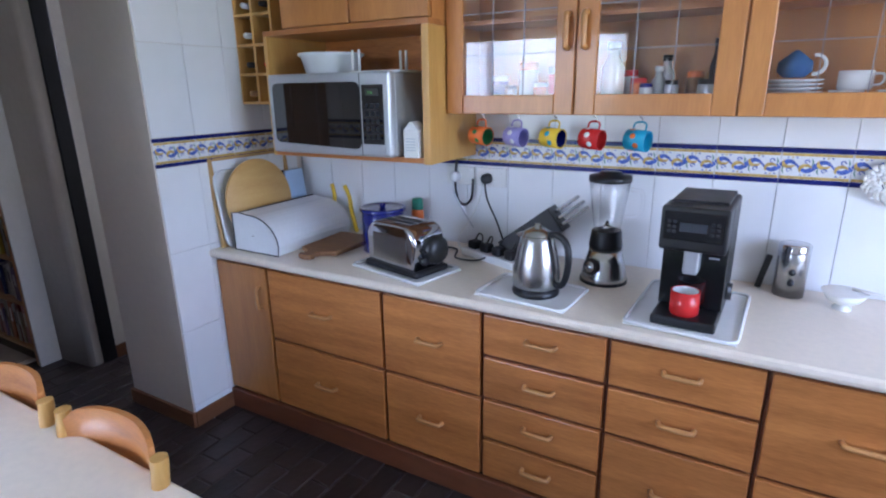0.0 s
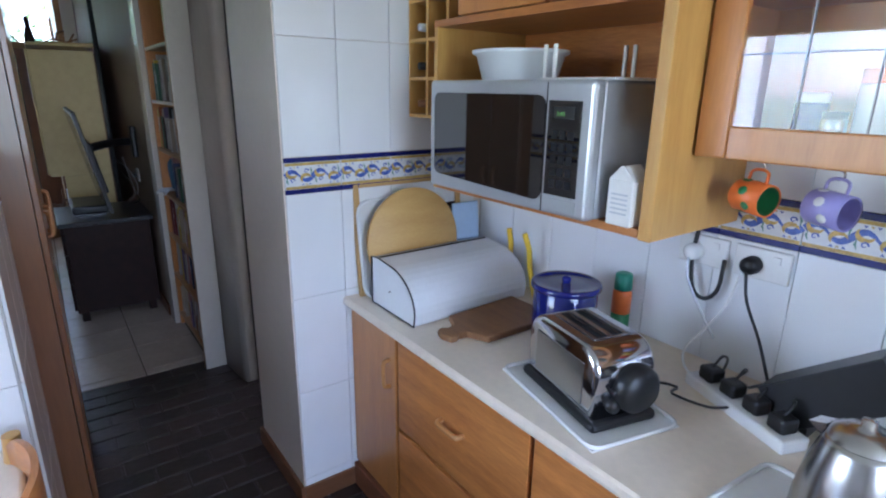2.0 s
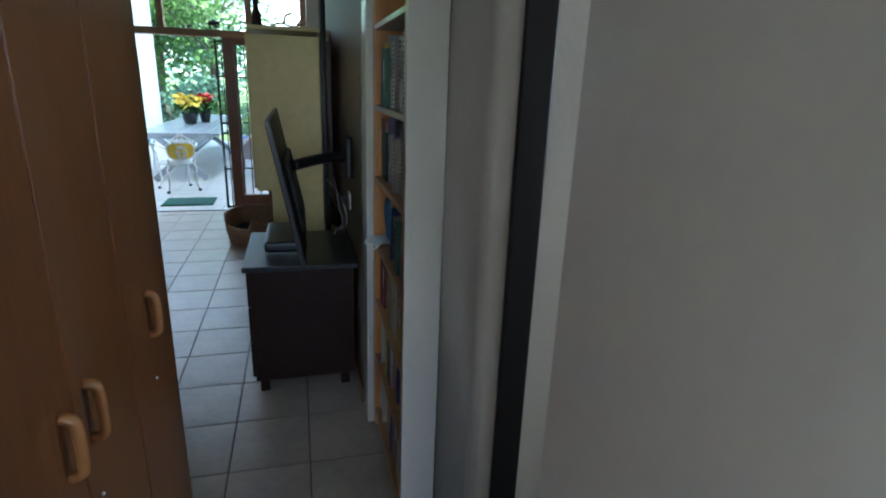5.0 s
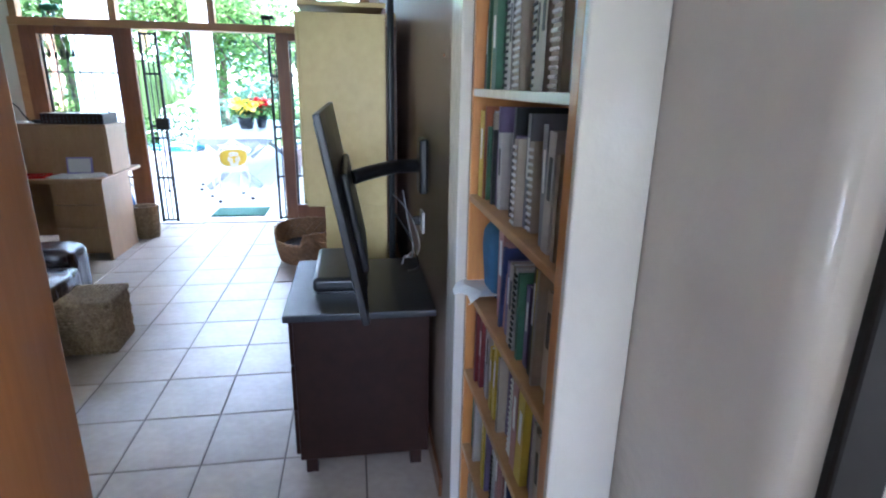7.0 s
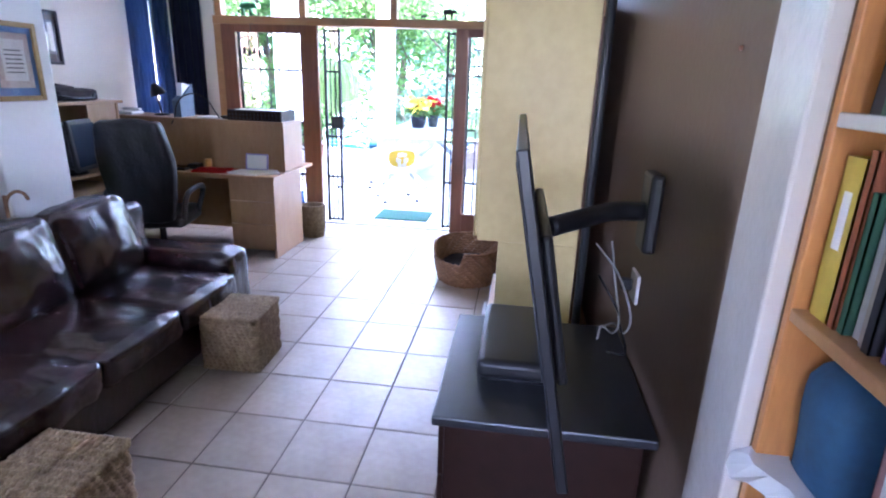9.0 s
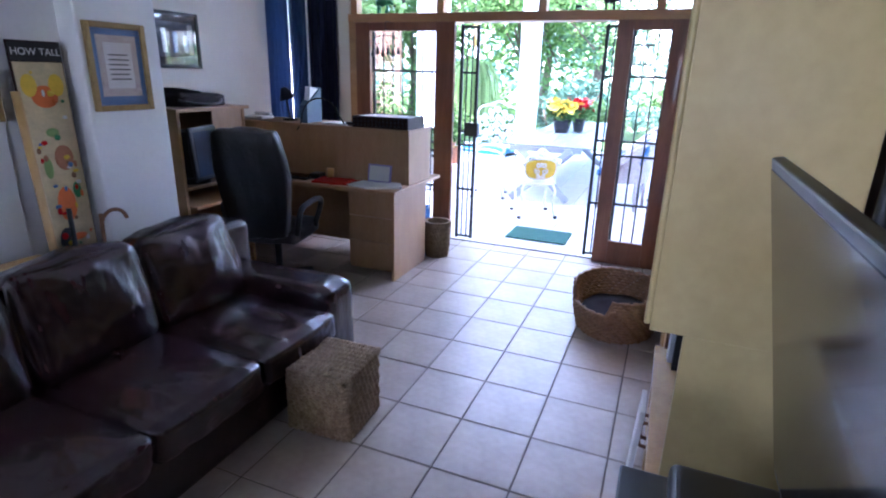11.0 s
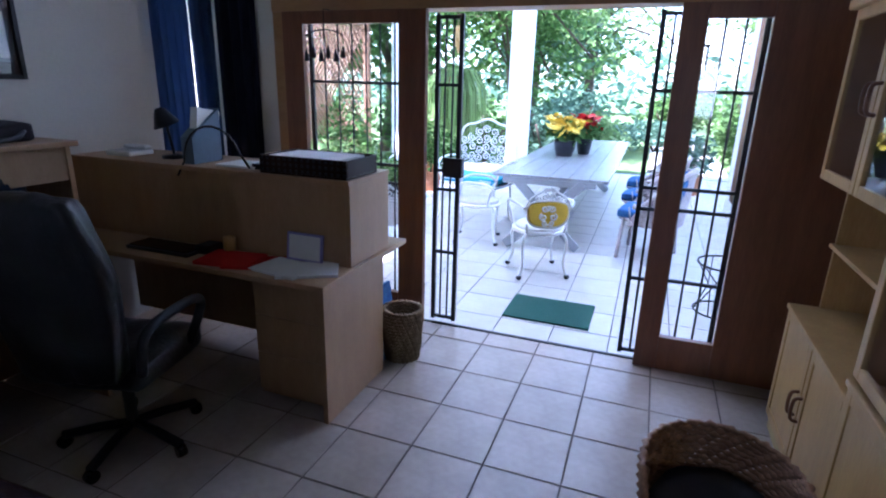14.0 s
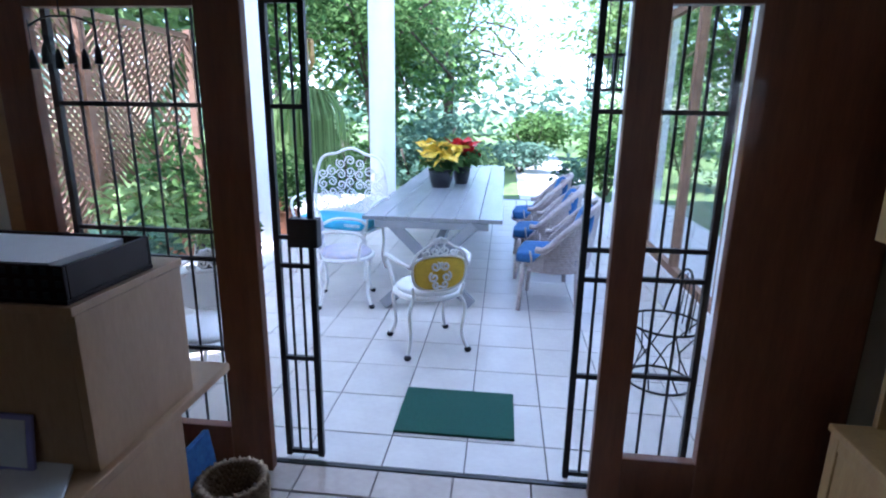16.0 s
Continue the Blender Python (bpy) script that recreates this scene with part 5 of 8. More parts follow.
part("body", lathe(bmesh.new(), [(0.028, 0), (0.03, 0.006), (0.018, 0.016), (0.05, 0.035), (0.068, 0.065), (0.064, 0.065), (0.045, 0.036), (0, 0.03)], 30, cap=False), M["white"], u)
part("cover", lathe(bmesh.new(), [(0.072, 0.066), (0.05, 0.072), (0.0, 0.076)], 12, cap=False), M["paper"], u)
part("spoon", tube(bmesh.new(), [(0.02, 0, 0.078), (0.07, -0.02, 0.077), (0.125, -0.04, 0.074)], 0.006, 8), M["paper"], u)
u = thing("lace_cover", (1.02, 2.462, 1.33), "ruffled white lace cloth hanging on the wall", "cloth")
bm = bmesh.new()
for k in range(150):
    a, rr = k * 2.4, 0.10 * math.sqrt((k + 0.5) / 150)
    b = bmesh.ops.create_icosphere(bm, subdivisions=1, radius=0.007 + 0.005 * ((k * 0.61) % 1), matrix=Matrix.Translation((rr * math.cos(a) * 1.1, -0.012 * ((k * 0.37) % 1), rr * math.sin(a) * 0.8)))
part("ruffle", bm, M["paper"], u, smooth=True)

# microwave, bowl, rack and carton
u = thing("microwave", (-1.105, 2.0, 1.384), "silver microwave oven with dark glass door", "microwave")
part("body", box(-0.34, 0.345, 0.03, 0.40, 0.0, 0.35, 0.008), M["silver"], u)
front = box(-0.345, 0.35, -0.012, 0.0295, 0.0, 0.352, 0.012, 3)
part("front_frame", front, M["silver"], u)
out = []
for cx, cz, a0 in ((0.165, 0.285, 0), (-0.285, 0.285, 90), (-0.285, 0.075, 180), (0.165, 0.06, 270)):
    out += [(cx + 0.028 * math.cos(radians(a0 + a)), cz + 0.028 * math.sin(radians(a0 + a))) for a in (0, 30, 60, 90)]
bm = bmesh.new()
prism(bm, out, -0.0165, -0.0125)
oven_glass = mat("oven_glass", (0.012, 0.011, 0.010), 0.035, var=0.1, scale=4, coat=1.0, spec=0.9)
part("window", bm, oven_glass, u, "dark reflecting door glass")
part("control_panel", box(0.205, 0.315, -0.0165, -0.0125, 0.055, 0.30, 0.001), oven_glass, u)
part("display", box(0.225, 0.295, -0.0185, -0.0166, 0.255, 0.285), M["black"], u)
key_mat = mat("keypad_grey", (0.018, 0.019, 0.022), 0.25)
for i in range(3):
    for j in range(5):
        part("key", box(0.222 + i * 0.027, 0.242 + i * 0.027, -0.0175, -0.0166, 0.075 + j * 0.032, 0.097 + j * 0.032), key_mat, u)
part("open_button", box(0.205, 0.315, -0.016, -0.0125, 0.015, 0.045, 0.001), M["silver"], u)
part("seam", box(0.193, 0.196, -0.0135, -0.012, 0.005, 0.345), M["black"], u)
fx = bpy.data.curves.new("clock", "FONT")
fx.body, fx.size, fx.extrude = "3:40", 0.016, 0.0003
tx = new("clock_digits", fx)
bpy.context.view_layer.update()
dg = bpy.context.evaluated_depsgraph_get()
me = bpy.data.meshes.new_from_object(tx.evaluated_get(dg))
bpy.data.objects.remove(tx)
em = bpy.data.materials.new("green_led")
em.use_nodes = True
em.node_tree.nodes["Principled BSDF"].inputs["Base Color"].default_value = (0.02, 0.2, 0.03, 1)
em.node_tree.nodes["Principled BSDF"].inputs["Emission Color"].default_value = (0.5, 0.9, 0.2, 1)
em.node_tree.nodes["Principled BSDF"].inputs["Emission Strength"].default_value = 0.03
me.materials.append(em)
d = new("digits", me)
d.parent = u
d.matrix_basis = pose(0.236, -0.0188, 0.262, 90, 0, 0)
u = thing("mixing_bowl", (-1.20, 2.16, 1.734), "milky plastic mixing bowl on the microwave", "bowl")
part("body", lathe(bmesh.new(), [(0.112, 0), (0.118, 0.004), (0.138, 0.075), (0.152, 0.082), (0.152, 0.092), (0.138, 0.090), (0.132, 0.078), (0.110, 0.008), (0, 0.006)], 36, cap=False), M["plastic"], u)
u = thing("plate_rack", (-0.88, 2.17, 1.734), "white wire rack on the microwave", "rack")
part("base", box(-0.13, 0.13, -0.12, 0.12, 0.0, 0.008, 0.002), M["white"], u)
for x in (-0.115, -0.08, 0.02, 0.05):
    part("prong", tube(bmesh.new(), [(x, -0.11 if x < 0 else 0.06, 0.006), (x, -0.11 if x < 0 else 0.06, 0.095)], 0.006, 8), M["white"], u)
u = thing("carton", (-0.695, 2.075, 1.382), "small white paper carton with a gabled top", "carton")
part("body", box(-0.036, 0.036, -0.036, 0.036, 0, 0.115, 0.003), M["paper"], u)
bm = bmesh.new()
prism(bm, [(-0.036, 0.115), (0.036, 0.115), (0.004, 0.15), (-0.004, 0.15)], -0.035, 0.035)
part("gable", bm, M["paper"], u)
for k in range(5):
    part("print_bar", box(-0.024, 0.024, -0.0375, -0.0362, 0.03 + k * 0.012, 0.034 + k * 0.012), M["silver"], u)
u = thing("paper_bag", (-0.67, 2.30, 1.382), "crumpled brown and white paper bag beside the microwave", "bag")
part("body", cushion(-0.03, 0.03, -0.06, 0.06, 0, 0.24, 0.012, 3, 6), M["paper"], u)

# bottles in the wine rack
for (i, k, c) in ((0, 2, "white"), (0, 1, "black"), (1, 1, "red"), (0, 0, "board2"), (1, 3, "black"), (0, 3, "white")):
    bm = lathe(bmesh.new(), [(0.0, 0), (0.036, 0.002), (0.038, 0.02), (0.038, 0.20), (0.016, 0.25), (0.014, 0.31), (0.0, 0.312)], 20, cap=False)
    turn(bm, pose(-1.64 - 0.058 + i * 0.125, 2.12 + 0.30, 1.60 + 0.013 + 0.04 + k * 0.138, 90, 0, 0))
    solid("bottle", bm, M[c], {"white": "bottle with a white capped neck in the rack", "black": "dark wine bottle lying in the rack", "red": "wine bottle with red foil in the rack", "board2": "brown bottle lying in the rack"}[c], "bottle", "bottles in the wine rack", True)


# contents of the wall cabinets
def jar(x, y, z, r, h, body, lid, label, neck=False):
    u = thing("jar", (x, y, z), label, "jar", "jars in the wall cabinets")
    if neck:
        part("body", lathe(bmesh.new(), [(r, 0), (r, h * 0.62), (r * 0.5, h * 0.78), (r * 0.5, h * 0.9)], 22), M[body], u)
        part("lid", lathe(bmesh.new(), [(r * 0.58, h * 0.88), (r * 0.58, h), (0, h)], 22, cap=False), M[lid], u)
    else:
        part("body", lathe(bmesh.new(), [(r, 0), (r, h * 0.8), (r * 0.93, h * 0.84)], 22), M[body], u)
        part("lid", lathe(bmesh.new(), [(r * 0.97, h * 0.83), (r * 0.97, h), (0, h)], 22, cap=False), M[lid], u)


S = 1.582
for a in ((-0.17, 2.34, 0.035, 0.16, "red", "white", "red and white striped tin in the glazed cabinet", False),
          (-0.09, 2.33, 0.03, 0.12, "steel", "black", "glass jar with dark lid in the glazed cabinet", False),
          (-0.30, 2.36, 0.04, 0.18, "plastic", "orange", "pale tin with orange lid in the glazed cabinet", False),
          (-0.42, 2.34, 0.035, 0.13, "blue", "white", "blue labelled jar in the glazed cabinet", False),
          (0.06, 2.31, 0.042, 0.24, "silver", "white", "tall cut glass bottle with pale stopper", True),
          (0.155, 2.32, 0.03, 0.11, "orange", "red", "spice jar with red lid in the glazed cabinet", False),
          (0.225, 2.33, 0.028, 0.15, "silver", "white", "glass bottle with white cap in the glazed cabinet", True),
          (0.245, 2.37, 0.03, 0.19, "plastic", "black", "dark capped glass bottle in the glazed cabinet", True),
          (0.31, 2.29, 0.035, 0.05, "red", "yellow", "low red and yellow tin in the glazed cabinet", False),
          (0.40, 2.33, 0.042, 0.10, "silver", "black", "round glass storage jar in the glazed cabinet", False),
          (0.115, 2.37, 0.028, 0.14, "plastic", "red", "pale spice jar with red lid in the glazed cabinet", False),
          (0.19, 2.28, 0.024, 0.09, "white", "blue", "small white jar with blue lid in the glazed cabinet", False),
          (0.275, 2.30, 0.024, 0.10, "silver", "black", "small spice jar with black lid in the glazed cabinet", False),
          (0.345, 2.37, 0.03, 0.13, "board2", "orange", "brown jar with orange lid in the glazed cabinet", False),
          (0.37, 2.26, 0.035, 0.045, "yellow", "red", "low yellow tin in the glazed cabinet", False),
          (-0.235, 2.33, 0.028, 0.10, "orange", "white", "orange spice tin in the glazed cabinet", False),
          (-0.36, 2.31, 0.026, 0.09, "steel", "black", "small glass jar with black lid in the glazed cabinet", False),
          (0.41, 2.36, 0.02, 0.24, "dark_wood", "dark_wood", "slim dark bottle in the glazed cabinet", True)):
    jar(a[0], a[1], S, *a[2:])
for k in range(7):
    u = solid("plate", turn(lathe(bmesh.new(), [(0.05, 0), (0.085, 0.006), (0.095, 0.010), (0.094, 0.012), (0.05, 0.003), (0, 0.003)], 30, cap=False), pose(0.645, 2.34, S + 0.004 + k * 0.013)), M["white"], "white plate in a stack of plates", "plate", "stack of plates", True)
u = thing("teapot", (0.65, 2.33, S + 0.10), "blue and white ceramic teapot on the plates", "teapot")
part("body", lathe(bmesh.new(), [(0.03, 0), (0.052, 0.02), (0.05, 0.05), (0.02, 0.075), (0.008, 0.085), (0, 0.088)], 24, cap=False), M["blue_fabric"], u)
part("handle", tube(bmesh.new(), arc((0.055, 0, 0.04), 0.03, 100, -100, 10), 0.006, 8), M["white"], u)
for x, z in ((0.80, S), (0.93, S), (0.82, S + 0.06)):
    mug((x, 2.32, z), "white", "white", "white ceramic cup in the glazed cabinet", "cup", 0.048, 0.058, rz=-30)

# skirting at the pillar and corridor
bm = box(-2.29, -1.752, 1.552, 1.57, 0, 0.085, 0.004)
bx(bm, -1.765, -1.748, 1.57, 1.815, 0, 0.085, 0.004)
setting("skirting_pillar", bm, M["skirting"], "brown wooden skirting board", "skirting")
setting("skirting_corridor_2", box(-2.904, -2.888, 1.822, 4.19, 0, 0.085, 0.004), M["skirting"], "brown wooden skirting board", "skirting")

# ---- bookcase in its niche ----
u = thing("bookcase", (-3.665, 1.53, 0), "built-in wooden bookcase crowded with books", "bookcase")
part("side_panel", box(0.414, 0.448, -0.018, 0.285, 0, 2.31, 0.003), M["oak_v"], u)
part("side_panel", box(-0.385, -0.365, 0, 0.285, 0, 2.31, 0.003), M["oak_v"], u)
part("back_panel", box(-0.365, 0.414, 0.27, 0.285, 0, 2.31), M["oak"], u)
SHELVES = (0.10, 0.41, 0.705, 1.00, 1.305, 1.615, 1.94)
for z in SHELVES:
    part("shelf", box(-0.365, 0.414, 0.0, 0.27, z - 0.022, z, 0.003), M["frame_wood"] if z < 1.5 else M["gloss"], u)
setting("trim_bookcase", box(-4.22, -4.05, 1.495, 1.53, 0, 2.32, 0.006), M["gloss"], "white gloss painted upright beside the bookcase", "trim")
setting("trim_jamb", box(-3.216, -3.196, 1.51, 1.634, 0, 2.6, 0.004), M["gloss"], "white gloss painted door jamb", "trim")
COVERS = [mat("book_" + n, c, 0.45, var=0.12, scale=12) for n, c in (
    ("navy", (0.02, 0.03, 0.10)), ("cream", (0.40, 0.33, 0.25)), ("black", (0.02, 0.02, 0.022)), ("maroon", (0.16, 0.02, 0.025)), ("white", (0.44, 0.41, 0.38)),
    ("rust", (0.33, 0.10, 0.04)), ("grey", (0.22, 0.23, 0.25)), ("green", (0.05, 0.14, 0.08)), ("lilac", (0.17, 0.12, 0.22)), ("pink", (0.40, 0.19, 0.17)), ("mustard", (0.55, 0.40, 0.05)))]
CNAMES = ("navy", "cream", "black", "maroon", "white", "rust", "grey", "green", "lilac", "pink", "mustard")
rng = random.Random(7)


def book(x, z, th, h, d, ci, tilt=0.0):
    u = thing("book", (x, 1.545 + rng.uniform(0, 0.03), z), CNAMES[ci] + " book standing upright on the bookcase shelf", "book", "books in the bookcase")
    u.rotation_euler = (0, radians(tilt), 0)
    bm = box(0, 0.0022, 0, d, 0, h)
    bx(bm, th - 0.0022, th, 0, d, 0, h)
    bx(bm, 0, th, 0, 0.003, 0, h)
    part("cover", bm, COVERS[ci], u)
    part("pages", box(0.0023, th - 0.0023, 0.0031, d - 0.006, 0.004, h - 0.004), M["paper"], u)
    if th > 0.015 and ci in (1, 4) and rng.random() < 0.45:
        for k in range(int(h / 0.016)):
            part("spiral_ring", box(0.001, th - 0.001, -0.005, 0.0, 0.006 + k * 0.016, 0.013 + k * 0.016, 0.0015, 1), M["paper"] if ci == 1 else M["iron"], u)
    elif th > 0.02:
        c2 = M["paper"] if ci not in (1, 4) else COVERS[2]
        part("spine_title", box(th * 0.3, th * 0.7, -0.0008, 0.0005, h * 0.45, h * 0.8), c2, u)


for zi, z in enumerate(SHELVES[:-1]):
    x = -4.02 if zi != 3 else -3.86
    while x < -3.33:
        th = rng.choice((rng.uniform(0.010, 0.02), rng.uniform(0.02, 0.05)))
        h = rng.uniform(0.195, 0.282)
        if rng.random() < 0.06:
            x += rng.uniform(0.03, 0.07)
            continue
        book(x, z, th, h, rng.uniform(0.14, 0.2), rng.choice((0, 1, 1, 4, 4, 1, 2, 3, 5, 6, 7, 8, 9, 9, 10, 4, 1)), rng.choice((0, 0, 0, 2, 5, -3)))
        x += th + 0.0025 + (0.012 if rng.random() < 0.15 else 0)
bm = cushion(-0.07, 0.07, -0.05, 0.06, 0, 0.22, 0.012, 4, 8)
turn(bm, pose(-3.96, 1.63, 1.00))
solid("fabric_bag", bm, mat("teal_denim", (0.03, 0.09, 0.16), 0.85, var=0.2, scale=20), "blue fabric bag slumped on the bookcase shelf", "bag", "", True)
bm = bmesh.new()
g = [[bm.verts.new((-4.05 + 0.16 * i / 6, 1.50 + 0.10 * j / 3 - 0.02 * math.sin(i), 1.004 + (0.012 - 0.10 * max(0, (1 - j) / 3) * (0.4 + 0.6 * math.sin(i * 0.9) ** 2)))) for j in range(4)] for i in range(7)]
for i in range(6):
    for j in range(3):
        bm.faces.new((g[i][j], g[i + 1][j], g[i + 1][j + 1], g[i][j + 1]))
bmesh.ops.recalc_face_normals(bm, faces=bm.faces[:])
bmesh.ops.translate(bm, verts=bm.verts, vec=(0, 0, 0.006))
bmesh.ops.solidify(bm, geom=bm.faces[:], thickness=-0.002)
solid("loose_paper", bm, M["paper"], "loose sheet of paper hanging over the shelf edge", "paper")

# ---- television corner ----
u = thing("set_top_box", (-4.87, 1.10, 0.765), "black set-top box on the television stand", "set-top box")
part("body", box(-0.19, 0.27, -0.105, 0.125, 0.012, 0.075, 0.02, 4), M["black"], u)
part("base", box(-0.17, 0.25, -0.09, 0.11, 0, 0.014), M["black_gloss"], u)
for k, pts in enumerate(([(-4.66, 1.40, 1.15), (-4.62, 1.42, 1.02), (-4.58, 1.44, 0.90), (-4.66, 1.44, 0.82), (-4.76, 1.42, 0.80), (-4.70, 1.40, 0.775)],
                         [(-4.72, 1.36, 1.12), (-4.60, 1.42, 1.06), (-4.52, 1.46, 0.95), (-4.58, 1.46, 0.86), (-4.70, 1.45, 0.84), (-4.8, 1.43, 0.775)],
                         [(-4.60, 1.36, 1.05), (-4.55, 1.42, 0.96), (-4.62, 1.45, 0.88), (-4.52, 1.46, 0.82), (-4.60, 1.42, 0.775)])):
    solid("tv_cable", tube(bmesh.new(), [(a - 0.26, b, c) for a, b, c in pts], 0.0038, 8), M["grey_cable"] if k < 2 else M["black"], "tangled cable behind the television" if k >= 2 else "white cable hanging behind the television", "cable", "cables behind the television")
u = thing("wall_socket", (-4.92, 1.498, 1.0), "white wall socket behind the television", "socket")
part("plate", box(-0.05, 0.05, -0.012, 0, -0.05, 0.05, 0.004), M["white"], u)
part("plug", box(-0.03, 0.0, -0.05, -0.012, -0.02, 0.02, 0.006), M["black"], u)
solid("black_pole", tube(bmesh.new(), [(-5.46, 1.385, 0.0), (-5.46, 1.385, 2.99)], 0.018, 12), M["iron"], "black metal pole standing against the wall", "pole")
u = thing("wall_hook", (-4.36, 1.498, 1.72), "small brass wall hook", "hook")
part("plate", box(-0.003, 0.003, -0.008, 0, -0.005, 0.005, 0.001), M["skirting"], u)
setting("skirting_tv_wall", box(-5.45, -4.24, 1.484, 1.498, 0, 0.09, 0.003), M["skirting"], "brown wooden skirting board", "skirting")


# ---- woven things ----
def rope_loop(bm, path, r, twist=26, n=6):
    """A twisted rope along a closed path."""
    k = len(path)
    rings = []
    for i, p in enumerate(path):
        p = Vector(p)
        d = (Vector(path[(i + 1) % k]) - Vector(path[i - 1])).normalized()
        s = d.cross((0, 0, 1))
        s = s.normalized() if s.length > 0.01 else Vector((1, 0, 0))
        w = s.cross(d)
        rr = r * (1 + 0.32 * math.sin(i * 1.9 + p.z * 90))
        rings.append([bm.verts.new(p + rr * (math.cos(2 * math.pi * j / n) * s + math.sin(2 * math.pi * j / n) * w)) for j in range(n)])
    for a, b in zip(rings, rings[1:] + rings[:1]):
        for j in range(n):
            f = bm.faces.new((a[j], a[(j + 1) % n], b[(j + 1) % n], b[j]))
            f.smooth = True


def square_path(w, z, step=0.012, c=0.02):
    pts = []
    m = int(2 * w / step)
    for (ux, uy), (vx, vy) in (((1, 0), (0, -1)), ((0, 1), (1, 0)), ((-1, 0), (0, 1)), ((0, -1), (-1, 0))):
        for i in range(m):
            a = -w + c + (2 * w - 2 * c) * i / m
            pts.append((ux * a + vx * w, uy * a + vy * w, z))
    return pts


def ottoman(x, y, rz, label):
    u = thing("ottoman", (x, y, 0), label, "ottoman", "woven seagrass cubes", rz)
    part("core", box(-0.175, 0.175, -0.175, 0.175, 0.0, 0.285), M["seagrass"], u)
    for s in range(15):
        bm = bmesh.new()
        rope_loop(bm, square_path(0.18, 0.012 + s * 0.0195), 0.0125)
        part("rope", bm, M["seagrass"], u)
    for s in range(15):
        bm = bmesh.new()
        yy = -0.172 + s * 0.0246
        pts = [(-0.18 + 0.36 * i / 30, yy, 0.288) for i in range(31)]
        pts += [(p[0], yy, 0.28) for p in reversed(pts)]
        rope_loop(bm, pts, 0.0125)
        part("rope", bm, M["seagrass"], u)
    u.scale = (0.93, 0.93, 1.12)
    return u


ottoman(-5.885, -0.480, 2, "woven seagrass cube ottoman at the sofa's front")
ottoman(-4.50, -0.44, 0, "woven seagrass cube ottoman near the sofa's other end")


def woven_basket(at, r0, r1, h, rows, label, name, category, dip=None, cushioned=False, squash=1.0, shade="wicker"):
    u = thing(name, at, label, category)
    n = 84
    for s in range(rows):
        f = s / (rows - 1)
        r = r0 + (r1 - r0) * math.sin(f * math.pi / 2)
        z = 0.012 + f * (h - 0.012)
        bm = bmesh.new()
        pts = []
        for i in range(n):
            a = 2 * math.pi * i / n
            rr = r + 0.007 * math.cos(math.pi * i + s * math.pi) * (1 if shade else 0)
            zz = z
            if dip:
                c = math.cos(a - radians(dip))
                if c > 0.80:
                    zz = z * (1 - 0.34 * min(1, (c - 0.80) / 0.07))
            pts.append((rr * math.cos(a), rr * squash * math.sin(a), zz))
        rope_loop(bm, pts, 0.5 * h / rows * 1.25)
        part("cane" if s < rows - 1 else "rim", bm, M[shade], u)
    part("bottom", turn(lathe(bmesh.new(), [(r0, 0.0), (r0, 0.012)], 40), Matrix.Diagonal((1, squash, 1, 1))), M[shade], u)
    if cushioned:
        bm = lathe(bmesh.new(), [(r0 * 0.96, 0.02), (r0 * 1.03, 0.07), (r0 * 0.94, 0.13), (r0 * 0.6, 0.115), (0, 0.095)], 40, cap=False)
        for v in bm.verts:
            v.co.y *= squash
            v.co.z += 0.012 * noise.noise(v.co * 9)
        part("cushion", bm, M["cushion"], u, "dark cushion inside")
    return u


woven_basket((-7.60, 0.715, 0), 0.295, 0.345, 0.30, 14, "round brown wicker dog basket with low entrance and dark cushion", "dog_basket", "basket", dip=-38, cushioned=True, squash=0.84)
woven_basket((-8.475, -1.03, 0), 0.095, 0.115, 0.33, 16, "tall woven waste paper basket beside the desk", "waste_basket", "basket", shade="seagrass")

# ---- desk area ----
u = thing("office_chair", (-7.20, -1.86, 0), "black leather high-back office chair on castors", "office chair", rz=-76)
for k in range(5):
    a = radians(72 * k + 20)
    leg = part("leg", tube(bmesh.new(), [(0, 0, 0.10), (0.15 * math.cos(a), 0.15 * math.sin(a), 0.09), (0.30 * math.cos(a), 0.30 * math.sin(a), 0.065)], 0.022, 8), M["black"], u)
    part("castor", turn(lathe(bmesh.new(), [(0.028, -0.02), (0.03, 0), (0.028, 0.02)], 16), pose(0.30 * math.cos(a), 0.30 * math.sin(a), 0.03, 90, 0, 72 * k)), M["black_gloss"], leg)
part("gas_lift", tube(bmesh.new(), [(0, 0, 0.09), (0, 0, 0.44)], 0.026, 12), M["black"], u)
part("seat", cushion(-0.25, 0.25, -0.25, 0.25, 0.42, 0.53, 0.02, 31), M["leather_black"], u)
bm = cushion(-0.24, 0.24, -0.055, 0.055, 0, 0.78, 0.025, 32, 16)
for v in bm.verts:
    f = v.co.z / 0.78
    v.co.x *= 0.88 + 0.16 * math.sin(min(1.0, max(0.0, f)) * 2.6) - 0.16 * max(0.0, f - 0.75)
    v.co.y += 0.05 * (f - 0.45) ** 2
turn(bm, pose(0, 0.25, 0.50, -9, 0, 0))
part("backrest", bm, M["leather_black"], u)
for s in (-1, 1):
    part("armrest", tube(bmesh.new(), [(s * 0.26, 0.22, 0.50), (s * 0.30, 0.23, 0.68), (s * 0.31, 0.10, 0.72), (s * 0.31, -0.12, 0.71), (s * 0.29, -0.2, 0.64), (s * 0.26, -0.12, 0.48)], 0.022, 10), M["black"], u)

u = thing("computer_workstation", (-7.10, -2.30, 0), "tall beech computer workstation with recessed monitor shelf", "workstation")
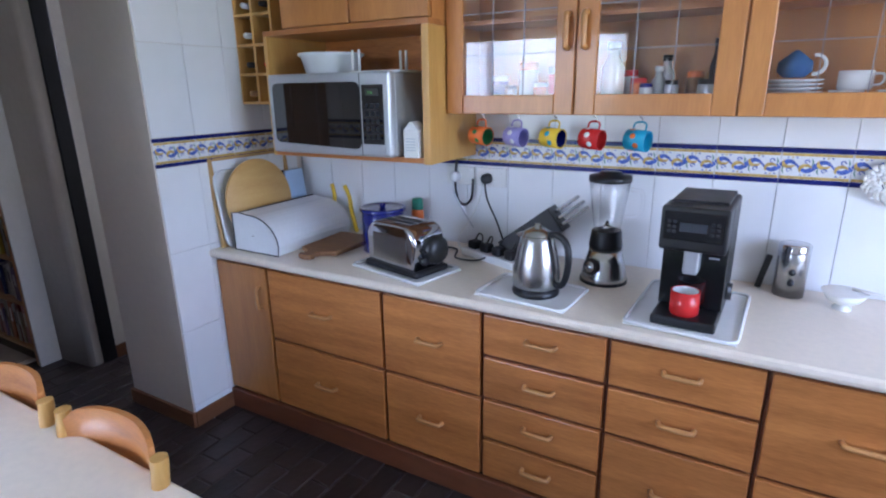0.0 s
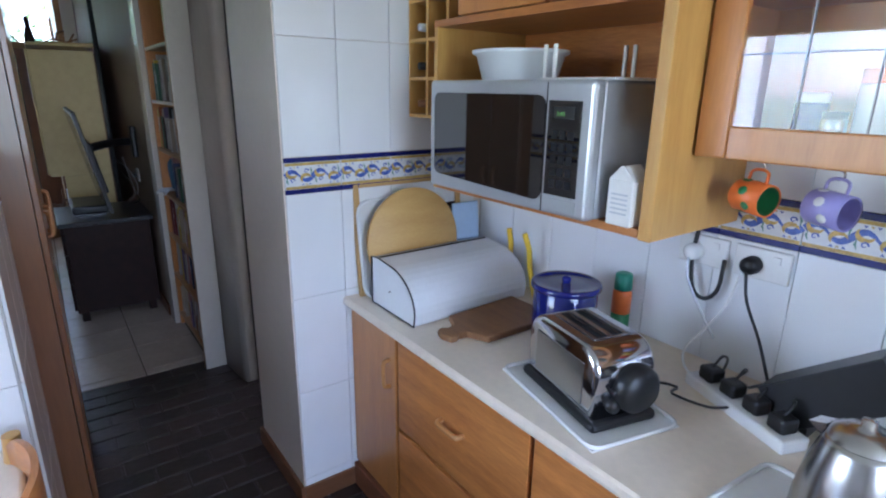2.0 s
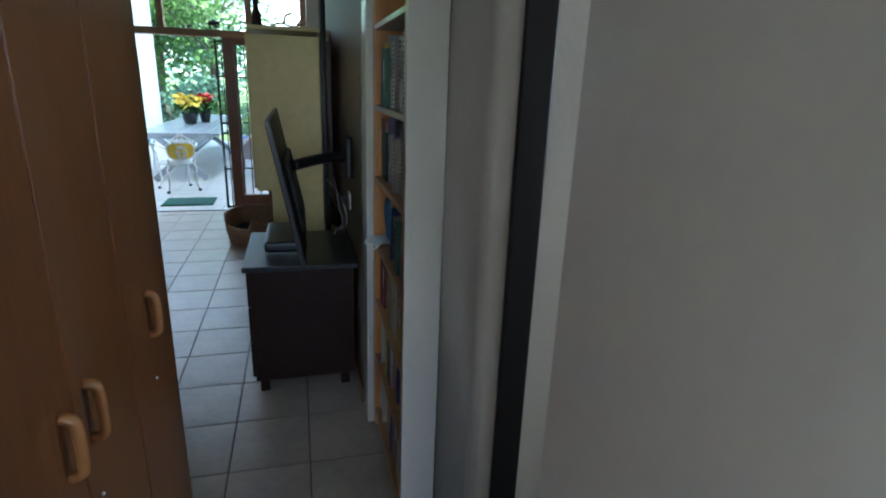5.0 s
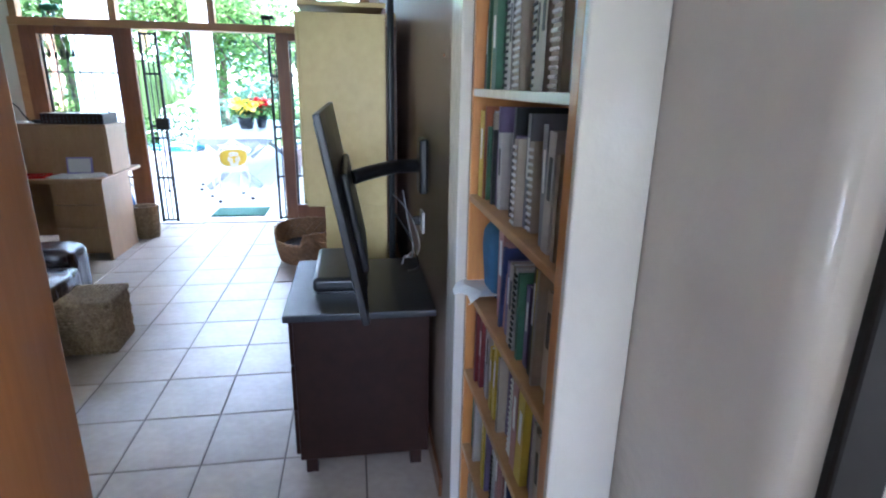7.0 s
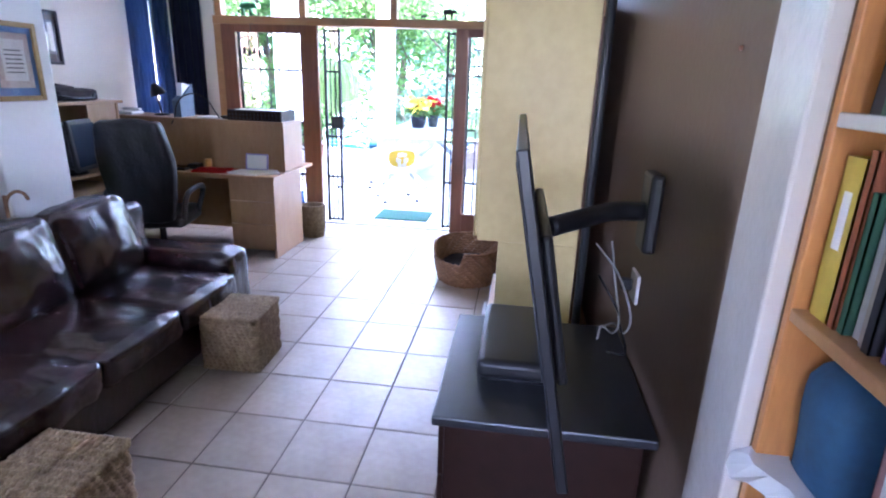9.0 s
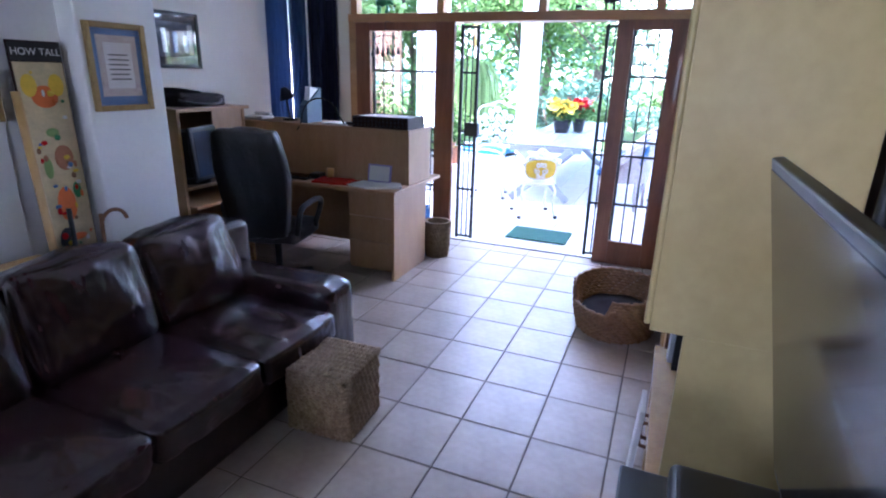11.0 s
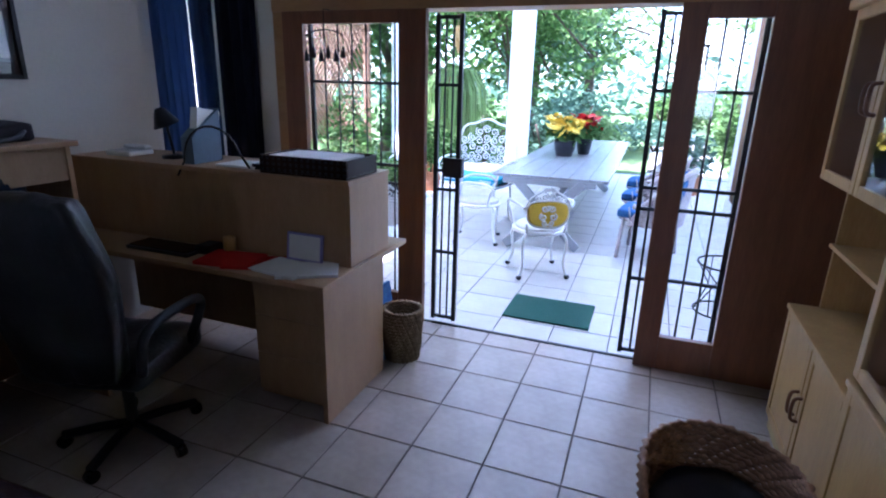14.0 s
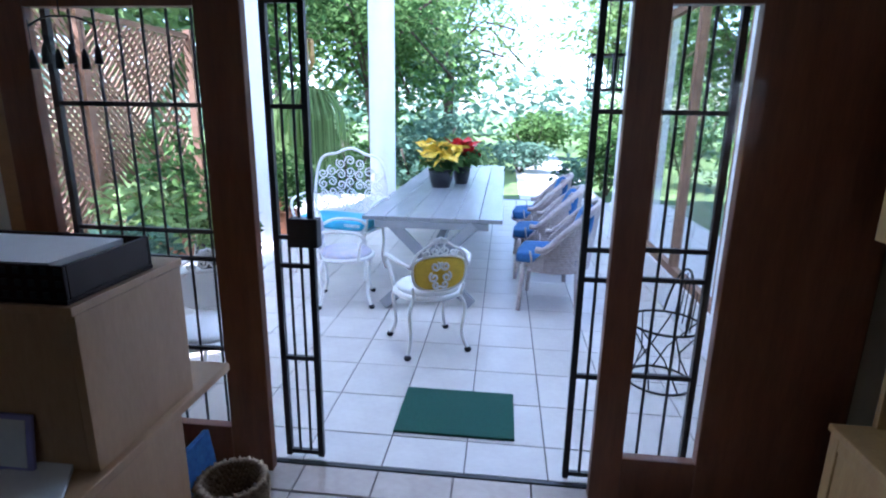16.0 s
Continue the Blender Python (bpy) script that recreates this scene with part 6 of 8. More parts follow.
part("side_panel", box(0.31, 0.335, -0.72, 0, 0, 1.36, 0.003), M["beech"], u)
part("side_panel", box(-0.335, -0.31, -0.72, 0, 0, 1.36, 0.003), M["beech"], u)
part("top", box(-0.36, 0.36, -0.74, 0.03, 1.36, 1.385, 0.004), M["beech"], u)
part("back_panel", box(-0.31, 0.31, -0.72, -0.70, 0, 1.36), M["beech"], u)
part("shelf", box(-0.31, 0.31, -0.70, 0.0, 0.80, 0.825, 0.003), M["beech"], u)
part("keyboard_shelf", box(-0.30, 0.30, -0.5, 0.06, 0.66, 0.685, 0.003), M["beech"], u)
part("header_panel", box(-0.31, 0.0, -0.03, -0.01, 1.2, 1.36), M["beech"], u)
u = thing("monitor", (-7.02, -2.28, 0.826), "bulky black computer monitor facing the chair", "monitor", rz=12)
part("body", turn(box(-0.19, 0.19, -0.35, -0.012, 0.06, 0.40, 0.03, 3), pose(0, 0, 0, 4, 0, 0)), M["black"], u)
part("bezel", turn(box(-0.215, 0.215, -0.012, 0.02, 0.04, 0.43, 0.012, 3), pose(0, 0, 0, 4, 0, 0)), M["black"], u)
part("screen", turn(box(-0.18, 0.18, 0.0205, 0.023, 0.075, 0.395, 0.001), pose(0, 0, 0, 4, 0, 0)), mat("crt_glass", (0.03, 0.045, 0.07), 0.12, var=0.1), u, "blue-grey glass screen")
part("stand", lathe(bmesh.new(), [(0.13, 0), (0.12, 0.015), (0.06, 0.05)], 24, (0, -0.17, 0)), M["black"], u)
u = thing("laptop_bag", (-7.10, -2.55, 1.386), "black laptop bag lying on the workstation", "bag", rz=6)
part("body", cushion(-0.24, 0.22, -0.17, 0.17, 0, 0.085, 0.012, 41), M["cushion"], u)
part("flap", cushion(0.0, 0.24, -0.15, 0.16, 0.06, 0.115, 0.01, 42, 8), M["cushion"], u)
part("strap", tube(bmesh.new(), [(-0.2, 0.16, 0.05), (-0.1, 0.21, 0.02), (0.1, 0.2, 0.02), (0.24, 0.14, 0.05)], 0.011, 8), M["black"], u)
# on the hutch
HZ = 1.219
u = thing("document_tray", (-8.10, -1.34, HZ), "dark woven letter tray holding white paper", "letter tray")
part("base", box(-0.15, 0.17, -0.26, 0.26, 0, 0.01), M["dark_wood"], u)
for a in ((-0.15, -0.138, -0.26, 0.26), (0.158, 0.17, -0.26, 0.26), (-0.138, 0.158, -0.26, -0.248), (-0.138, 0.158, 0.248, 0.26)):
    part("side", box(*a, 0.01, 0.095, 0.003), M["dark_wood"], u)
bm = bmesh.new()
for k in range(15):
    for z in (0.02, 0.05, 0.08):
        bx(bm, 0.168, 0.174, -0.25 + k * 0.035, -0.235 + k * 0.035, z - 0.006, z + 0.010)
tagged(part("weave", bm, M["iron"], u), kind="stuff")
part("paper", box(-0.12, 0.14, -0.22, 0.2, 0.011, 0.092), M["paper"], u)
u = thing("desk_lamp", (-8.12, -2.38, HZ), "black hooded desk lamp", "lamp")
part("base", lathe(bmesh.new(), [(0.07, 0), (0.068, 0.015), (0.02, 0.022)], 24), M["black"], u)
part("arm", tube(bmesh.new(), [(0, 0, 0.02), (0, -0.03, 0.16), (0.03, 0.0, 0.29)], 0.009, 8), M["black"], u)
part("shade", turn(lathe(bmesh.new(), [(0.02, 0.10), (0.035, 0.08), (0.075, 0.0), (0.07, 0.0), (0.03, 0.075)], 24, cap=False), pose(0.05, 0.02, 0.20, 10, 18, 0)), M["black"], u)
u = thing("file_holder", (-8.08, -2.12, HZ), "grey-blue upright magazine file with papers", "file holder")
bm = bmesh.new()
prism(bm, [(-0.11, 0), (0.11, 0), (0.11, 0.15), (-0.11, 0.30)], -0.04, 0.04)
part("body", bm, mat("slate_blue_card", (0.10, 0.15, 0.20), 0.6), u)
part("papers", turn(box(-0.09, 0.08, -0.03, 0.02, 0.05, 0.30), pose(0, 0, 0, 0, -10, 0)), M["paper"], u)
solid("gooseneck_wire", tube(bmesh.new(), [(-7.91, -2.15, HZ - 0.06)] + [Vector(p) for p in arc((-7.95, -1.93, HZ + 0.02), 0.2, 180, 20, 10, (0, 1, 0), (0, 0, 1))] + [Vector((-7.97, -1.70, HZ + 0.008))], 0.006, 8), M["black"], "thin black gooseneck microphone cable over the desk", "cable")
u = thing("telephone", (-8.10, -2.72, HZ), "pale plastic desk telephone", "telephone")
part("body", box(-0.09, 0.09, -0.1, 0.1, 0, 0.03, 0.01), M["white"], u)
part("handset", box(-0.085, -0.03, -0.09, 0.09, 0.031, 0.055, 0.01), M["white"], u)
for k, (x, y, sx, sy, h, m_, nm) in enumerate(((-8.09, -1.82, 0.1, 0.13, 0.012, "paper", "papers"), (-8.04, -1.66, 0.04, 0.05, 0.03, "black", "stapler"))):
    solid(nm if nm != "papers" else "papers", box(x - sx, x + sx, y - sy, y + sy, HZ, HZ + h, 0.003), M[m_], "stack of white papers on the desk hutch" if k == 0 else "small black stapler on the desk hutch", "paper" if k == 0 else "stapler")
# on the desktop
DZ = 0.766
for k, (x, y, rz, m_, lb) in enumerate(((-7.79, -1.55, 18, "red", "red paper folder lying on the desk"), (-7.78, -1.36, -8, "paper", "white sheets of paper on the desk"), (-7.80, -1.24, 30, "paper", "white sheets of paper on the desk"), (-7.77, -1.70, 8, "red", "red paper folder lying on the desk"))):
    solid("folder" if m_ == "red" else "paper_sheet", turn(box(-0.11, 0.11, -0.15, 0.15, 0, 0.006 + 0.004 * k), pose(x, y, DZ, 0, 0, rz)), M[m_], lb, "folder" if m_ == "red" else "paper", "papers on the desk")
u = thing("photo_card", (-7.90, -1.33, DZ), "pale framed card standing on the desk", "card")
part("frame", turn(box(-0.006, 0.006, -0.11, 0.11, 0, 0.15, 0.003), pose(0, 0, 0.008, 0, -8, 0)), M["lilac"], u)
part("print", turn(box(0.0065, 0.008, -0.095, 0.095, 0.012, 0.138), pose(0, 0, 0.008, 0, -8, 0)), M["paper"], u)
u = thing("keyboard", (-7.78, -2.15, DZ), "black computer keyboard on the desk", "keyboard")
part("body", box(-0.08, 0.08, -0.22, 0.22, 0, 0.02, 0.005), M["black"], u)
bm = bmesh.new()
for i in range(5):
    for j in range(15):
        bx(bm, -0.068 + i * 0.028, -0.046 + i * 0.028, -0.205 + j * 0.0275, -0.182 + j * 0.0275, 0.02, 0.027)
part("keys", bm, M["black_gloss"], u)
solid("desk_phone", box(-7.90, -7.78, -1.96, -1.86, DZ, DZ + 0.05, 0.012), M["black"], "black handset on the desk", "telephone")
solid("eraser_cup", lathe(bmesh.new(), [(0.03, 0), (0.033, 0.09), (0.03, 0.09), (0.028, 0.005)], 20, (-7.88, -1.80, DZ)), M["pine"], "small wooden pen cup on the desk", "cup")
u = thing("cardboard_folder", (-8.45, -1.16, 0), "blue and white cardboard folders leaning behind the desk end", "folder")
part("body", turn(box(-0.14, 0.14, -0.012, 0.012, 0, 0.46, 0.002), pose(0, 0.04, 0, 8, 0, 0)), M["blue_fabric"], u)


# ---- pictures and leaning things on the south side ----
def picture(x0, x1, y, z0, z1, frame_m, mount_m, label, style):
    u = thing("picture_frame", ((x0 + x1) / 2, y, z0), label, "picture")
    w, h, b = abs(x1 - x0) / 2, z1 - z0, 0.028
    part("frame_side", box(-w, -w + b, 0, 0.022, 0, h, 0.004), M[frame_m], u)
    part("frame_side", box(w - b, w, 0, 0.022, 0, h, 0.004), M[frame_m], u)
    part("frame_rail", box(-w + b, w - b, 0, 0.022, 0, b, 0.004), M[frame_m], u)
    part("frame_rail", box(-w + b, w - b, 0, 0.022, h - b, h, 0.004), M[frame_m], u)
    part("mount", box(-w + b, w - b, 0.002, 0.008, b, h - b), M[mount_m], u)
    if style == "text":
        part("print", box(-w * 0.66, w * 0.66, 0.008, 0.0095, h * 0.17, h * 0.86), mat("parchment_print", (0.50, 0.40, 0.36), 0.6, var=0.3, scale=40, color2=(0.62, 0.56, 0.52)), u)
        part("sheet", box(-w * 0.46, w * 0.46, 0.0095, 0.0105, h * 0.26, h * 0.78), M["paper"], u)
        for k in range(6):
            part("text_bar", box(-w * (0.34 - 0.05 * (k % 2)), w * 0.34, 0.0105, 0.0112, h * (0.36 + k * 0.055), h * (0.36 + k * 0.055) + 0.006), M["iron"], u)
    else:
        part("print", box(-w * 0.8, w * 0.8, 0.008, 0.0095, h * 0.2, h * 0.82), mat("grey_photo_print", (0.16, 0.17, 0.20), 0.5, var=0.4, scale=9, color2=(0.06, 0.065, 0.08)), u)
        for k in range(4):
            part("print_shape", box(-w * 0.6 + k * w * 0.36, -w * 0.6 + k * w * 0.36 + 0.045, 0.0095, 0.0105, h * 0.28, h * (0.6 + 0.05 * (k % 3))), M["mount_blue" if k % 2 else "silver"], u)
        part("print_shape", box(-w * 0.78, -w * 0.62, 0.0095, 0.0105, h * 0.25, h * 0.78), M["paper"], u)
    g = part("glass_pane", box(-w + b, w - b, 0.0135, 0.0155, b, h - b), M["glass"], u)
    g.visible_shadow = False
    return u


picture(-6.075, -5.75, -1.70, 1.447, 1.862, "gold", "mount_blue", "gilt framed certificate with blue mount", "text")
picture(-7.79, -7.17, -3.07, 1.652, 2.10, "iron", "black", "black framed dark photograph", "photo")
picture(-5.40, -5.18, -1.80, 1.42, 1.64, "gold", "paper", "small gilt framed landscape", "photo")
# height chart
u = thing("height_chart", (-5.575, -1.75, 0.0), "tall illustrated children's height chart board leaning on the wall", "height chart")
m = pose(0, 0, 0.62, 1.5, 0, 0)
part("board", turn(box(-0.115, 0.115, -0.012, 0, -0.62, 1.14, 0.002), m), M["dark_wood"], u)
part("sheet", turn(box(-0.108, 0.108, 0.0005, 0.002, 0.01, 1.05), m), mat("chart_cream", (0.62, 0.50, 0.28), 0.6, var=0.15, scale=14), u)
part("title_band", turn(box(-0.112, 0.112, 0.0005, 0.003, 1.055, 1.135), m), M["iron"], u)
fc = bpy.data.curves.new("title", "FONT")
fc.body, fc.size, fc.extrude, fc.align_x = "HOW TALL", 0.042, 0.0004, "CENTER"
tx = new("title_text", fc)
bpy.context.view_layer.update()
me = bpy.data.meshes.new_from_object(tx.evaluated_get(bpy.context.evaluated_depsgraph_get()))
bpy.data.objects.remove(tx)
me.materials.append(M["paper"])
d = new("title_text", me)
d.parent = u
d.matrix_basis = m @ pose(0, 0.0035, 1.08, 90, 0, 180)
for k, (x, z, a, b, c) in enumerate(((0.0, 0.90, 0.06, 0.05, "orange"), (-0.06, 0.95, 0.035, 0.05, "yellow"), (0.06, 0.95, 0.035, 0.05, "yellow"), (0.0, 0.74, 0.03, 0.02, "leaf_light"), (-0.03, 0.62, 0.045, 0.06, "terracotta"), (0.05, 0.58, 0.02, 0.05, "leaf_light"),
                                    (0.0, 0.40, 0.045, 0.085, "orange"), (-0.06, 0.46, 0.02, 0.04, "green"), (0.03, 0.22, 0.04, 0.07, "iron"), (-0.02, 0.235, 0.045, 0.018, "orange"), (-0.05, 0.1, 0.045, 0.05, "terracotta"), (0.05, 0.07, 0.03, 0.04, "mount_blue"))):
    bm = turn(lathe(bmesh.new(), [(1, 0), (0.9, 0.001), (0, 0.0012)], 14, cap=False), Matrix.Diagonal((a, b, 1, 1)))
    turn(bm, m @ pose(x, 0.0022 + 0.0003 * k, z, -90, 0, 0))
    part("printed_shape", bm, M[c], u)
crng = random.Random(23)
for k in range(46):
    a, b = crng.uniform(0.006, 0.016), crng.uniform(0.006, 0.018)
    bm = turn(lathe(bmesh.new(), [(1, 0), (0.9, 0.0008), (0, 0.001)], 9, cap=False), Matrix.Diagonal((a, b, 1, 1)))
    turn(bm, m @ pose(crng.uniform(-0.088, 0.088), 0.0060 + 0.00005 * k, crng.uniform(0.03, 1.02), -90, 0, 0))
    part("printed_mark", bm, M[crng.choice(("orange", "terracotta", "yellow", "green", "mount_blue", "board2", "red", "paper"))], u)
solid("bamboo_pole", tube(bmesh.new(), [(-5.36, -1.50, 0.0), (-5.38, -1.60, 0.8), (-5.40, -1.68, 1.55)], 0.018, 10), M["lime_wood"], "knobbly bamboo pole leaning on the wall", "pole")
solid("walking_stick", tube(bmesh.new(), [(-5.44, -1.56, 0.0), (-5.50, -1.64, 0.75), (-5.52, -1.67, 1.02)], 0.011, 8), M["iron"], "dark walking stick leaning on the wall", "stick")
solid("walking_stick", tube(bmesh.new(), [(-5.60, -1.60, 0.0), (-5.66, -1.66, 0.9)] + arc((-5.73, -1.66, 0.9), 0.07, 0, 170, 8), 0.010, 8), M["board2"], "wooden walking stick with a crook handle", "stick")
solid("shelf_board", box(-5.36, -4.2, -1.69, -1.63, 0.80, 0.84, 0.004), M["lime_wood"], "pale wooden rail behind the sofa", "rail")
solid("shelf_upright", box(-5.32, -5.28, -1.69, -1.63, 0, 0.80, 0.004), M["lime_wood"], "pale wooden upright behind the sofa", "post")
solid("shelf_upright", box(-4.28, -4.24, -1.69, -1.63, 0, 0.80, 0.004), M["lime_wood"], "pale wooden upright behind the sofa", "post")

# ---- blinds and dark curtain by the corner window ----
def drape(name, x0, y0, x1, y1, z0, z1, folds, deep, material, label, category):
    """A hanging cloth in soft folds between two points of the plan."""
    bm = bmesh.new()
    n = folds * 10
    d = Vector((x1 - x0, y1 - y0, 0))
    side = Vector((-d.y, d.x, 0)).normalized()
    cols = []
    for i in range(n + 1):
        col = []
        for j in range(7):
            k = j / 6
            off = deep * (math.sin(2 * math.pi * folds * i / n) + 0.35 * math.sin(2 * math.pi * folds * i / n * 0.5 + 2.1 * k)) * (0.6 + 0.4 * (1 - k))
            col.append(bm.verts.new(Vector((x0, y0, z0 + (z1 - z0) * k)) + d * i / n + side * off))
        cols.append(col)
    for a, b in zip(cols, cols[1:]):
        for j in range(6):
            bm.faces.new((a[j], b[j], b[j + 1], a[j + 1])).smooth = True
    bmesh.ops.solidify(bm, geom=bm.faces[:], thickness=0.004)
    return solid(name, bm, material, label, category)


drape("curtain", -8.62, -2.99, -8.93, -2.97, 0.9, 2.62, 5, 0.022, M["blind"], "blue fabric curtain gathered in the corner window", "curtain")
drape("curtain", -8.935, -2.96, -8.935, -2.74, 0.9, 2.62, 3, 0.02, M["blind"], "blue fabric curtain turning round the room corner", "curtain")
u = thing("curtain_rail", (-8.76, -3.0, 2.63), "white curtain rail over the corner window", "curtain rail")
part("rail", box(-0.2, 0.15, -0.025, 0.025, 0, 0.03, 0.004), M["white"], u)
drape("curtain", -8.945, -2.73, -8.945, -2.38, 0.1, 2.75, 4, 0.022, M["navy_fabric"], "dark navy curtain hanging in soft folds", "curtain")


# ---- small figures on the beam, things on and in the wall unit ----
def animal(x, y, z, s, label, material, rz=90):
    bm = bmesh.new()
    for c, r in (((0, 0, 0.62), (0.42, 0.22, 0.24)), ((0.45, 0, 0.66), (0.2, 0.15, 0.17)), ((0.62, 0, 0.55), (0.1, 0.08, 0.08)), ((-0.3, 0, 0.62), (0.2, 0.2, 0.22))):
        bmesh.ops.create_uvsphere(bm, u_segments=14, v_segments=8, radius=1.0, matrix=Matrix.LocRotScale(c, None, r))
    for lx in (-0.28, 0.26):
        for ly in (-0.1, 0.1):
            bmesh.ops.create_cone(bm, cap_ends=True, segments=8, radius1=0.075, radius2=0.085, depth=0.46, matrix=Matrix.Translation((lx, ly, 0.23)))
    turn(bm, pose(x, y, z, 0, 0, rz) @ Matrix.Scale(s, 4))
    return solid("animal_figure", bm, material, label, "figurine", "animal figures on the beam", True)


animal(-8.99, -1.87, 2.21, 0.16, "dark green rhino figurine on the wooden beam", M["green"])
animal(-8.99, 0.28, 2.21, 0.12, "small black elephant figurine on the wooden beam", M["iron"])
animal(-8.99, 0.02, 2.21, 0.05, "tiny dark animal figurine on the wooden beam", M["iron"])
bm = bmesh.new()
lathe(bm, [(0.035, 0), (0.04, 0.03), (0.03, 0.10), (0.018, 0.15), (0.022, 0.19), (0.016, 0.22), (0, 0.23)], 16, (-5.95, 0.95, 2.026))
solid("carved_figure", bm, M["dark_wood"], "carved dark wooden figurine on the wall unit", "figurine", "", True)
u = thing("driftwood_ornament", (-5.90, 1.15, 2.026), "twisted pale driftwood ornament on the wall unit", "ornament")
for k, pts in enumerate(([(0, -0.12, 0.008), (0, -0.04, 0.05), (0, 0.05, 0.03), (0, 0.14, 0.06)], [(0, -0.02, 0.04), (0.01, 0.0, 0.10), (0.0, 0.05, 0.12)], [(0, 0.08, 0.04), (0.0, 0.12, 0.10)])):
    part("branch", tube(bmesh.new(), pts, 0.008, 6), M["board2"], u)
u = thing("wind_chime", (-8.90, -1.80, 1.80), "dark hanging metal mobile with small bells", "wind chime")
part("hanger", tube(bmesh.new(), [(-0.07, 0, 0.335), (0, 0, 0.33), (0, 0, 0.20)], 0.003, 6), M["iron"], u)
part("crossbar", tube(bmesh.new(), [(-0.01, -0.15, 0.17), (0, -0.07, 0.20), (0, 0, 0.205), (0, 0.07, 0.20), (0.01, 0.15, 0.17)], 0.004, 6), M["iron"], u)
for k in range(6):
    y = -0.14 + k * 0.056
    c = part("chime", tube(bmesh.new(), [(0, y, 0.19), (0, y, 0.06)], 0.0015, 5), M["iron"], u)
    part("bell", lathe(bmesh.new(), [(0.004, 0.075), (0.012, 0.05), (0.017, 0.0), (0.013, 0.0)], 12, (0, y, 0.01 + 0.02 * (k % 2))), M["iron"], c)
for k, (x, z, w, h, ci) in enumerate(((-7.45, 1.726, 0.05, 0.06, 0), (-7.38, 1.726, 0.26, 0.03, 2), (-7.37, 1.757, 0.24, 0.035, 5), (-7.34, 1.793, 0.2, 0.03, 6))):
    solid("book", box(x, x + (w if k else 0.05), 1.08, 1.28, z, z + h, 0.002), COVERS[ci], CNAMES[ci] + " book lying on the wall unit", "book", "books on the wall unit")
for k, (x, z) in enumerate(((-7.35, 0.787), (-7.2, 0.787), (-6.85, 0.787), (-7.4, 1.07), (-6.8, 1.07), (-7.25, 1.40), (-6.75, 1.40), (-8.40, 1.342), (-8.22, 1.342), (-7.95, 1.342))):
    bm = lathe(bmesh.new(), [(0.03, 0), (0.034, 0.004), (0.008, 0.012), (0.007, 0.08), (0.035, 0.11), (0.038, 0.16), (0.036, 0.16), (0.03, 0.11), (0, 0.088)], 18, (x, 1.25, z), cap=False)
    g = solid("wine_glass", bm, M["tint"], "stemmed glass behind the cabinet door", "glass", "glasses in the wall unit", True)
for k, (x, y, h, m_) in enumerate(((-6.33, 1.06, 0.26, "silver"), (-6.26, 1.08, 0.24, "grey_card"), (-6.12, 1.12, 0.20, "grey_card"))):
    solid("magazine_file", turn(box(-0.03, 0.03, -0.04, 0.14, 0, h, 0.004), pose(x, y, 0.452, 0, 0, 4 - 5 * k)), M["silver"] if m_ == "silver" else M["iron"], "upright grey box file in the open bay of the wall unit", "box file", "box files in the wall unit")
solid("white_board", turn(box(-0.09, 0.09, -0.01, 0.01, 0, 0.40, 0.003), pose(-6.02, 0.925, 0.0, -3, 0, 0)), M["paper"], "white framed board leaning against the wall unit", "board")

# ---- patio ----
bm = box(-10.55, -9.2, 1.40, 1.58, 0, 3.32)
bx(bm, -14.3, -12.7, 1.40, 1.58, 0, 3.32)
bx(bm, -12.7, -10.55, 1.40, 1.58, 2.6, 3.32)
bx(bm, -12.7, -10.55, 1.40, 1.58, 0, 0.30)
setting("wall_patio_north", bm, M["wall_white"], "white painted patio side wall")
for x, y in ((-17.0, -2.35), (-13.2, -3.1), (-17.0, 2.2), (-17.0, -5.0)):
    u = thing("patio_column", (x, y, -0.1), "round white painted patio column", "column", "patio columns")
    top = 3.50 + 0.55 * (-9.2 - x - 0.25) / 8.1
    part("shaft", lathe(bmesh.new(), [(0.245, 0.0), (0.24, 0.3), (0.235, top)], 32), M["wall_white"], u)
    part("base", lathe(bmesh.new(), [(0.30, 0), (0.30, 0.12), (0.26, 0.16)], 32), M["wall_white"], u)
u = thing("bamboo_screen", (-13.4, 1.375, 0.3), "brown bamboo slat screen at the end of the patio wall", "screen")
for k in range(9):
    part("slat", tube(bmesh.new(), [(-0.16 + k * 0.04, 0, 0), (-0.16 + k * 0.04, 0, 2.6)], 0.017, 6), M["lattice"], u)
u = thing("patio_window", (-11.62, 1.42, 0.30), "large brown framed window in the patio side wall", "window")
for a in ((-1.06, -0.99), (-0.04, 0.04), (0.99, 1.06)):
    part("window_frame", box(a[0], a[1], 0, 0.07, 0, 2.3, 0.004), M["lattice"], u)
for a in ((0, 0.07), (2.23, 2.30)):
    part("window_frame", box(-0.99, 0.99, 0.002, 0.068, *a, 0.004), M["lattice"], u)
for a in ((-0.99, -0.04), (0.04, 0.99)):
    part("glass_pane", box(a[0], a[1], 0.03, 0.035, 0.07, 2.23), M["glass"], u).visible_shadow = False
solid("doormat", box(-9.82, -9.35, -0.60, 0.045, 0.0, 0.016, 0.004), M["mat_green"], "dark green rectangular doormat on the patio", "doormat")

# long table with crossed legs
u = thing("patio_table", (-13.4, -0.68, 0), "long weathered grey patio table with crossed legs", "table")
for k in range(6):
    y = -0.62 + k * 0.207
    part("plank", box(-2.65, 1.98, y + 0.002, y + 0.205, 0.725, 0.76, 0.004), M["table_grey"], u)
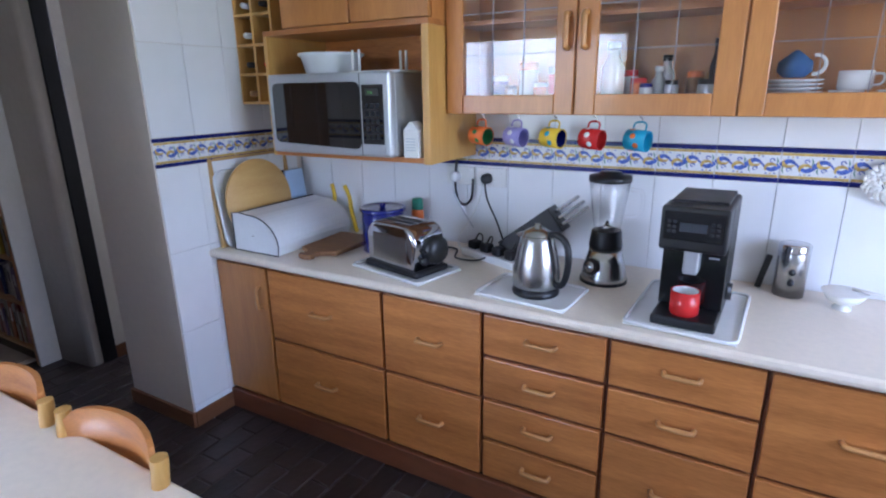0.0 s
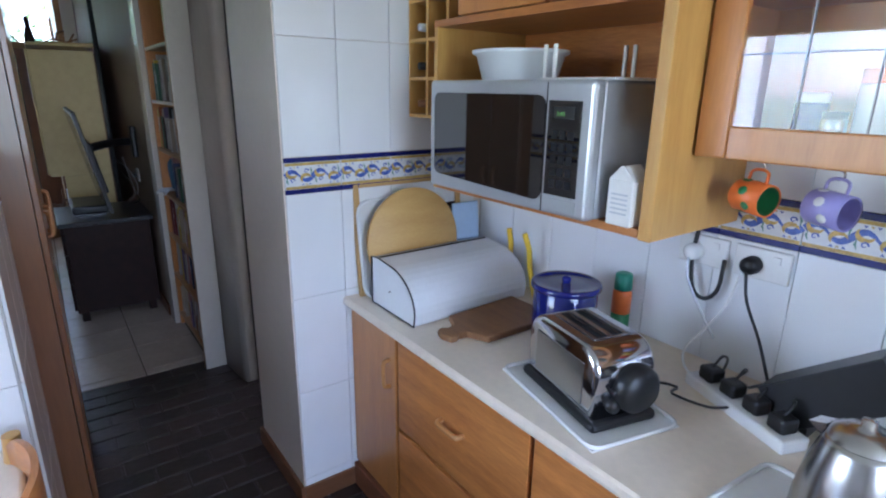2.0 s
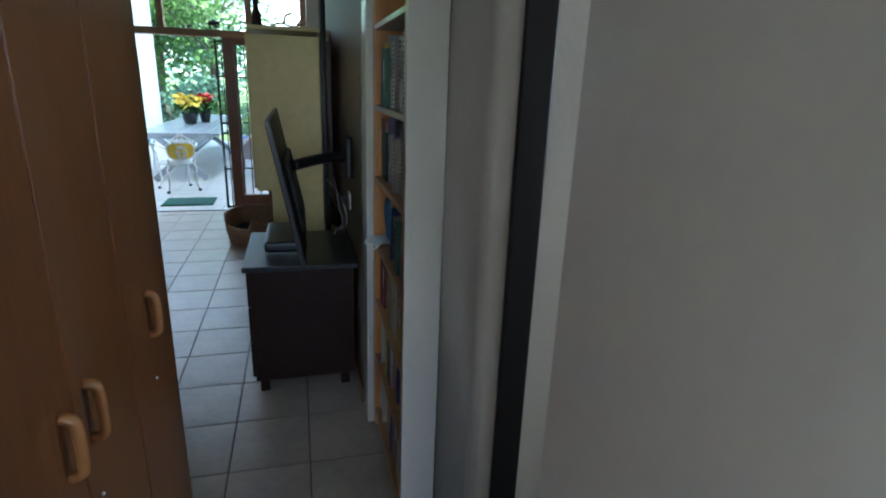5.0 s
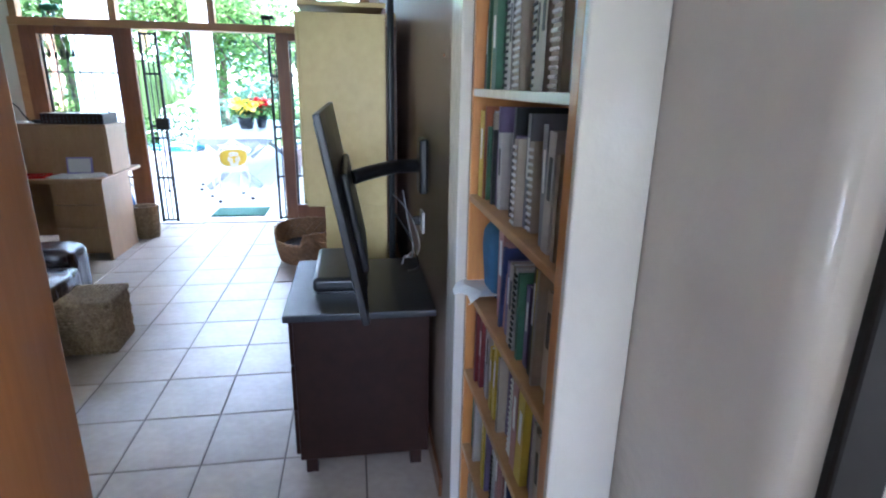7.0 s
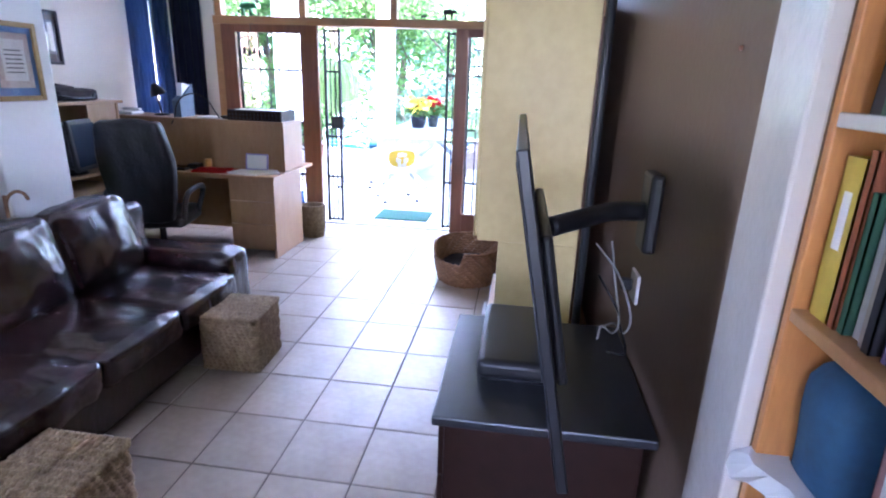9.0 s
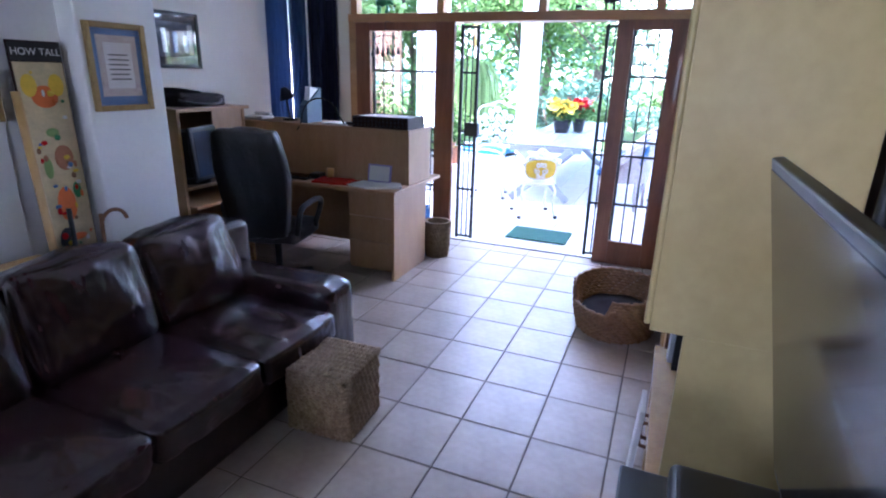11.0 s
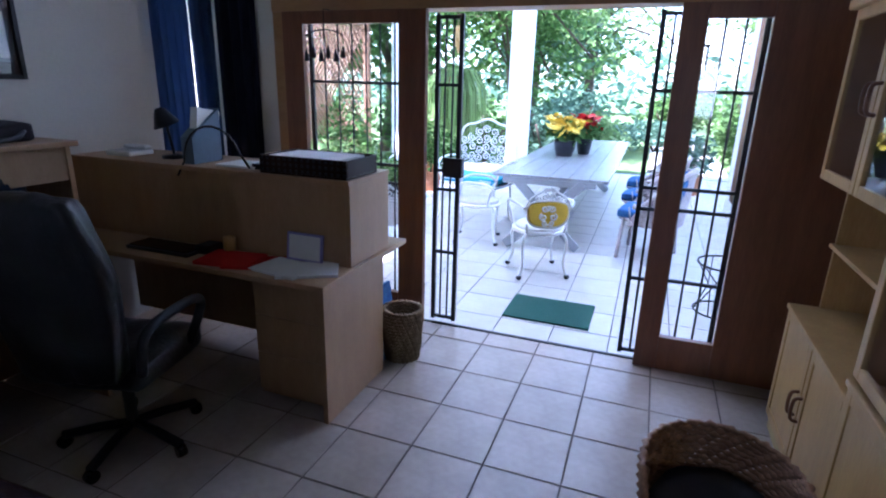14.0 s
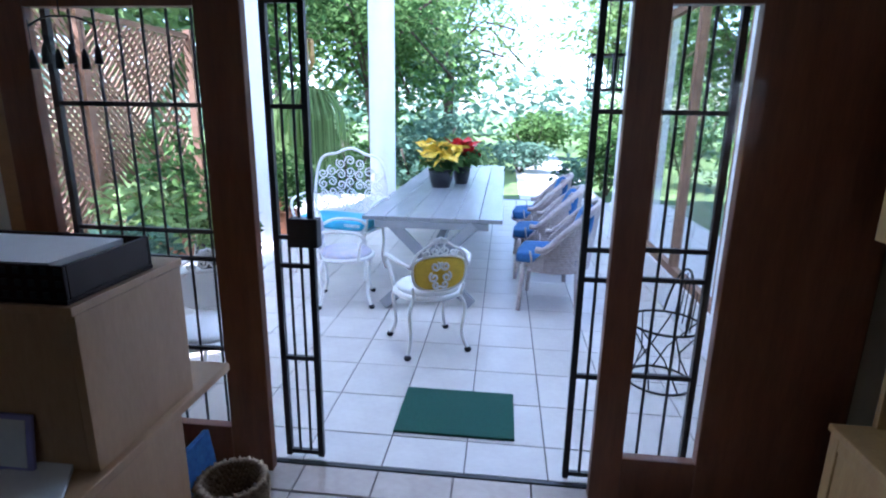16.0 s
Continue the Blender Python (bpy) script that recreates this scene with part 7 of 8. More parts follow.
for x in (-1.5, 1.95):
    for s in (-1, 1):
        part("leg", turn(box(-0.045, 0.045, -0.045, 0.045, -0.52, 0.52, 0.006), pose(x - 0.05 * s + (0.12 if x > 0 else 0), 0, 0.37, s * 47, -14 if x > 0 else 14, 0)), M["table_grey"], u)
    part("crossbeam", box(x - 0.05, x + 0.05, -0.5, 0.5, 0.665, 0.724), M["table_grey"], u)
part("stretcher", box(-1.5, 1.9, -0.04, 0.04, 0.36, 0.42), M["table_grey"], u)


def scroll(c, r, turns, u_, w_, n=18, start=0.0):
    return [Vector(c) + (r * (1 - 0.8 * i / n)) * (math.cos(start + turns * 2 * math.pi * i / n) * Vector(u_) + math.sin(start + turns * 2 * math.pi * i / n) * Vector(w_)) for i in range(n + 1)]


def iron_chair(at, rz, seat_m, back_m, label):
    """Cast iron garden chair; its back is on the local +x side."""
    u = thing("garden_chair", at, label, "chair", "white iron garden chairs", rz)
    for sx in (-1, 1):
        for sy in (-1, 1):
            lg = part("leg", tube(bmesh.new(), [(sx * 0.17, sy * 0.17, 0.42), (sx * 0.205, sy * 0.205, 0.33), (sx * 0.19, sy * 0.19, 0.15), (sx * 0.212, sy * 0.212, 0.05), (sx * 0.225, sy * 0.225, 0.03)], 0.014, 8), M["white_iron"], u)
            part("foot", lathe(bmesh.new(), [(0.020, 0), (0.028, 0.015), (0.018, 0.034)], 10, (sx * 0.225, sy * 0.225, 0)), M["iron"], lg)
    part("seat_frame", tube(bmesh.new(), arc((0, 0, 0.425), 0.235, 0, 345, 24, (1, 0, 0), (0, 1, 0)), 0.020, 8, True), M["white_iron"], u)
    part("seat_cushion", lathe(bmesh.new(), [(0.0, 0.425), (0.21, 0.428), (0.225, 0.45), (0.205, 0.475), (0.0, 0.482)], 28, cap=False), M[seat_m], u)
    # an oval padded back, wider at the top, inside an iron rim
    oval = []
    for i in range(28):
        a = 2 * math.pi * i / 28
        w = 0.185 + 0.02 * math.sin(a)
        oval.append((w * math.copysign(abs(math.cos(a)) ** 0.7, math.cos(a)), 0.605 + 0.115 * math.copysign(abs(math.sin(a)) ** 0.7, math.sin(a))))
    bm = prism(bmesh.new(), oval, 0.205, 0.240, "x")
    bmesh.ops.bevel(bm, geom=[e for e in bm.edges if abs(e.verts[0].co.x - e.verts[1].co.x) < 1e-5], offset=0.012, segments=3, affect="EDGES")
    part("back_cushion", bm, M[back_m], u, "padded oval back cushion")
    part("back_rim", tube(bmesh.new(), [(0.224, y * 1.03, 0.605 + (z - 0.605) * 1.05) for y, z in oval], 0.010, 8, True), M["white_iron"], u)
    # scrolled iron tracery over the pad and a pierced crest above it
    for s in (-1, 1):
        for y, z, r, tn, st in ((0.035, 0.66, 0.034, 1.3, 2.2), (0.045, 0.585, 0.036, -1.3, 1.2), (0.03, 0.53, 0.028, 1.2, 3.4)):
            part("scroll", tube(bmesh.new(), [Vector((0.246, s * p.y, p.z)) for p in scroll((0.246, y, z), r, tn, (0, 1, 0), (0, 0, 1), 18, st)], 0.0085, 6), M["white_iron"], u)
        for y, z, r, tn, st in ((0.036, 0.765, 0.034, 1.4, 1.6), (0.095, 0.748, 0.028, -1.4, 0.5), (0.03, 0.825, 0.026, -1.3, 3.6)):
            part("scroll", tube(bmesh.new(), [Vector((0.235, s * p.y, p.z)) for p in scroll((0.235, y, z), r, tn, (0, 1, 0), (0, 0, 1), 18, st)], 0.0075, 6), M["white_iron"], u)
        part("crest_rail", tube(bmesh.new(), [(0.225, s * 0.205, 0.66), (0.232, s * 0.16, 0.75), (0.235, s * 0.08, 0.80), (0.236, 0.0, 0.855)], 0.009, 8), M["white_iron"], u)
        part("back_post", tube(bmesh.new(), [(0.20, s * 0.17, 0.43), (0.215, s * 0.185, 0.52)], 0.012, 8), M["white_iron"], u)
        part("arm", tube(bmesh.new(), [(0.225, s * 0.205, 0.655), (0.10, s * 0.27, 0.69), (-0.10, s * 0.28, 0.675), (-0.17, s * 0.265, 0.62), (-0.14, s * 0.25, 0.57), (-0.12, s * 0.22, 0.43)], 0.014, 8), M["white_iron"], u)
    return u


def scroll_bench(at, rz, label):
    """Tall-backed bench of dense iron scrolls; its back is on the local +x side."""
    u = thing("garden_bench", at, label, "bench", "", rz)
    for sx in (-0.18, 0.2):
        for sy in (-0.33, 0.33):
            part("leg", tube(bmesh.new(), [(sx, sy, 0.44), (sx * 1.1, sy * 1.02, 0.3), (sx, sy, 0.14), (sx * 1.2, sy * 1.05, 0.0)], 0.014, 8), M["white_iron"], u)
    part("seat", box(-0.2, 0.21, -0.36, 0.36, 0.43, 0.455, 0.01, 2), M["white_iron"], u)
    part("seat_cushion", cushion(-0.2, 0.19, -0.33, 0.33, 0.456, 0.55, 0.012, 61, 8), M["turquoise"], u, "turquoise striped seat cushion")
    for z in (0.5, 0.515):
        part("stripe", box(-0.208, -0.2035, -0.3, 0.3, z - 0.003, z + 0.003), M["paper"], u)
    part("back_rim", tube(bmesh.new(), [(0.21, -0.36, 0.44), (0.24, -0.37, 0.8), (0.25, -0.30, 1.06), (0.255, -0.14, 1.12), (0.26, 0.0, 1.17), (0.255, 0.14, 1.12), (0.25, 0.30, 1.06), (0.24, 0.37, 0.8), (0.21, 0.36, 0.44)], 0.014, 8), M["white_iron"], u)
    for i in range(7):
        for j in range(5):
            y, z = -0.285 + i * 0.095, 0.60 + j * 0.105 + (0.03 if i % 2 else 0.0)
            if z > 1.1 - 0.3 * abs(y):
                continue
            part("scroll", tube(bmesh.new(), scroll((0.235, y, z), 0.052, 1.5 if (i + j) % 2 else -1.5, (0, 1, 0), (0, 0, 1), 18, i * 1.1 + j * 0.7), 0.0075, 6), M["white_iron"], u)
    for s in (-1, 1):
        part("arm", tube(bmesh.new(), [(0.235, s * 0.365, 0.72), (0.05, s * 0.39, 0.73), (-0.14, s * 0.39, 0.70), (-0.19, s * 0.37, 0.62), (-0.16, s * 0.34, 0.46)], 0.012, 8), M["white_iron"], u)
    return u


iron_chair((-10.51, -0.575, 0), 27, "paper", "yellow_fabric", "white cast iron garden chair with yellow padded back")
iron_chair((-11.32, -1.42, 0), -78, "pale_lilac_fabric", "pale_lilac_fabric", "white cast iron garden chair with pale lilac cushions")
scroll_bench((-12.2, -1.74, 0), 168, "tall white scrolled iron bench with turquoise cushion").scale = (1.1, 1.15, 1.08)
iron_chair((-9.55, -1.72, 0), 200, "paper", "paper", "white cast iron garden chair behind the glass")


def wicker_chair(at, rz, label):
    """Tub chair in white wicker; its back is on the local +y side."""
    u = thing("wicker_chair", at, label, "chair", "white wicker chairs", rz)
    for s in range(26):
        k = s / 25
        z = 0.34 + 0.48 * k
        bm = bmesh.new()
        a0, a1 = -32 + 78 * k, 212 - 78 * k
        r = 0.275 + 0.05 * k
        pts = [(r * math.cos(radians(a0 + (a1 - a0) * i / 44)) * (1 + 0.016 * (-1) ** (i + s)), r * math.sin(radians(a0 + (a1 - a0) * i / 44)) * (1 + 0.016 * (-1) ** (i + s)), z) for i in range(45)]
        tube(bm, pts, 0.0115, 5)
        part("cane", bm, M["wicker_white"], u)
    for k in range(13):
        a = radians(-24 + 19 * k)
        zt = 0.50 + 0.34 * max(0, math.sin(a)) ** 0.8
        part("stake", tube(bmesh.new(), [(0.272 * math.cos(a), 0.272 * math.sin(a), 0.34), (0.318 * math.cos(a), 0.318 * math.sin(a), zt)], 0.008, 5), M["wicker_white"], u)
    rim = [(0.33 * math.cos(radians(a)), 0.33 * math.sin(radians(a)), 0.52 + 0.33 * max(0, math.sin(radians(a))) ** 0.8) for a in range(-15, 196, 10)]
    part("rim", tube(bmesh.new(), rim, 0.026, 8), M["wicker_white"], u)
    for sx, sy in ((-0.22, -0.18), (0.22, -0.18), (-0.19, 0.2), (0.19, 0.2)):
        part("leg", tube(bmesh.new(), [(sx, sy, 0.38), (sx * 1.12, sy * 1.12, 0.0)], 0.018, 8), M["wicker_white"], u)
    part("seat", lathe(bmesh.new(), [(0.27, 0.35), (0.27, 0.385)], 28), M["wicker_white"], u)
    part("seat_cushion", cushion(-0.22, 0.22, -0.24, 0.20, 0.385, 0.46, 0.015, 51, 8), M["blue_fabric"], u)
    bm = cushion(-0.19, 0.19, -0.05, 0.05, 0, 0.34, 0.03, 52, 8)
    part("back_cushion", turn(bm, pose(0, 0.17, 0.47, -14, 0, 0)), M["blue_fabric"], u, "blue checked cushion")
    u.scale = (1.15, 1.15, 1.1)
    return u


wicker_chair((-11.53, 0.38, 0), -10, "white wicker tub chair with blue cushions at the table")
wicker_chair((-12.45, 0.36, 0), -8, "white wicker tub chair with blue cushions at the table")
wicker_chair((-13.45, 0.36, 0), -5, "white wicker tub chair with blue cushions at the table")


# potted plants
def leaves(bm, centre, radii, n, size, rnd, droop=0.0, hollow=0.45):
    """Scatters folded leaves through a lumpy ellipsoid."""
    for _ in range(n):
        while True:
            p = Vector((rnd.uniform(-1, 1), rnd.uniform(-1, 1), rnd.uniform(-1, 1)))
            if hollow < p.length < 1:
                break
        p = Vector(centre) + Vector((p.x * radii[0], p.y * radii[1], p.z * radii[2]))
        s = size * rnd.uniform(0.6, 1.35)
        m = Matrix.Translation(p) @ Euler((rnd.uniform(-0.9, 0.9), rnd.uniform(-0.9, 0.9), rnd.uniform(0, 6.28))).to_matrix().to_4x4()
        a = [bm.verts.new(m @ Vector(v)) for v in ((0, 0, 0), (s * 0.28, s * 0.5, -s * 0.06), (0, s, -droop * s), (-s * 0.28, s * 0.5, -s * 0.06))]
        bm.faces.new((a[0], a[1], a[2]))
        bm.faces.new((a[0], a[2], a[3]))
    return bm


def leaf_mesh(name, bm, material, parent):
    me = bpy.data.meshes.new(name)
    bm.to_mesh(me)
    bm.free()
    me.materials.append(material)
    ob = new(name, me)
    ob.parent = parent
    return tagged(ob, kind="stuff")


def pot(u, r, h, material, z=0.0):
    part("pot", lathe(bmesh.new(), [(r * 0.72, z), (r * 0.95, z + h * 0.5), (r, z + h * 0.9), (r * 1.06, z + h * 0.9), (r * 1.06, z + h), (r * 0.9, z + h), (r * 0.85, z + h * 0.85), (0, z + h * 0.84)], 26, cap=False), M[material], u)


rnd = random.Random(11)
for (x, y, col, pm, lb) in ((-13.35, -0.82, "yellow", "black_gloss", "yellow poinsettia in a dark round pot"), (-13.72, -0.60, "red", "iron", "red poinsettia in a dark pot and wire stand")):
    u = thing("potted_plant", (x, y, 0.76), lb, "potted plant", "poinsettias on the patio table")
    big = 1.0 if col == "yellow" else 0.72
    pot(u, 0.15 * big, 0.22, pm)
    for k in range(6):
        a = k * 1.05
        part("stem", tube(bmesh.new(), [(0, 0, 0.18), (0.05 * math.cos(a), 0.05 * math.sin(a), 0.30), (0.13 * math.cos(a), 0.13 * math.sin(a), 0.42)], 0.006, 5), M["leaf"], u)
    leaf_mesh("foliage", leaves(bmesh.new(), (0, 0, 0.33), (0.26, 0.26, 0.12), 110, 0.13, rnd, 0.3, 0.2), M["leaf"], u)
    leaf_mesh("bract", leaves(bmesh.new(), (0, 0, 0.44), (0.26 * big, 0.26 * big, 0.11), int(130 * big), 0.15, rnd, 0.25, 0.1), M[col], u)

for (x, y, h, w, lm) in ((-11.3, -3.3, 0.75, 0.36, "leaf_light"), (-12.1, -3.5, 0.9, 0.4, "leaf"), (-13.8, -3.0, 0.8, 0.35, "leaf"), (-10.6, -2.9, 0.5, 0.3, "leaf_blue"), (-14.6, -3.4, 0.9, 0.45, "leaf_light"), (-12.7, -3.9, 1.2, 0.5, "leaf"), (-15.5, 1.0, 0.7, 0.3, "leaf_blue")):
    u = thing("potted_plant", (x, y, 0), {"leaf": "dark green leafy plant in a terracotta pot", "leaf_light": "light green leafy plant in a terracotta pot", "leaf_blue": "grey-green leafy plant in a terracotta pot"}[lm], "potted plant", "terracotta potted plants on the patio")
    pot(u, 0.17, 0.32, "terracotta")
    part("stem", tube(bmesh.new(), [(0, 0, 0.26), (0.02, 0.01, 0.3 + h * 0.5)], 0.012, 6), M["bark"], u)
    leaf_mesh("foliage", leaves(bmesh.new(), (0, 0, 0.32 + h * 0.5), (w, w, h * 0.5), 320, 0.13, rnd, 0.3, 0.1), M[lm], u)

# side table with pots behind the fixed glass
u = thing("side_table", (-10.1, -1.95, 0), "small white iron side table with dark pots", "table")
part("tabletop", lathe(bmesh.new(), [(0.32, 0.62), (0.33, 0.635), (0.32, 0.65)], 28), M["white_iron"], u)
for k in range(3):
    a = radians(120 * k)
    part("leg", tube(bmesh.new(), [(0.1 * math.cos(a), 0.1 * math.sin(a), 0.62), (0.24 * math.cos(a), 0.24 * math.sin(a), 0.0)], 0.012, 8), M["white_iron"], u)
for k, (dx, dy) in enumerate(((-0.12, -0.1), (0.12, 0.05), (-0.02, 0.18))):
    u = thing("potted_plant", (-10.1 + dx, -1.95 + dy, 0.65), "small green plant in a dark pot on the side table", "potted plant", "small pots on the side table")
    pot(u, 0.085, 0.14, "iron")
    leaf_mesh("foliage", leaves(bmesh.new(), (0, 0, 0.26), (0.15, 0.15, 0.13), 110, 0.09, rnd, 0.3, 0.1), M["leaf" if k != 1 else "leaf_light"], u)
# wire chair and stones behind the other sliding door
u = thing("wire_chair", (-10.15, 0.98, 0), "black round wire garden chair", "chair")
part("seat_ring", tube(bmesh.new(), arc((0, 0, 0.40), 0.22, 0, 348, 26, (1, 0, 0), (0, 1, 0)), 0.008, 6, True), M["iron"], u)
for k in range(7):
    a = radians(k * 51)
    part("wire", tube(bmesh.new(), [(0.22 * math.cos(a), 0.22 * math.sin(a), 0.40), (0.12 * math.cos(a + 0.8), 0.12 * math.sin(a + 0.8), 0.2), (0.2 * math.cos(a + 1.3), 0.2 * math.sin(a + 1.3), 0.0)], 0.005, 5), M["iron"], u)
part("base_ring", tube(bmesh.new(), arc((0, 0, 0.008), 0.2, 0, 348, 26, (1, 0, 0), (0, 1, 0)), 0.007, 6, True), M["iron"], u)
part("back_hoop", tube(bmesh.new(), arc((0.0, 0.05, 0.40), 0.22, 0, 180, 16, (1, 0, 0), (0, 0.25, 1.6)), 0.008, 6), M["iron"], u)
for k in range(5):
    x = -0.15 + k * 0.075
    part("wire", tube(bmesh.new(), [(x, 0.1, 0.40), (x * 0.9, 0.12, 0.40 + 1.6 * math.sqrt(max(0, 0.0484 - x * x)) * 0.95)], 0.004, 5), M["iron"], u)
u = thing("hanging_lantern", (-10.4, 0.52, 1.80), "black wire bird feeder hanging from the patio roof", "feeder")
part("cord", tube(bmesh.new(), [(0, 0, 0.22), (0, 0, 1.685)], 0.003, 5), M["iron"], u)
for z in (0.0, 0.2):
    part("plate", box(-0.08, 0.08, -0.10, 0.10, z, z + 0.015), M["iron"], u)
for sx in (-0.07, 0.07):
    for k in range(4):
        y = -0.09 + k * 0.06
        part("bar", tube(bmesh.new(), [(sx, y, 0.01), (sx, y, 0.2)], 0.005, 5), M["iron"], u)
u = thing("bamboo_chime", (-14.6, -2.85, 2.15), "bamboo wind chime hanging from the patio roof", "wind chime")
part("disc", lathe(bmesh.new(), [(0.07, 0.42), (0.07, 0.44)], 18), M["lime_wood"], u)
part("cord", tube(bmesh.new(), [(0, 0, 0.44), (0, 0, 1.620)], 0.003, 5), M["bark"], u)
for k in range(6):
    a = radians(60 * k)
    part("tube", tube(bmesh.new(), [(0.06 * math.cos(a), 0.06 * math.sin(a), 0.42), (0.06 * math.cos(a), 0.06 * math.sin(a), 0.02 + 0.05 * (k % 3))], 0.016, 8), M["lime_wood"], u)
# hanging grassy plant
u = thing("hanging_plant", (-15.2, -3.1, 1.0), "trailing grassy plant spilling from a hanging pot", "hanging plant")
pot(u, 0.2, 0.25, "terracotta", 0.55)
part("cord", tube(bmesh.new(), [(0, 0, 0.78), (0, 0, 2.810)], 0.006, 5), M["bark"], u)
bm = bmesh.new()
for k in range(420):
    a, r, d = rnd.uniform(0, 6.28), rnd.uniform(0.1, 0.62), rnd.uniform(0.6, 1.5)
    ca, sa = math.cos(a), math.sin(a)
    pts = [(0.1 * ca, 0.1 * sa, 0.78), (r * 0.6 * ca, r * 0.6 * sa, 0.98 - 0.1 * r), (r * ca, r * sa, 0.82 - 0.25 * d), (r * 1.05 * ca, r * 1.05 * sa, 0.75 - 0.75 * d)]
    w = 0.012
    prev = None
    for p in pts:
        v = (bm.verts.new((p[0] - w * sa, p[1] + w * ca, p[2])), bm.verts.new((p[0] + w * sa, p[1] - w * ca, p[2])))
        if prev:
            bm.faces.new((prev[0], prev[1], v[1], v[0]))
        prev = v
leaf_mesh("trailing_leaves", bm, M["leaf_light"], u)

# lattice fence
u = thing("lattice_fence", (-11.9, -4.15, 0), "brown diagonal wooden lattice fence panel", "fence")
for x in (-1.9, 0.0, 1.9):
    part("post", box(x - 0.045, x + 0.045, -0.045, 0.045, -0.11, 2.6), M["lattice"], u)
for z in (0.35, 2.52):
    part("rail", box(-1.9, 1.9, -0.02, 0.02, z - 0.03, z + 0.03), M["lattice"], u)
for s in (-1, 1):
    bm0 = mesh_of("slat", turn(box(-0.017, 0.017, -0.005, 0.005, -1.49, 1.49), pose(0, 0, 0, 0, 45 * s, 0)), M["lattice"])
    k = -0.80
    while k < 0.81:
        piece("slat", bm0, u, (k, 0.006 * s, 1.43))
        k += 0.085
    for sx in (-1, 1):
        k = 0.88
        while k < 1.85:
            hl = (1.9 - k)
            bm1 = mesh_of("slat", turn(box(-0.017, 0.017, -0.005, 0.005, -hl * 1.0, hl * 1.0), pose(0, 0, 0, 0, 45 * s, 0)), M["lattice"])
            zc = 1.43
            piece("slat", bm1, u, (sx * k, 0.006 * s, 0.4 + (1.9 - k) * 0.72 if s * sx > 0 else 2.46 - (1.9 - k) * 0.72))
            k += 0.085

# ---- garden ----
def tree(x, y, h, spread, lm, label, n=2600, size=0.26, seed=1, low=0.5):
    rr = random.Random(seed)
    u = thing("tree", (x, y, -0.12), label, "tree", "garden trees")
    bm = bmesh.new()
    prev = Vector((0, 0, 0))
    pts, rad = [prev], []
    for k in range(1, 6):
        prev = prev + Vector((rr.uniform(-0.12, 0.12), rr.uniform(-0.12, 0.12), h * 0.55 / 5))
        pts.append(prev)
    n_s = 10
    rings = []
    for i, p in enumerate(pts):
        r = 0.17 * (1 - 0.12 * i) * h / 6
        rings.append([bm.verts.new(p + Vector((r * math.cos(2 * math.pi * j / n_s), r * math.sin(2 * math.pi * j / n_s), 0))) for j in range(n_s)])
    for a, b in zip(rings, rings[1:]):
        for j in range(n_s):
            bm.faces.new((a[j], a[(j + 1) % n_s], b[(j + 1) % n_s], b[j])).smooth = True
    part("trunk", bm, M["bark"], u)
    lm_bm = bmesh.new()
    for k in range(14):
        a = rr.uniform(0, 6.28)
        e = Vector((spread * rr.uniform(0.4, 0.95) * math.cos(a), spread * rr.uniform(0.4, 0.95) * math.sin(a), h * rr.uniform(low, 0.98)))
        s = pts[3 + k % 3]
        mid = (s + e) / 2 + Vector((0, 0, 0.08 * h))
        part("limb", tube(bmesh.new(), [s, mid, e], 0.03 * h / 6, 6), M["bark"], u)
        for q, w in ((e, 1.0), (mid, 0.8)):
            leaves(lm_bm, q, (spread * 0.42 * w, spread * 0.42 * w, spread * 0.3 * w), n // 28, size, rr, 0.3, 0.0)
    leaf_mesh("crown", lm_bm, M[lm], u)


def shrub(x, y, r, h, lm, label, n=900, size=0.16, seed=1):
    rr = random.Random(seed)
    u = thing("shrub", (x, y, -0.12), label, "shrub", "garden shrubs")
    for k in range(4):
        a = k * 1.6 + seed
        part("stem", tube(bmesh.new(), [(0, 0, 0), (r * 0.3 * math.cos(a), r * 0.3 * math.sin(a), h * 0.4), (r * 0.5 * math.cos(a), r * 0.5 * math.sin(a), h * 0.75)], 0.025, 5), M["bark"], u)
    bm = bmesh.new()
    for k in range(7):
        c = (r * rr.uniform(-0.55, 0.55), r * rr.uniform(-0.55, 0.55), h * rr.uniform(0.3, 0.8))
        leaves(bm, c, (r * 0.55, r * 0.55, h * 0.32), n // 7, size, rr, 0.3, 0.0)
    leaf_mesh("foliage", bm, M[lm], u)


shrub(-12.6, 4.2, 1.2, 2.4, "leaf", "dark green shrub beyond the patio window", 900, 0.16, 31)
shrub(-14.6, 4.6, 1.3, 2.8, "leaf_light", "light green shrub beyond the patio window", 900, 0.16, 32)
tree(-20.5, -3.4, 6.5, 2.6, "leaf", "dark leafy garden tree behind the patio column", 5000, 0.2, 3, 0.25)
tree(-24.0, -3.95, 7.5, 4.4, "leaf_light", "light green feathery garden tree over the lawn", 3000, 0.19, 5, 0.35)
tree(-31.0, -2.6, 9.5, 4.6, "leaf_light", "broad light green garden tree behind the lawn", 4200, 0.24, 21, 0.3)
tree(-27.0, -8.5, 9.0, 4.6, "leaf", "tall dark green garden tree beyond the fence", 6000, 0.26, 22, 0.25)
tree(-19.0, -6.5, 6.0, 2.6, "leaf", "dark leafy garden tree by the fence", 4200, 0.25, 8, 0.3)
tree(-31.0, -5.0, 9.0, 4.5, "leaf_blue", "large blue-green garden tree in the distance", 7000, 0.36, 9, 0.25)
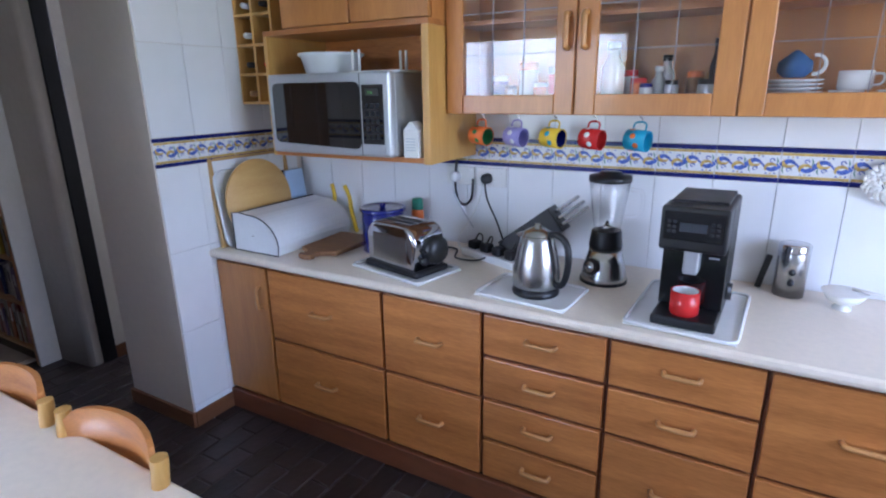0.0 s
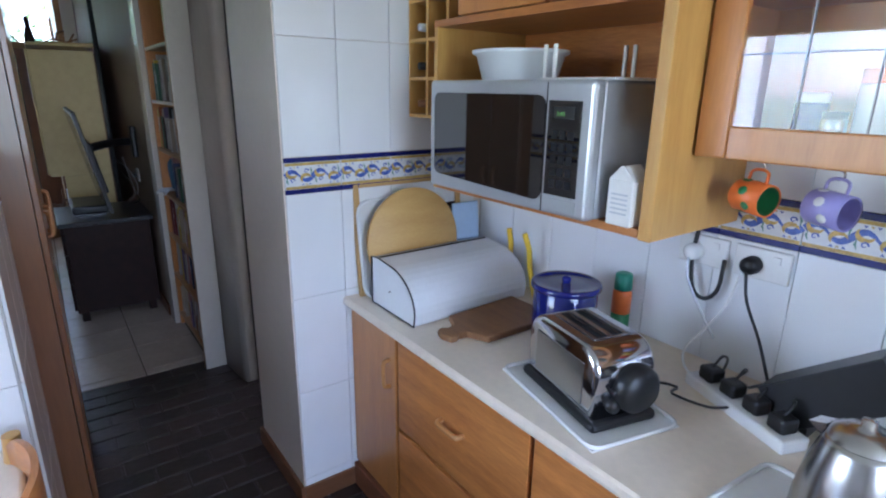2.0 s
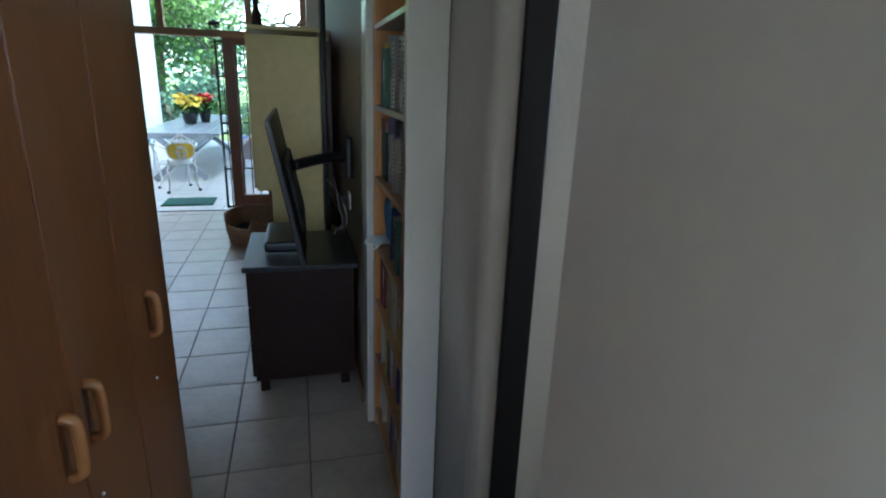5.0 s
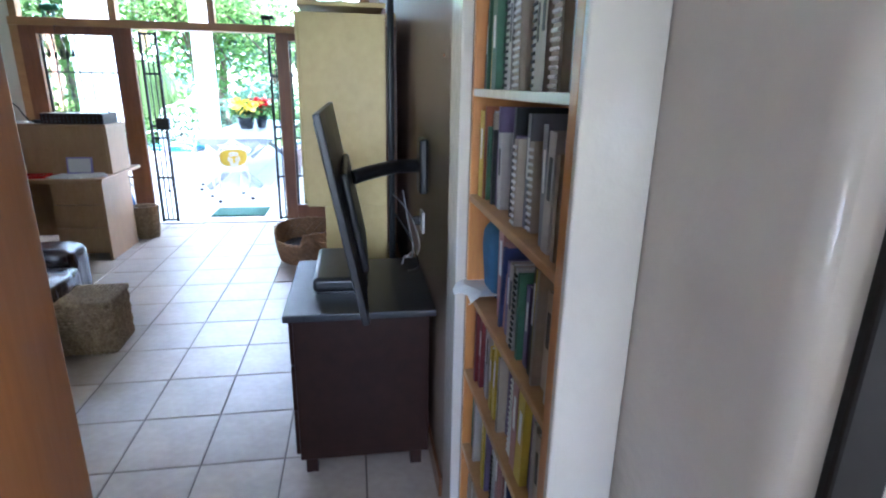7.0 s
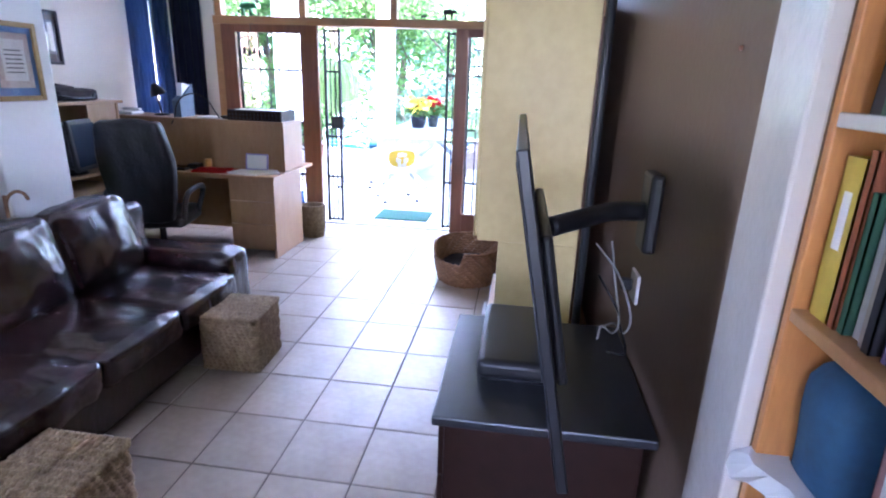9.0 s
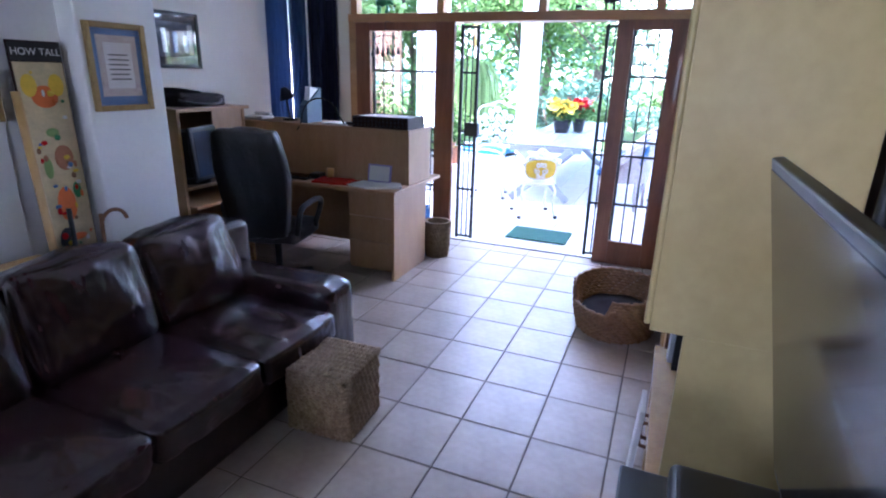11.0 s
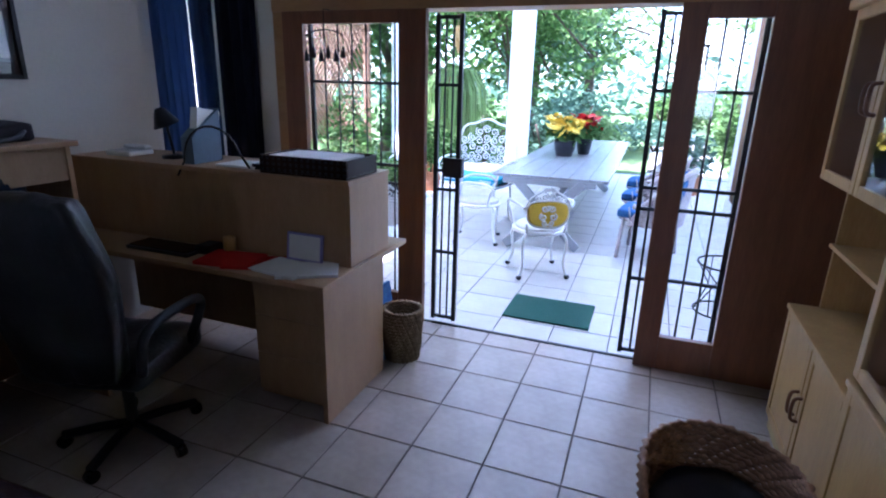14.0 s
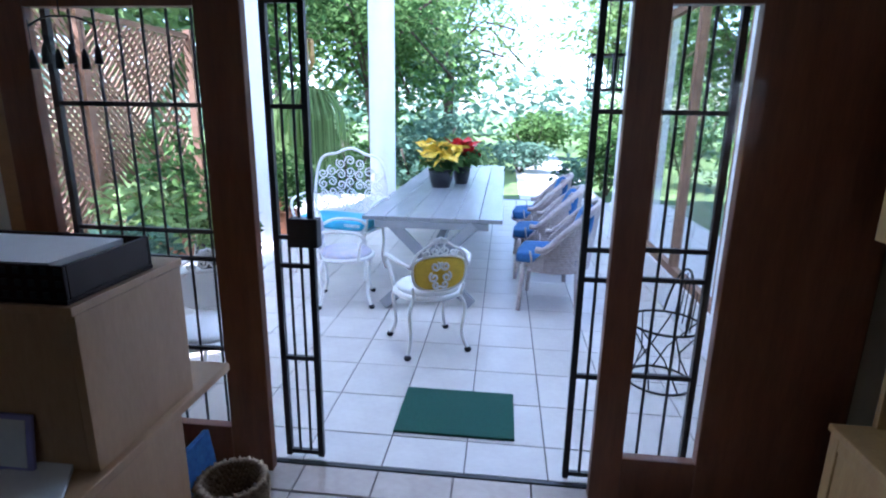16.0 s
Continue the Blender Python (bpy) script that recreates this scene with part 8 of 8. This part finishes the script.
tree(-35.0, 6.5, 8.5, 4.2, "leaf_light", "large light green tree in the distance", 5600, 0.36, 12, 0.25)
tree(-30.0, 9.0, 9.0, 4.4, "leaf", "large dark green tree in the distance", 6000, 0.36, 14, 0.2)
tree(-15.5, -8.2, 6.0, 2.8, "leaf_light", "light green tree behind the lattice fence", 4200, 0.25, 15)
tree(-11.0, -8.5, 5.5, 2.6, "leaf", "dark leafy tree behind the lattice fence", 3600, 0.25, 17)
for k, (x, y, r, h, lm) in enumerate(((-18.2, -3.4, 1.1, 1.5, "leaf"), (-19.6, -2.2, 1.0, 1.2, "leaf_blue"), (-21.6, -1.4, 1.1, 1.1, "leaf_light"), (-18.0, -5.2, 1.2, 2.0, "leaf"), (-23.0, 0.4, 1.0, 0.9, "leaf_blue"),
                                      (-21.0, 2.6, 1.0, 2.0, "leaf"), (-19.0, 2.2, 0.8, 1.5, "leaf"), (-26.5, -2.4, 1.6, 1.6, "leaf_blue"), (-28.0, 1.0, 1.8, 1.7, "leaf"), (-27.0, 4.5, 1.8, 2.2, "leaf_light"),
                                      (-17.4, -7.2, 1.2, 1.8, "leaf_light"), (-13.5, -5.6, 0.9, 1.6, "leaf"), (-11.8, -5.4, 0.9, 1.4, "leaf_light"), (-10.2, -5.2, 0.9, 1.5, "leaf"), (-20.2, 4.2, 1.2, 2.4, "leaf"))):
    shrub(x, y, r, h, lm, {"leaf": "dense dark green garden shrub", "leaf_blue": "low blue-green garden shrub", "leaf_light": "light green garden shrub"}[lm], 1100, 0.17 if x > -24 else 0.26, 30 + k)
bm = bmesh.new()
rr = random.Random(5)
for k in range(70):
    y = -60 + k * 1.75
    leaves(bm, (-46 + rr.uniform(-3, 3), y, rr.uniform(0.8, 3.2)), (3.0, 3.0, 2.4), 100, 0.8, rr, 0.2, 0.0)
me = bpy.data.meshes.new("far_hedge")
bm.to_mesh(me)
bm.free()
me.materials.append(M["leaf_blue"])
tagged(new("far_hedge", me), "belt of distant garden trees", "trees", "", "stuff")
# pale gravel path beyond the patio
setting("path", box(-30, -16.7, 0.3, 2.0, -0.125, -0.108), M["ptile"], "pale sunlit garden path", "path")

# ---- floor and wall pieces ----
def tile_mesh(name, w, d, h, material, bev=0.003):
    return mesh_of(name, bx(bmesh.new(), -w / 2, w / 2, -d / 2, d / 2, 0, h, bev, 1), material)


def wall_tile_mesh(name, w, h, material):
    return mesh_of(name, bx(bmesh.new(), -w / 2, w / 2, -0.009, 0, -h / 2, h / 2, 0.0015, 1), material)


def ribbon(bm, pts, widths, y, mi):
    """A flat glazed stroke on a border tile."""
    prev = None
    for i, ((x, z), w) in enumerate(zip(pts, widths)):
        a = pts[max(0, i - 1)]
        b = pts[min(len(pts) - 1, i + 1)]
        dx, dz = b[0] - a[0], b[1] - a[1]
        l = math.hypot(dx, dz) or 1
        v = (bm.verts.new((x - dz / l * w, y, z + dx / l * w)), bm.verts.new((x + dz / l * w, y, z - dx / l * w)))
        if prev:
            bm.faces.new((prev[0], prev[1], v[1], v[0])).material_index = mi
        prev = v


def border_mesh(w, h):
    """A border tile with a painted wave, leaf wings and small flowers."""
    bm = bx(bmesh.new(), -w / 2, w / 2, -0.009, 0, -h / 2, h / 2, 0.0012, 1)
    y = -0.0096
    n = 36
    ribbon(bm, [(-w / 2 + 0.001 + (w - 0.002) * i / n, 0.017 * math.sin(4 * math.pi * i / n)) for i in range(n + 1)], [0.0032 + 0.0062 * abs(math.cos(2 * math.pi * i / n)) for i in range(n + 1)], y, 1)
    for s in (-0.25, 0.25):
        c = s * w
        for side in (-1, 1):
            # ochre leaf along the wave, a curl, and small flowers in the hollow
            ribbon(bm, [(c + side * 0.027 + 0.020 * math.cos(0.4 + 0.42 * i), side * -0.013 + side * 0.017 * math.sin(0.4 + 0.42 * i)) for i in range(9)], [0.001 + 0.0055 * math.sin(math.pi * i / 8) for i in range(9)], y - 0.0002, 2)
            ribbon(bm, [(c + side * 0.027 + 0.010 * math.cos(0.9 * i) * (1 - i / 9), side * 0.016 + 0.010 * math.sin(0.9 * i) * (1 - i / 9)) for i in range(8)], [0.0026 - 0.0002 * i for i in range(8)], y - 0.0003, 1)
            ribbon(bm, [(c + side * 0.045, side * 0.004), (c + side * 0.047, side * 0.017), (c + side * 0.042, side * 0.029)], [0.001, 0.0032, 0.001], y - 0.0001, 3)
            for k in range(3):
                f = c + side * (0.008 + 0.014 * k)
                ribbon(bm, [(f, side * -0.034), (f + 0.004, side * -0.030), (f + 0.008, side * -0.034)], [0.001, 0.0028, 0.001], y - 0.0004, 2 if k % 2 else 1)
    for z0 in (-h / 2 + 0.006, h / 2 - 0.006):
        ribbon(bm, [(-w / 2 + 0.002, z0), (w / 2 - 0.002, z0)], [0.005, 0.005], y, 2)
    me = bpy.data.meshes.new("border_tile")
    bm.to_mesh(me)
    bm.free()
    for k in ("border_white", "blue_glaze", "yellow_glaze", "green_glaze"):
        me.materials.append(M[k])
    return me


TW, TH = 0.2185, 0.405
me_tile = wall_tile_mesh("wall_tile", TW - 0.002, TH - 0.002, M["tile"])
me_band = wall_tile_mesh("band_tile", TW - 0.0015, 0.0175, M["cobalt"])
me_border = border_mesh(TW - 0.0015, 0.096)


def tiled(parent, start, count, along, face, rz, zb, lo=0.0, hi=2.6, skip=None):
    """Columns of wall tiles with a border whose foot is at zb."""
    for i in range(count):
        s = start + (i + 0.5) * TW * (1 if along > 0 else -1)
        at = (lambda z: (s, face, z)) if rz in (0.0, math.pi) else (lambda z: (face, s, z))
        piece("band_tile", me_band, parent, at(zb + 0.009), rz)
        piece("border_tile", me_border, parent, at(zb + 0.066), rz)
        piece("band_tile", me_band, parent, at(zb + 0.123), rz)
        z = zb - TH / 2
        while z > lo - TH / 2 + 0.05:
            piece("wall_tile", me_tile, parent, at(z), rz)
            z -= TH
        z = zb + 0.133 + TH / 2
        while z < hi - TH / 2 + 0.05:
            piece("wall_tile", me_tile, parent, at(z), rz)
            z += TH


tiled(wall_kn, -1.745, 13, 1, 2.488, 0.0, 1.305, 0.88, 2.3)
tiled(wall_pillar, 1.574, 4, 1, -1.766, math.pi / 2, 1.334)
tiled(wall_end, -1.602, 3, -1, 0.749, math.pi, 1.334)
tiled(wall_end, 0.745, 3, -1, -1.599, math.pi / 2, 1.334)

# living room floor
PX, PY = 0.3876, 0.360
me = tile_mesh("floor_tile", PX - 0.008, PY - 0.008, 0.009, M["ltile"], 0.002)
for i in range(-4, 12):
    for j in range(-8, 7):
        x, y = -7.673 + PX * (i + 0.5), -0.605 + PY * (j + 0.5)
        if x - PX / 2 > -8.85 and x + PX / 2 < -3.28 and -3.2 < y < 1.6:
            piece("floor_tile", me, living_floor, (x, y, -0.009 + random.uniform(-0.0006, 0.0006)))
for w, x in ((0.182, -8.936), (0.068, -3.372)):
    me = tile_mesh("floor_tile", w, PY - 0.008, 0.009, M["ltile"], 0.002)
    for j in range(-8, 7):
        y = -0.605 + PY * (j + 0.5)
        if -3.2 < y < 1.6:
            piece("floor_tile", me, living_floor, (x, y, -0.009))
setting("threshold", box(-9.055, -9.03, -2.17, 1.36, -0.004, 0.006, 0.002), M["iron"], "thin dark metal threshold track", "threshold")
# patio floor: the near tiles singly, the rest joined
PT = 0.398
me = tile_mesh("floor_tile", PT - 0.007, PT - 0.007, 0.009, M["ptile"], 0.002)
rest = bmesh.new()
for i in range(22):
    for j in range(-10, 8):
        x, y = -8.925 - PT * (i + 0.5), -0.2 + PT * (j + 0.5)
        if not (-4.2 < y < 3.0 and x > -17.4):
            continue
        if i == 0:
            piece("floor_tile", me, patio_floor, (-9.192, y, -0.009), 0.0, (0.252 / (PT - 0.007), 1, 1))
        elif i < 13 and -9 <= j < 5:
            piece("floor_tile", me, patio_floor, (x, y, -0.009 + random.uniform(-0.0006, 0.0006)))
        else:
            bx(rest, x - PT / 2 + 0.004, x + PT / 2 - 0.004, y - PT / 2 + 0.004, y + PT / 2 - 0.004, -0.009, 0.0)
ob = part("far_tiles", rest, M["ptile"], patio_floor)
ob["kind"] = "stuff"
# kitchen pavers, laid in running bond
BW, BL = 0.118, 0.236
me = tile_mesh("paver", BW - 0.008, BL - 0.008, 0.012, M["paver"], 0.004)
rest = bmesh.new()
i = 0
x = -3.33 + BW / 2
while x < 2.4:
    y = -1.75 + BL / 2 + (BL / 2 if i % 2 else 0)
    while y < 4.1:
        near = (x < -0.3 and 0.75 < y < 1.82) or (x < -2.25 and 1.8 <= y < 2.5)
        if near:
            piece("paver", me, kitchen_floor, (x, y, -0.012 + random.uniform(-0.001, 0.001)))
        elif not (y > 2.55 and x > -2.2):
            bx(rest, x - BW / 2 + 0.004, x + BW / 2 - 0.004, y - BL / 2 + 0.004, y + BL / 2 - 0.004, -0.012, 0.0)
        y += BL
    x += BW
    i += 1
ob = part("far_pavers", rest, M["paver"], kitchen_floor)
ob["kind"] = "stuff"
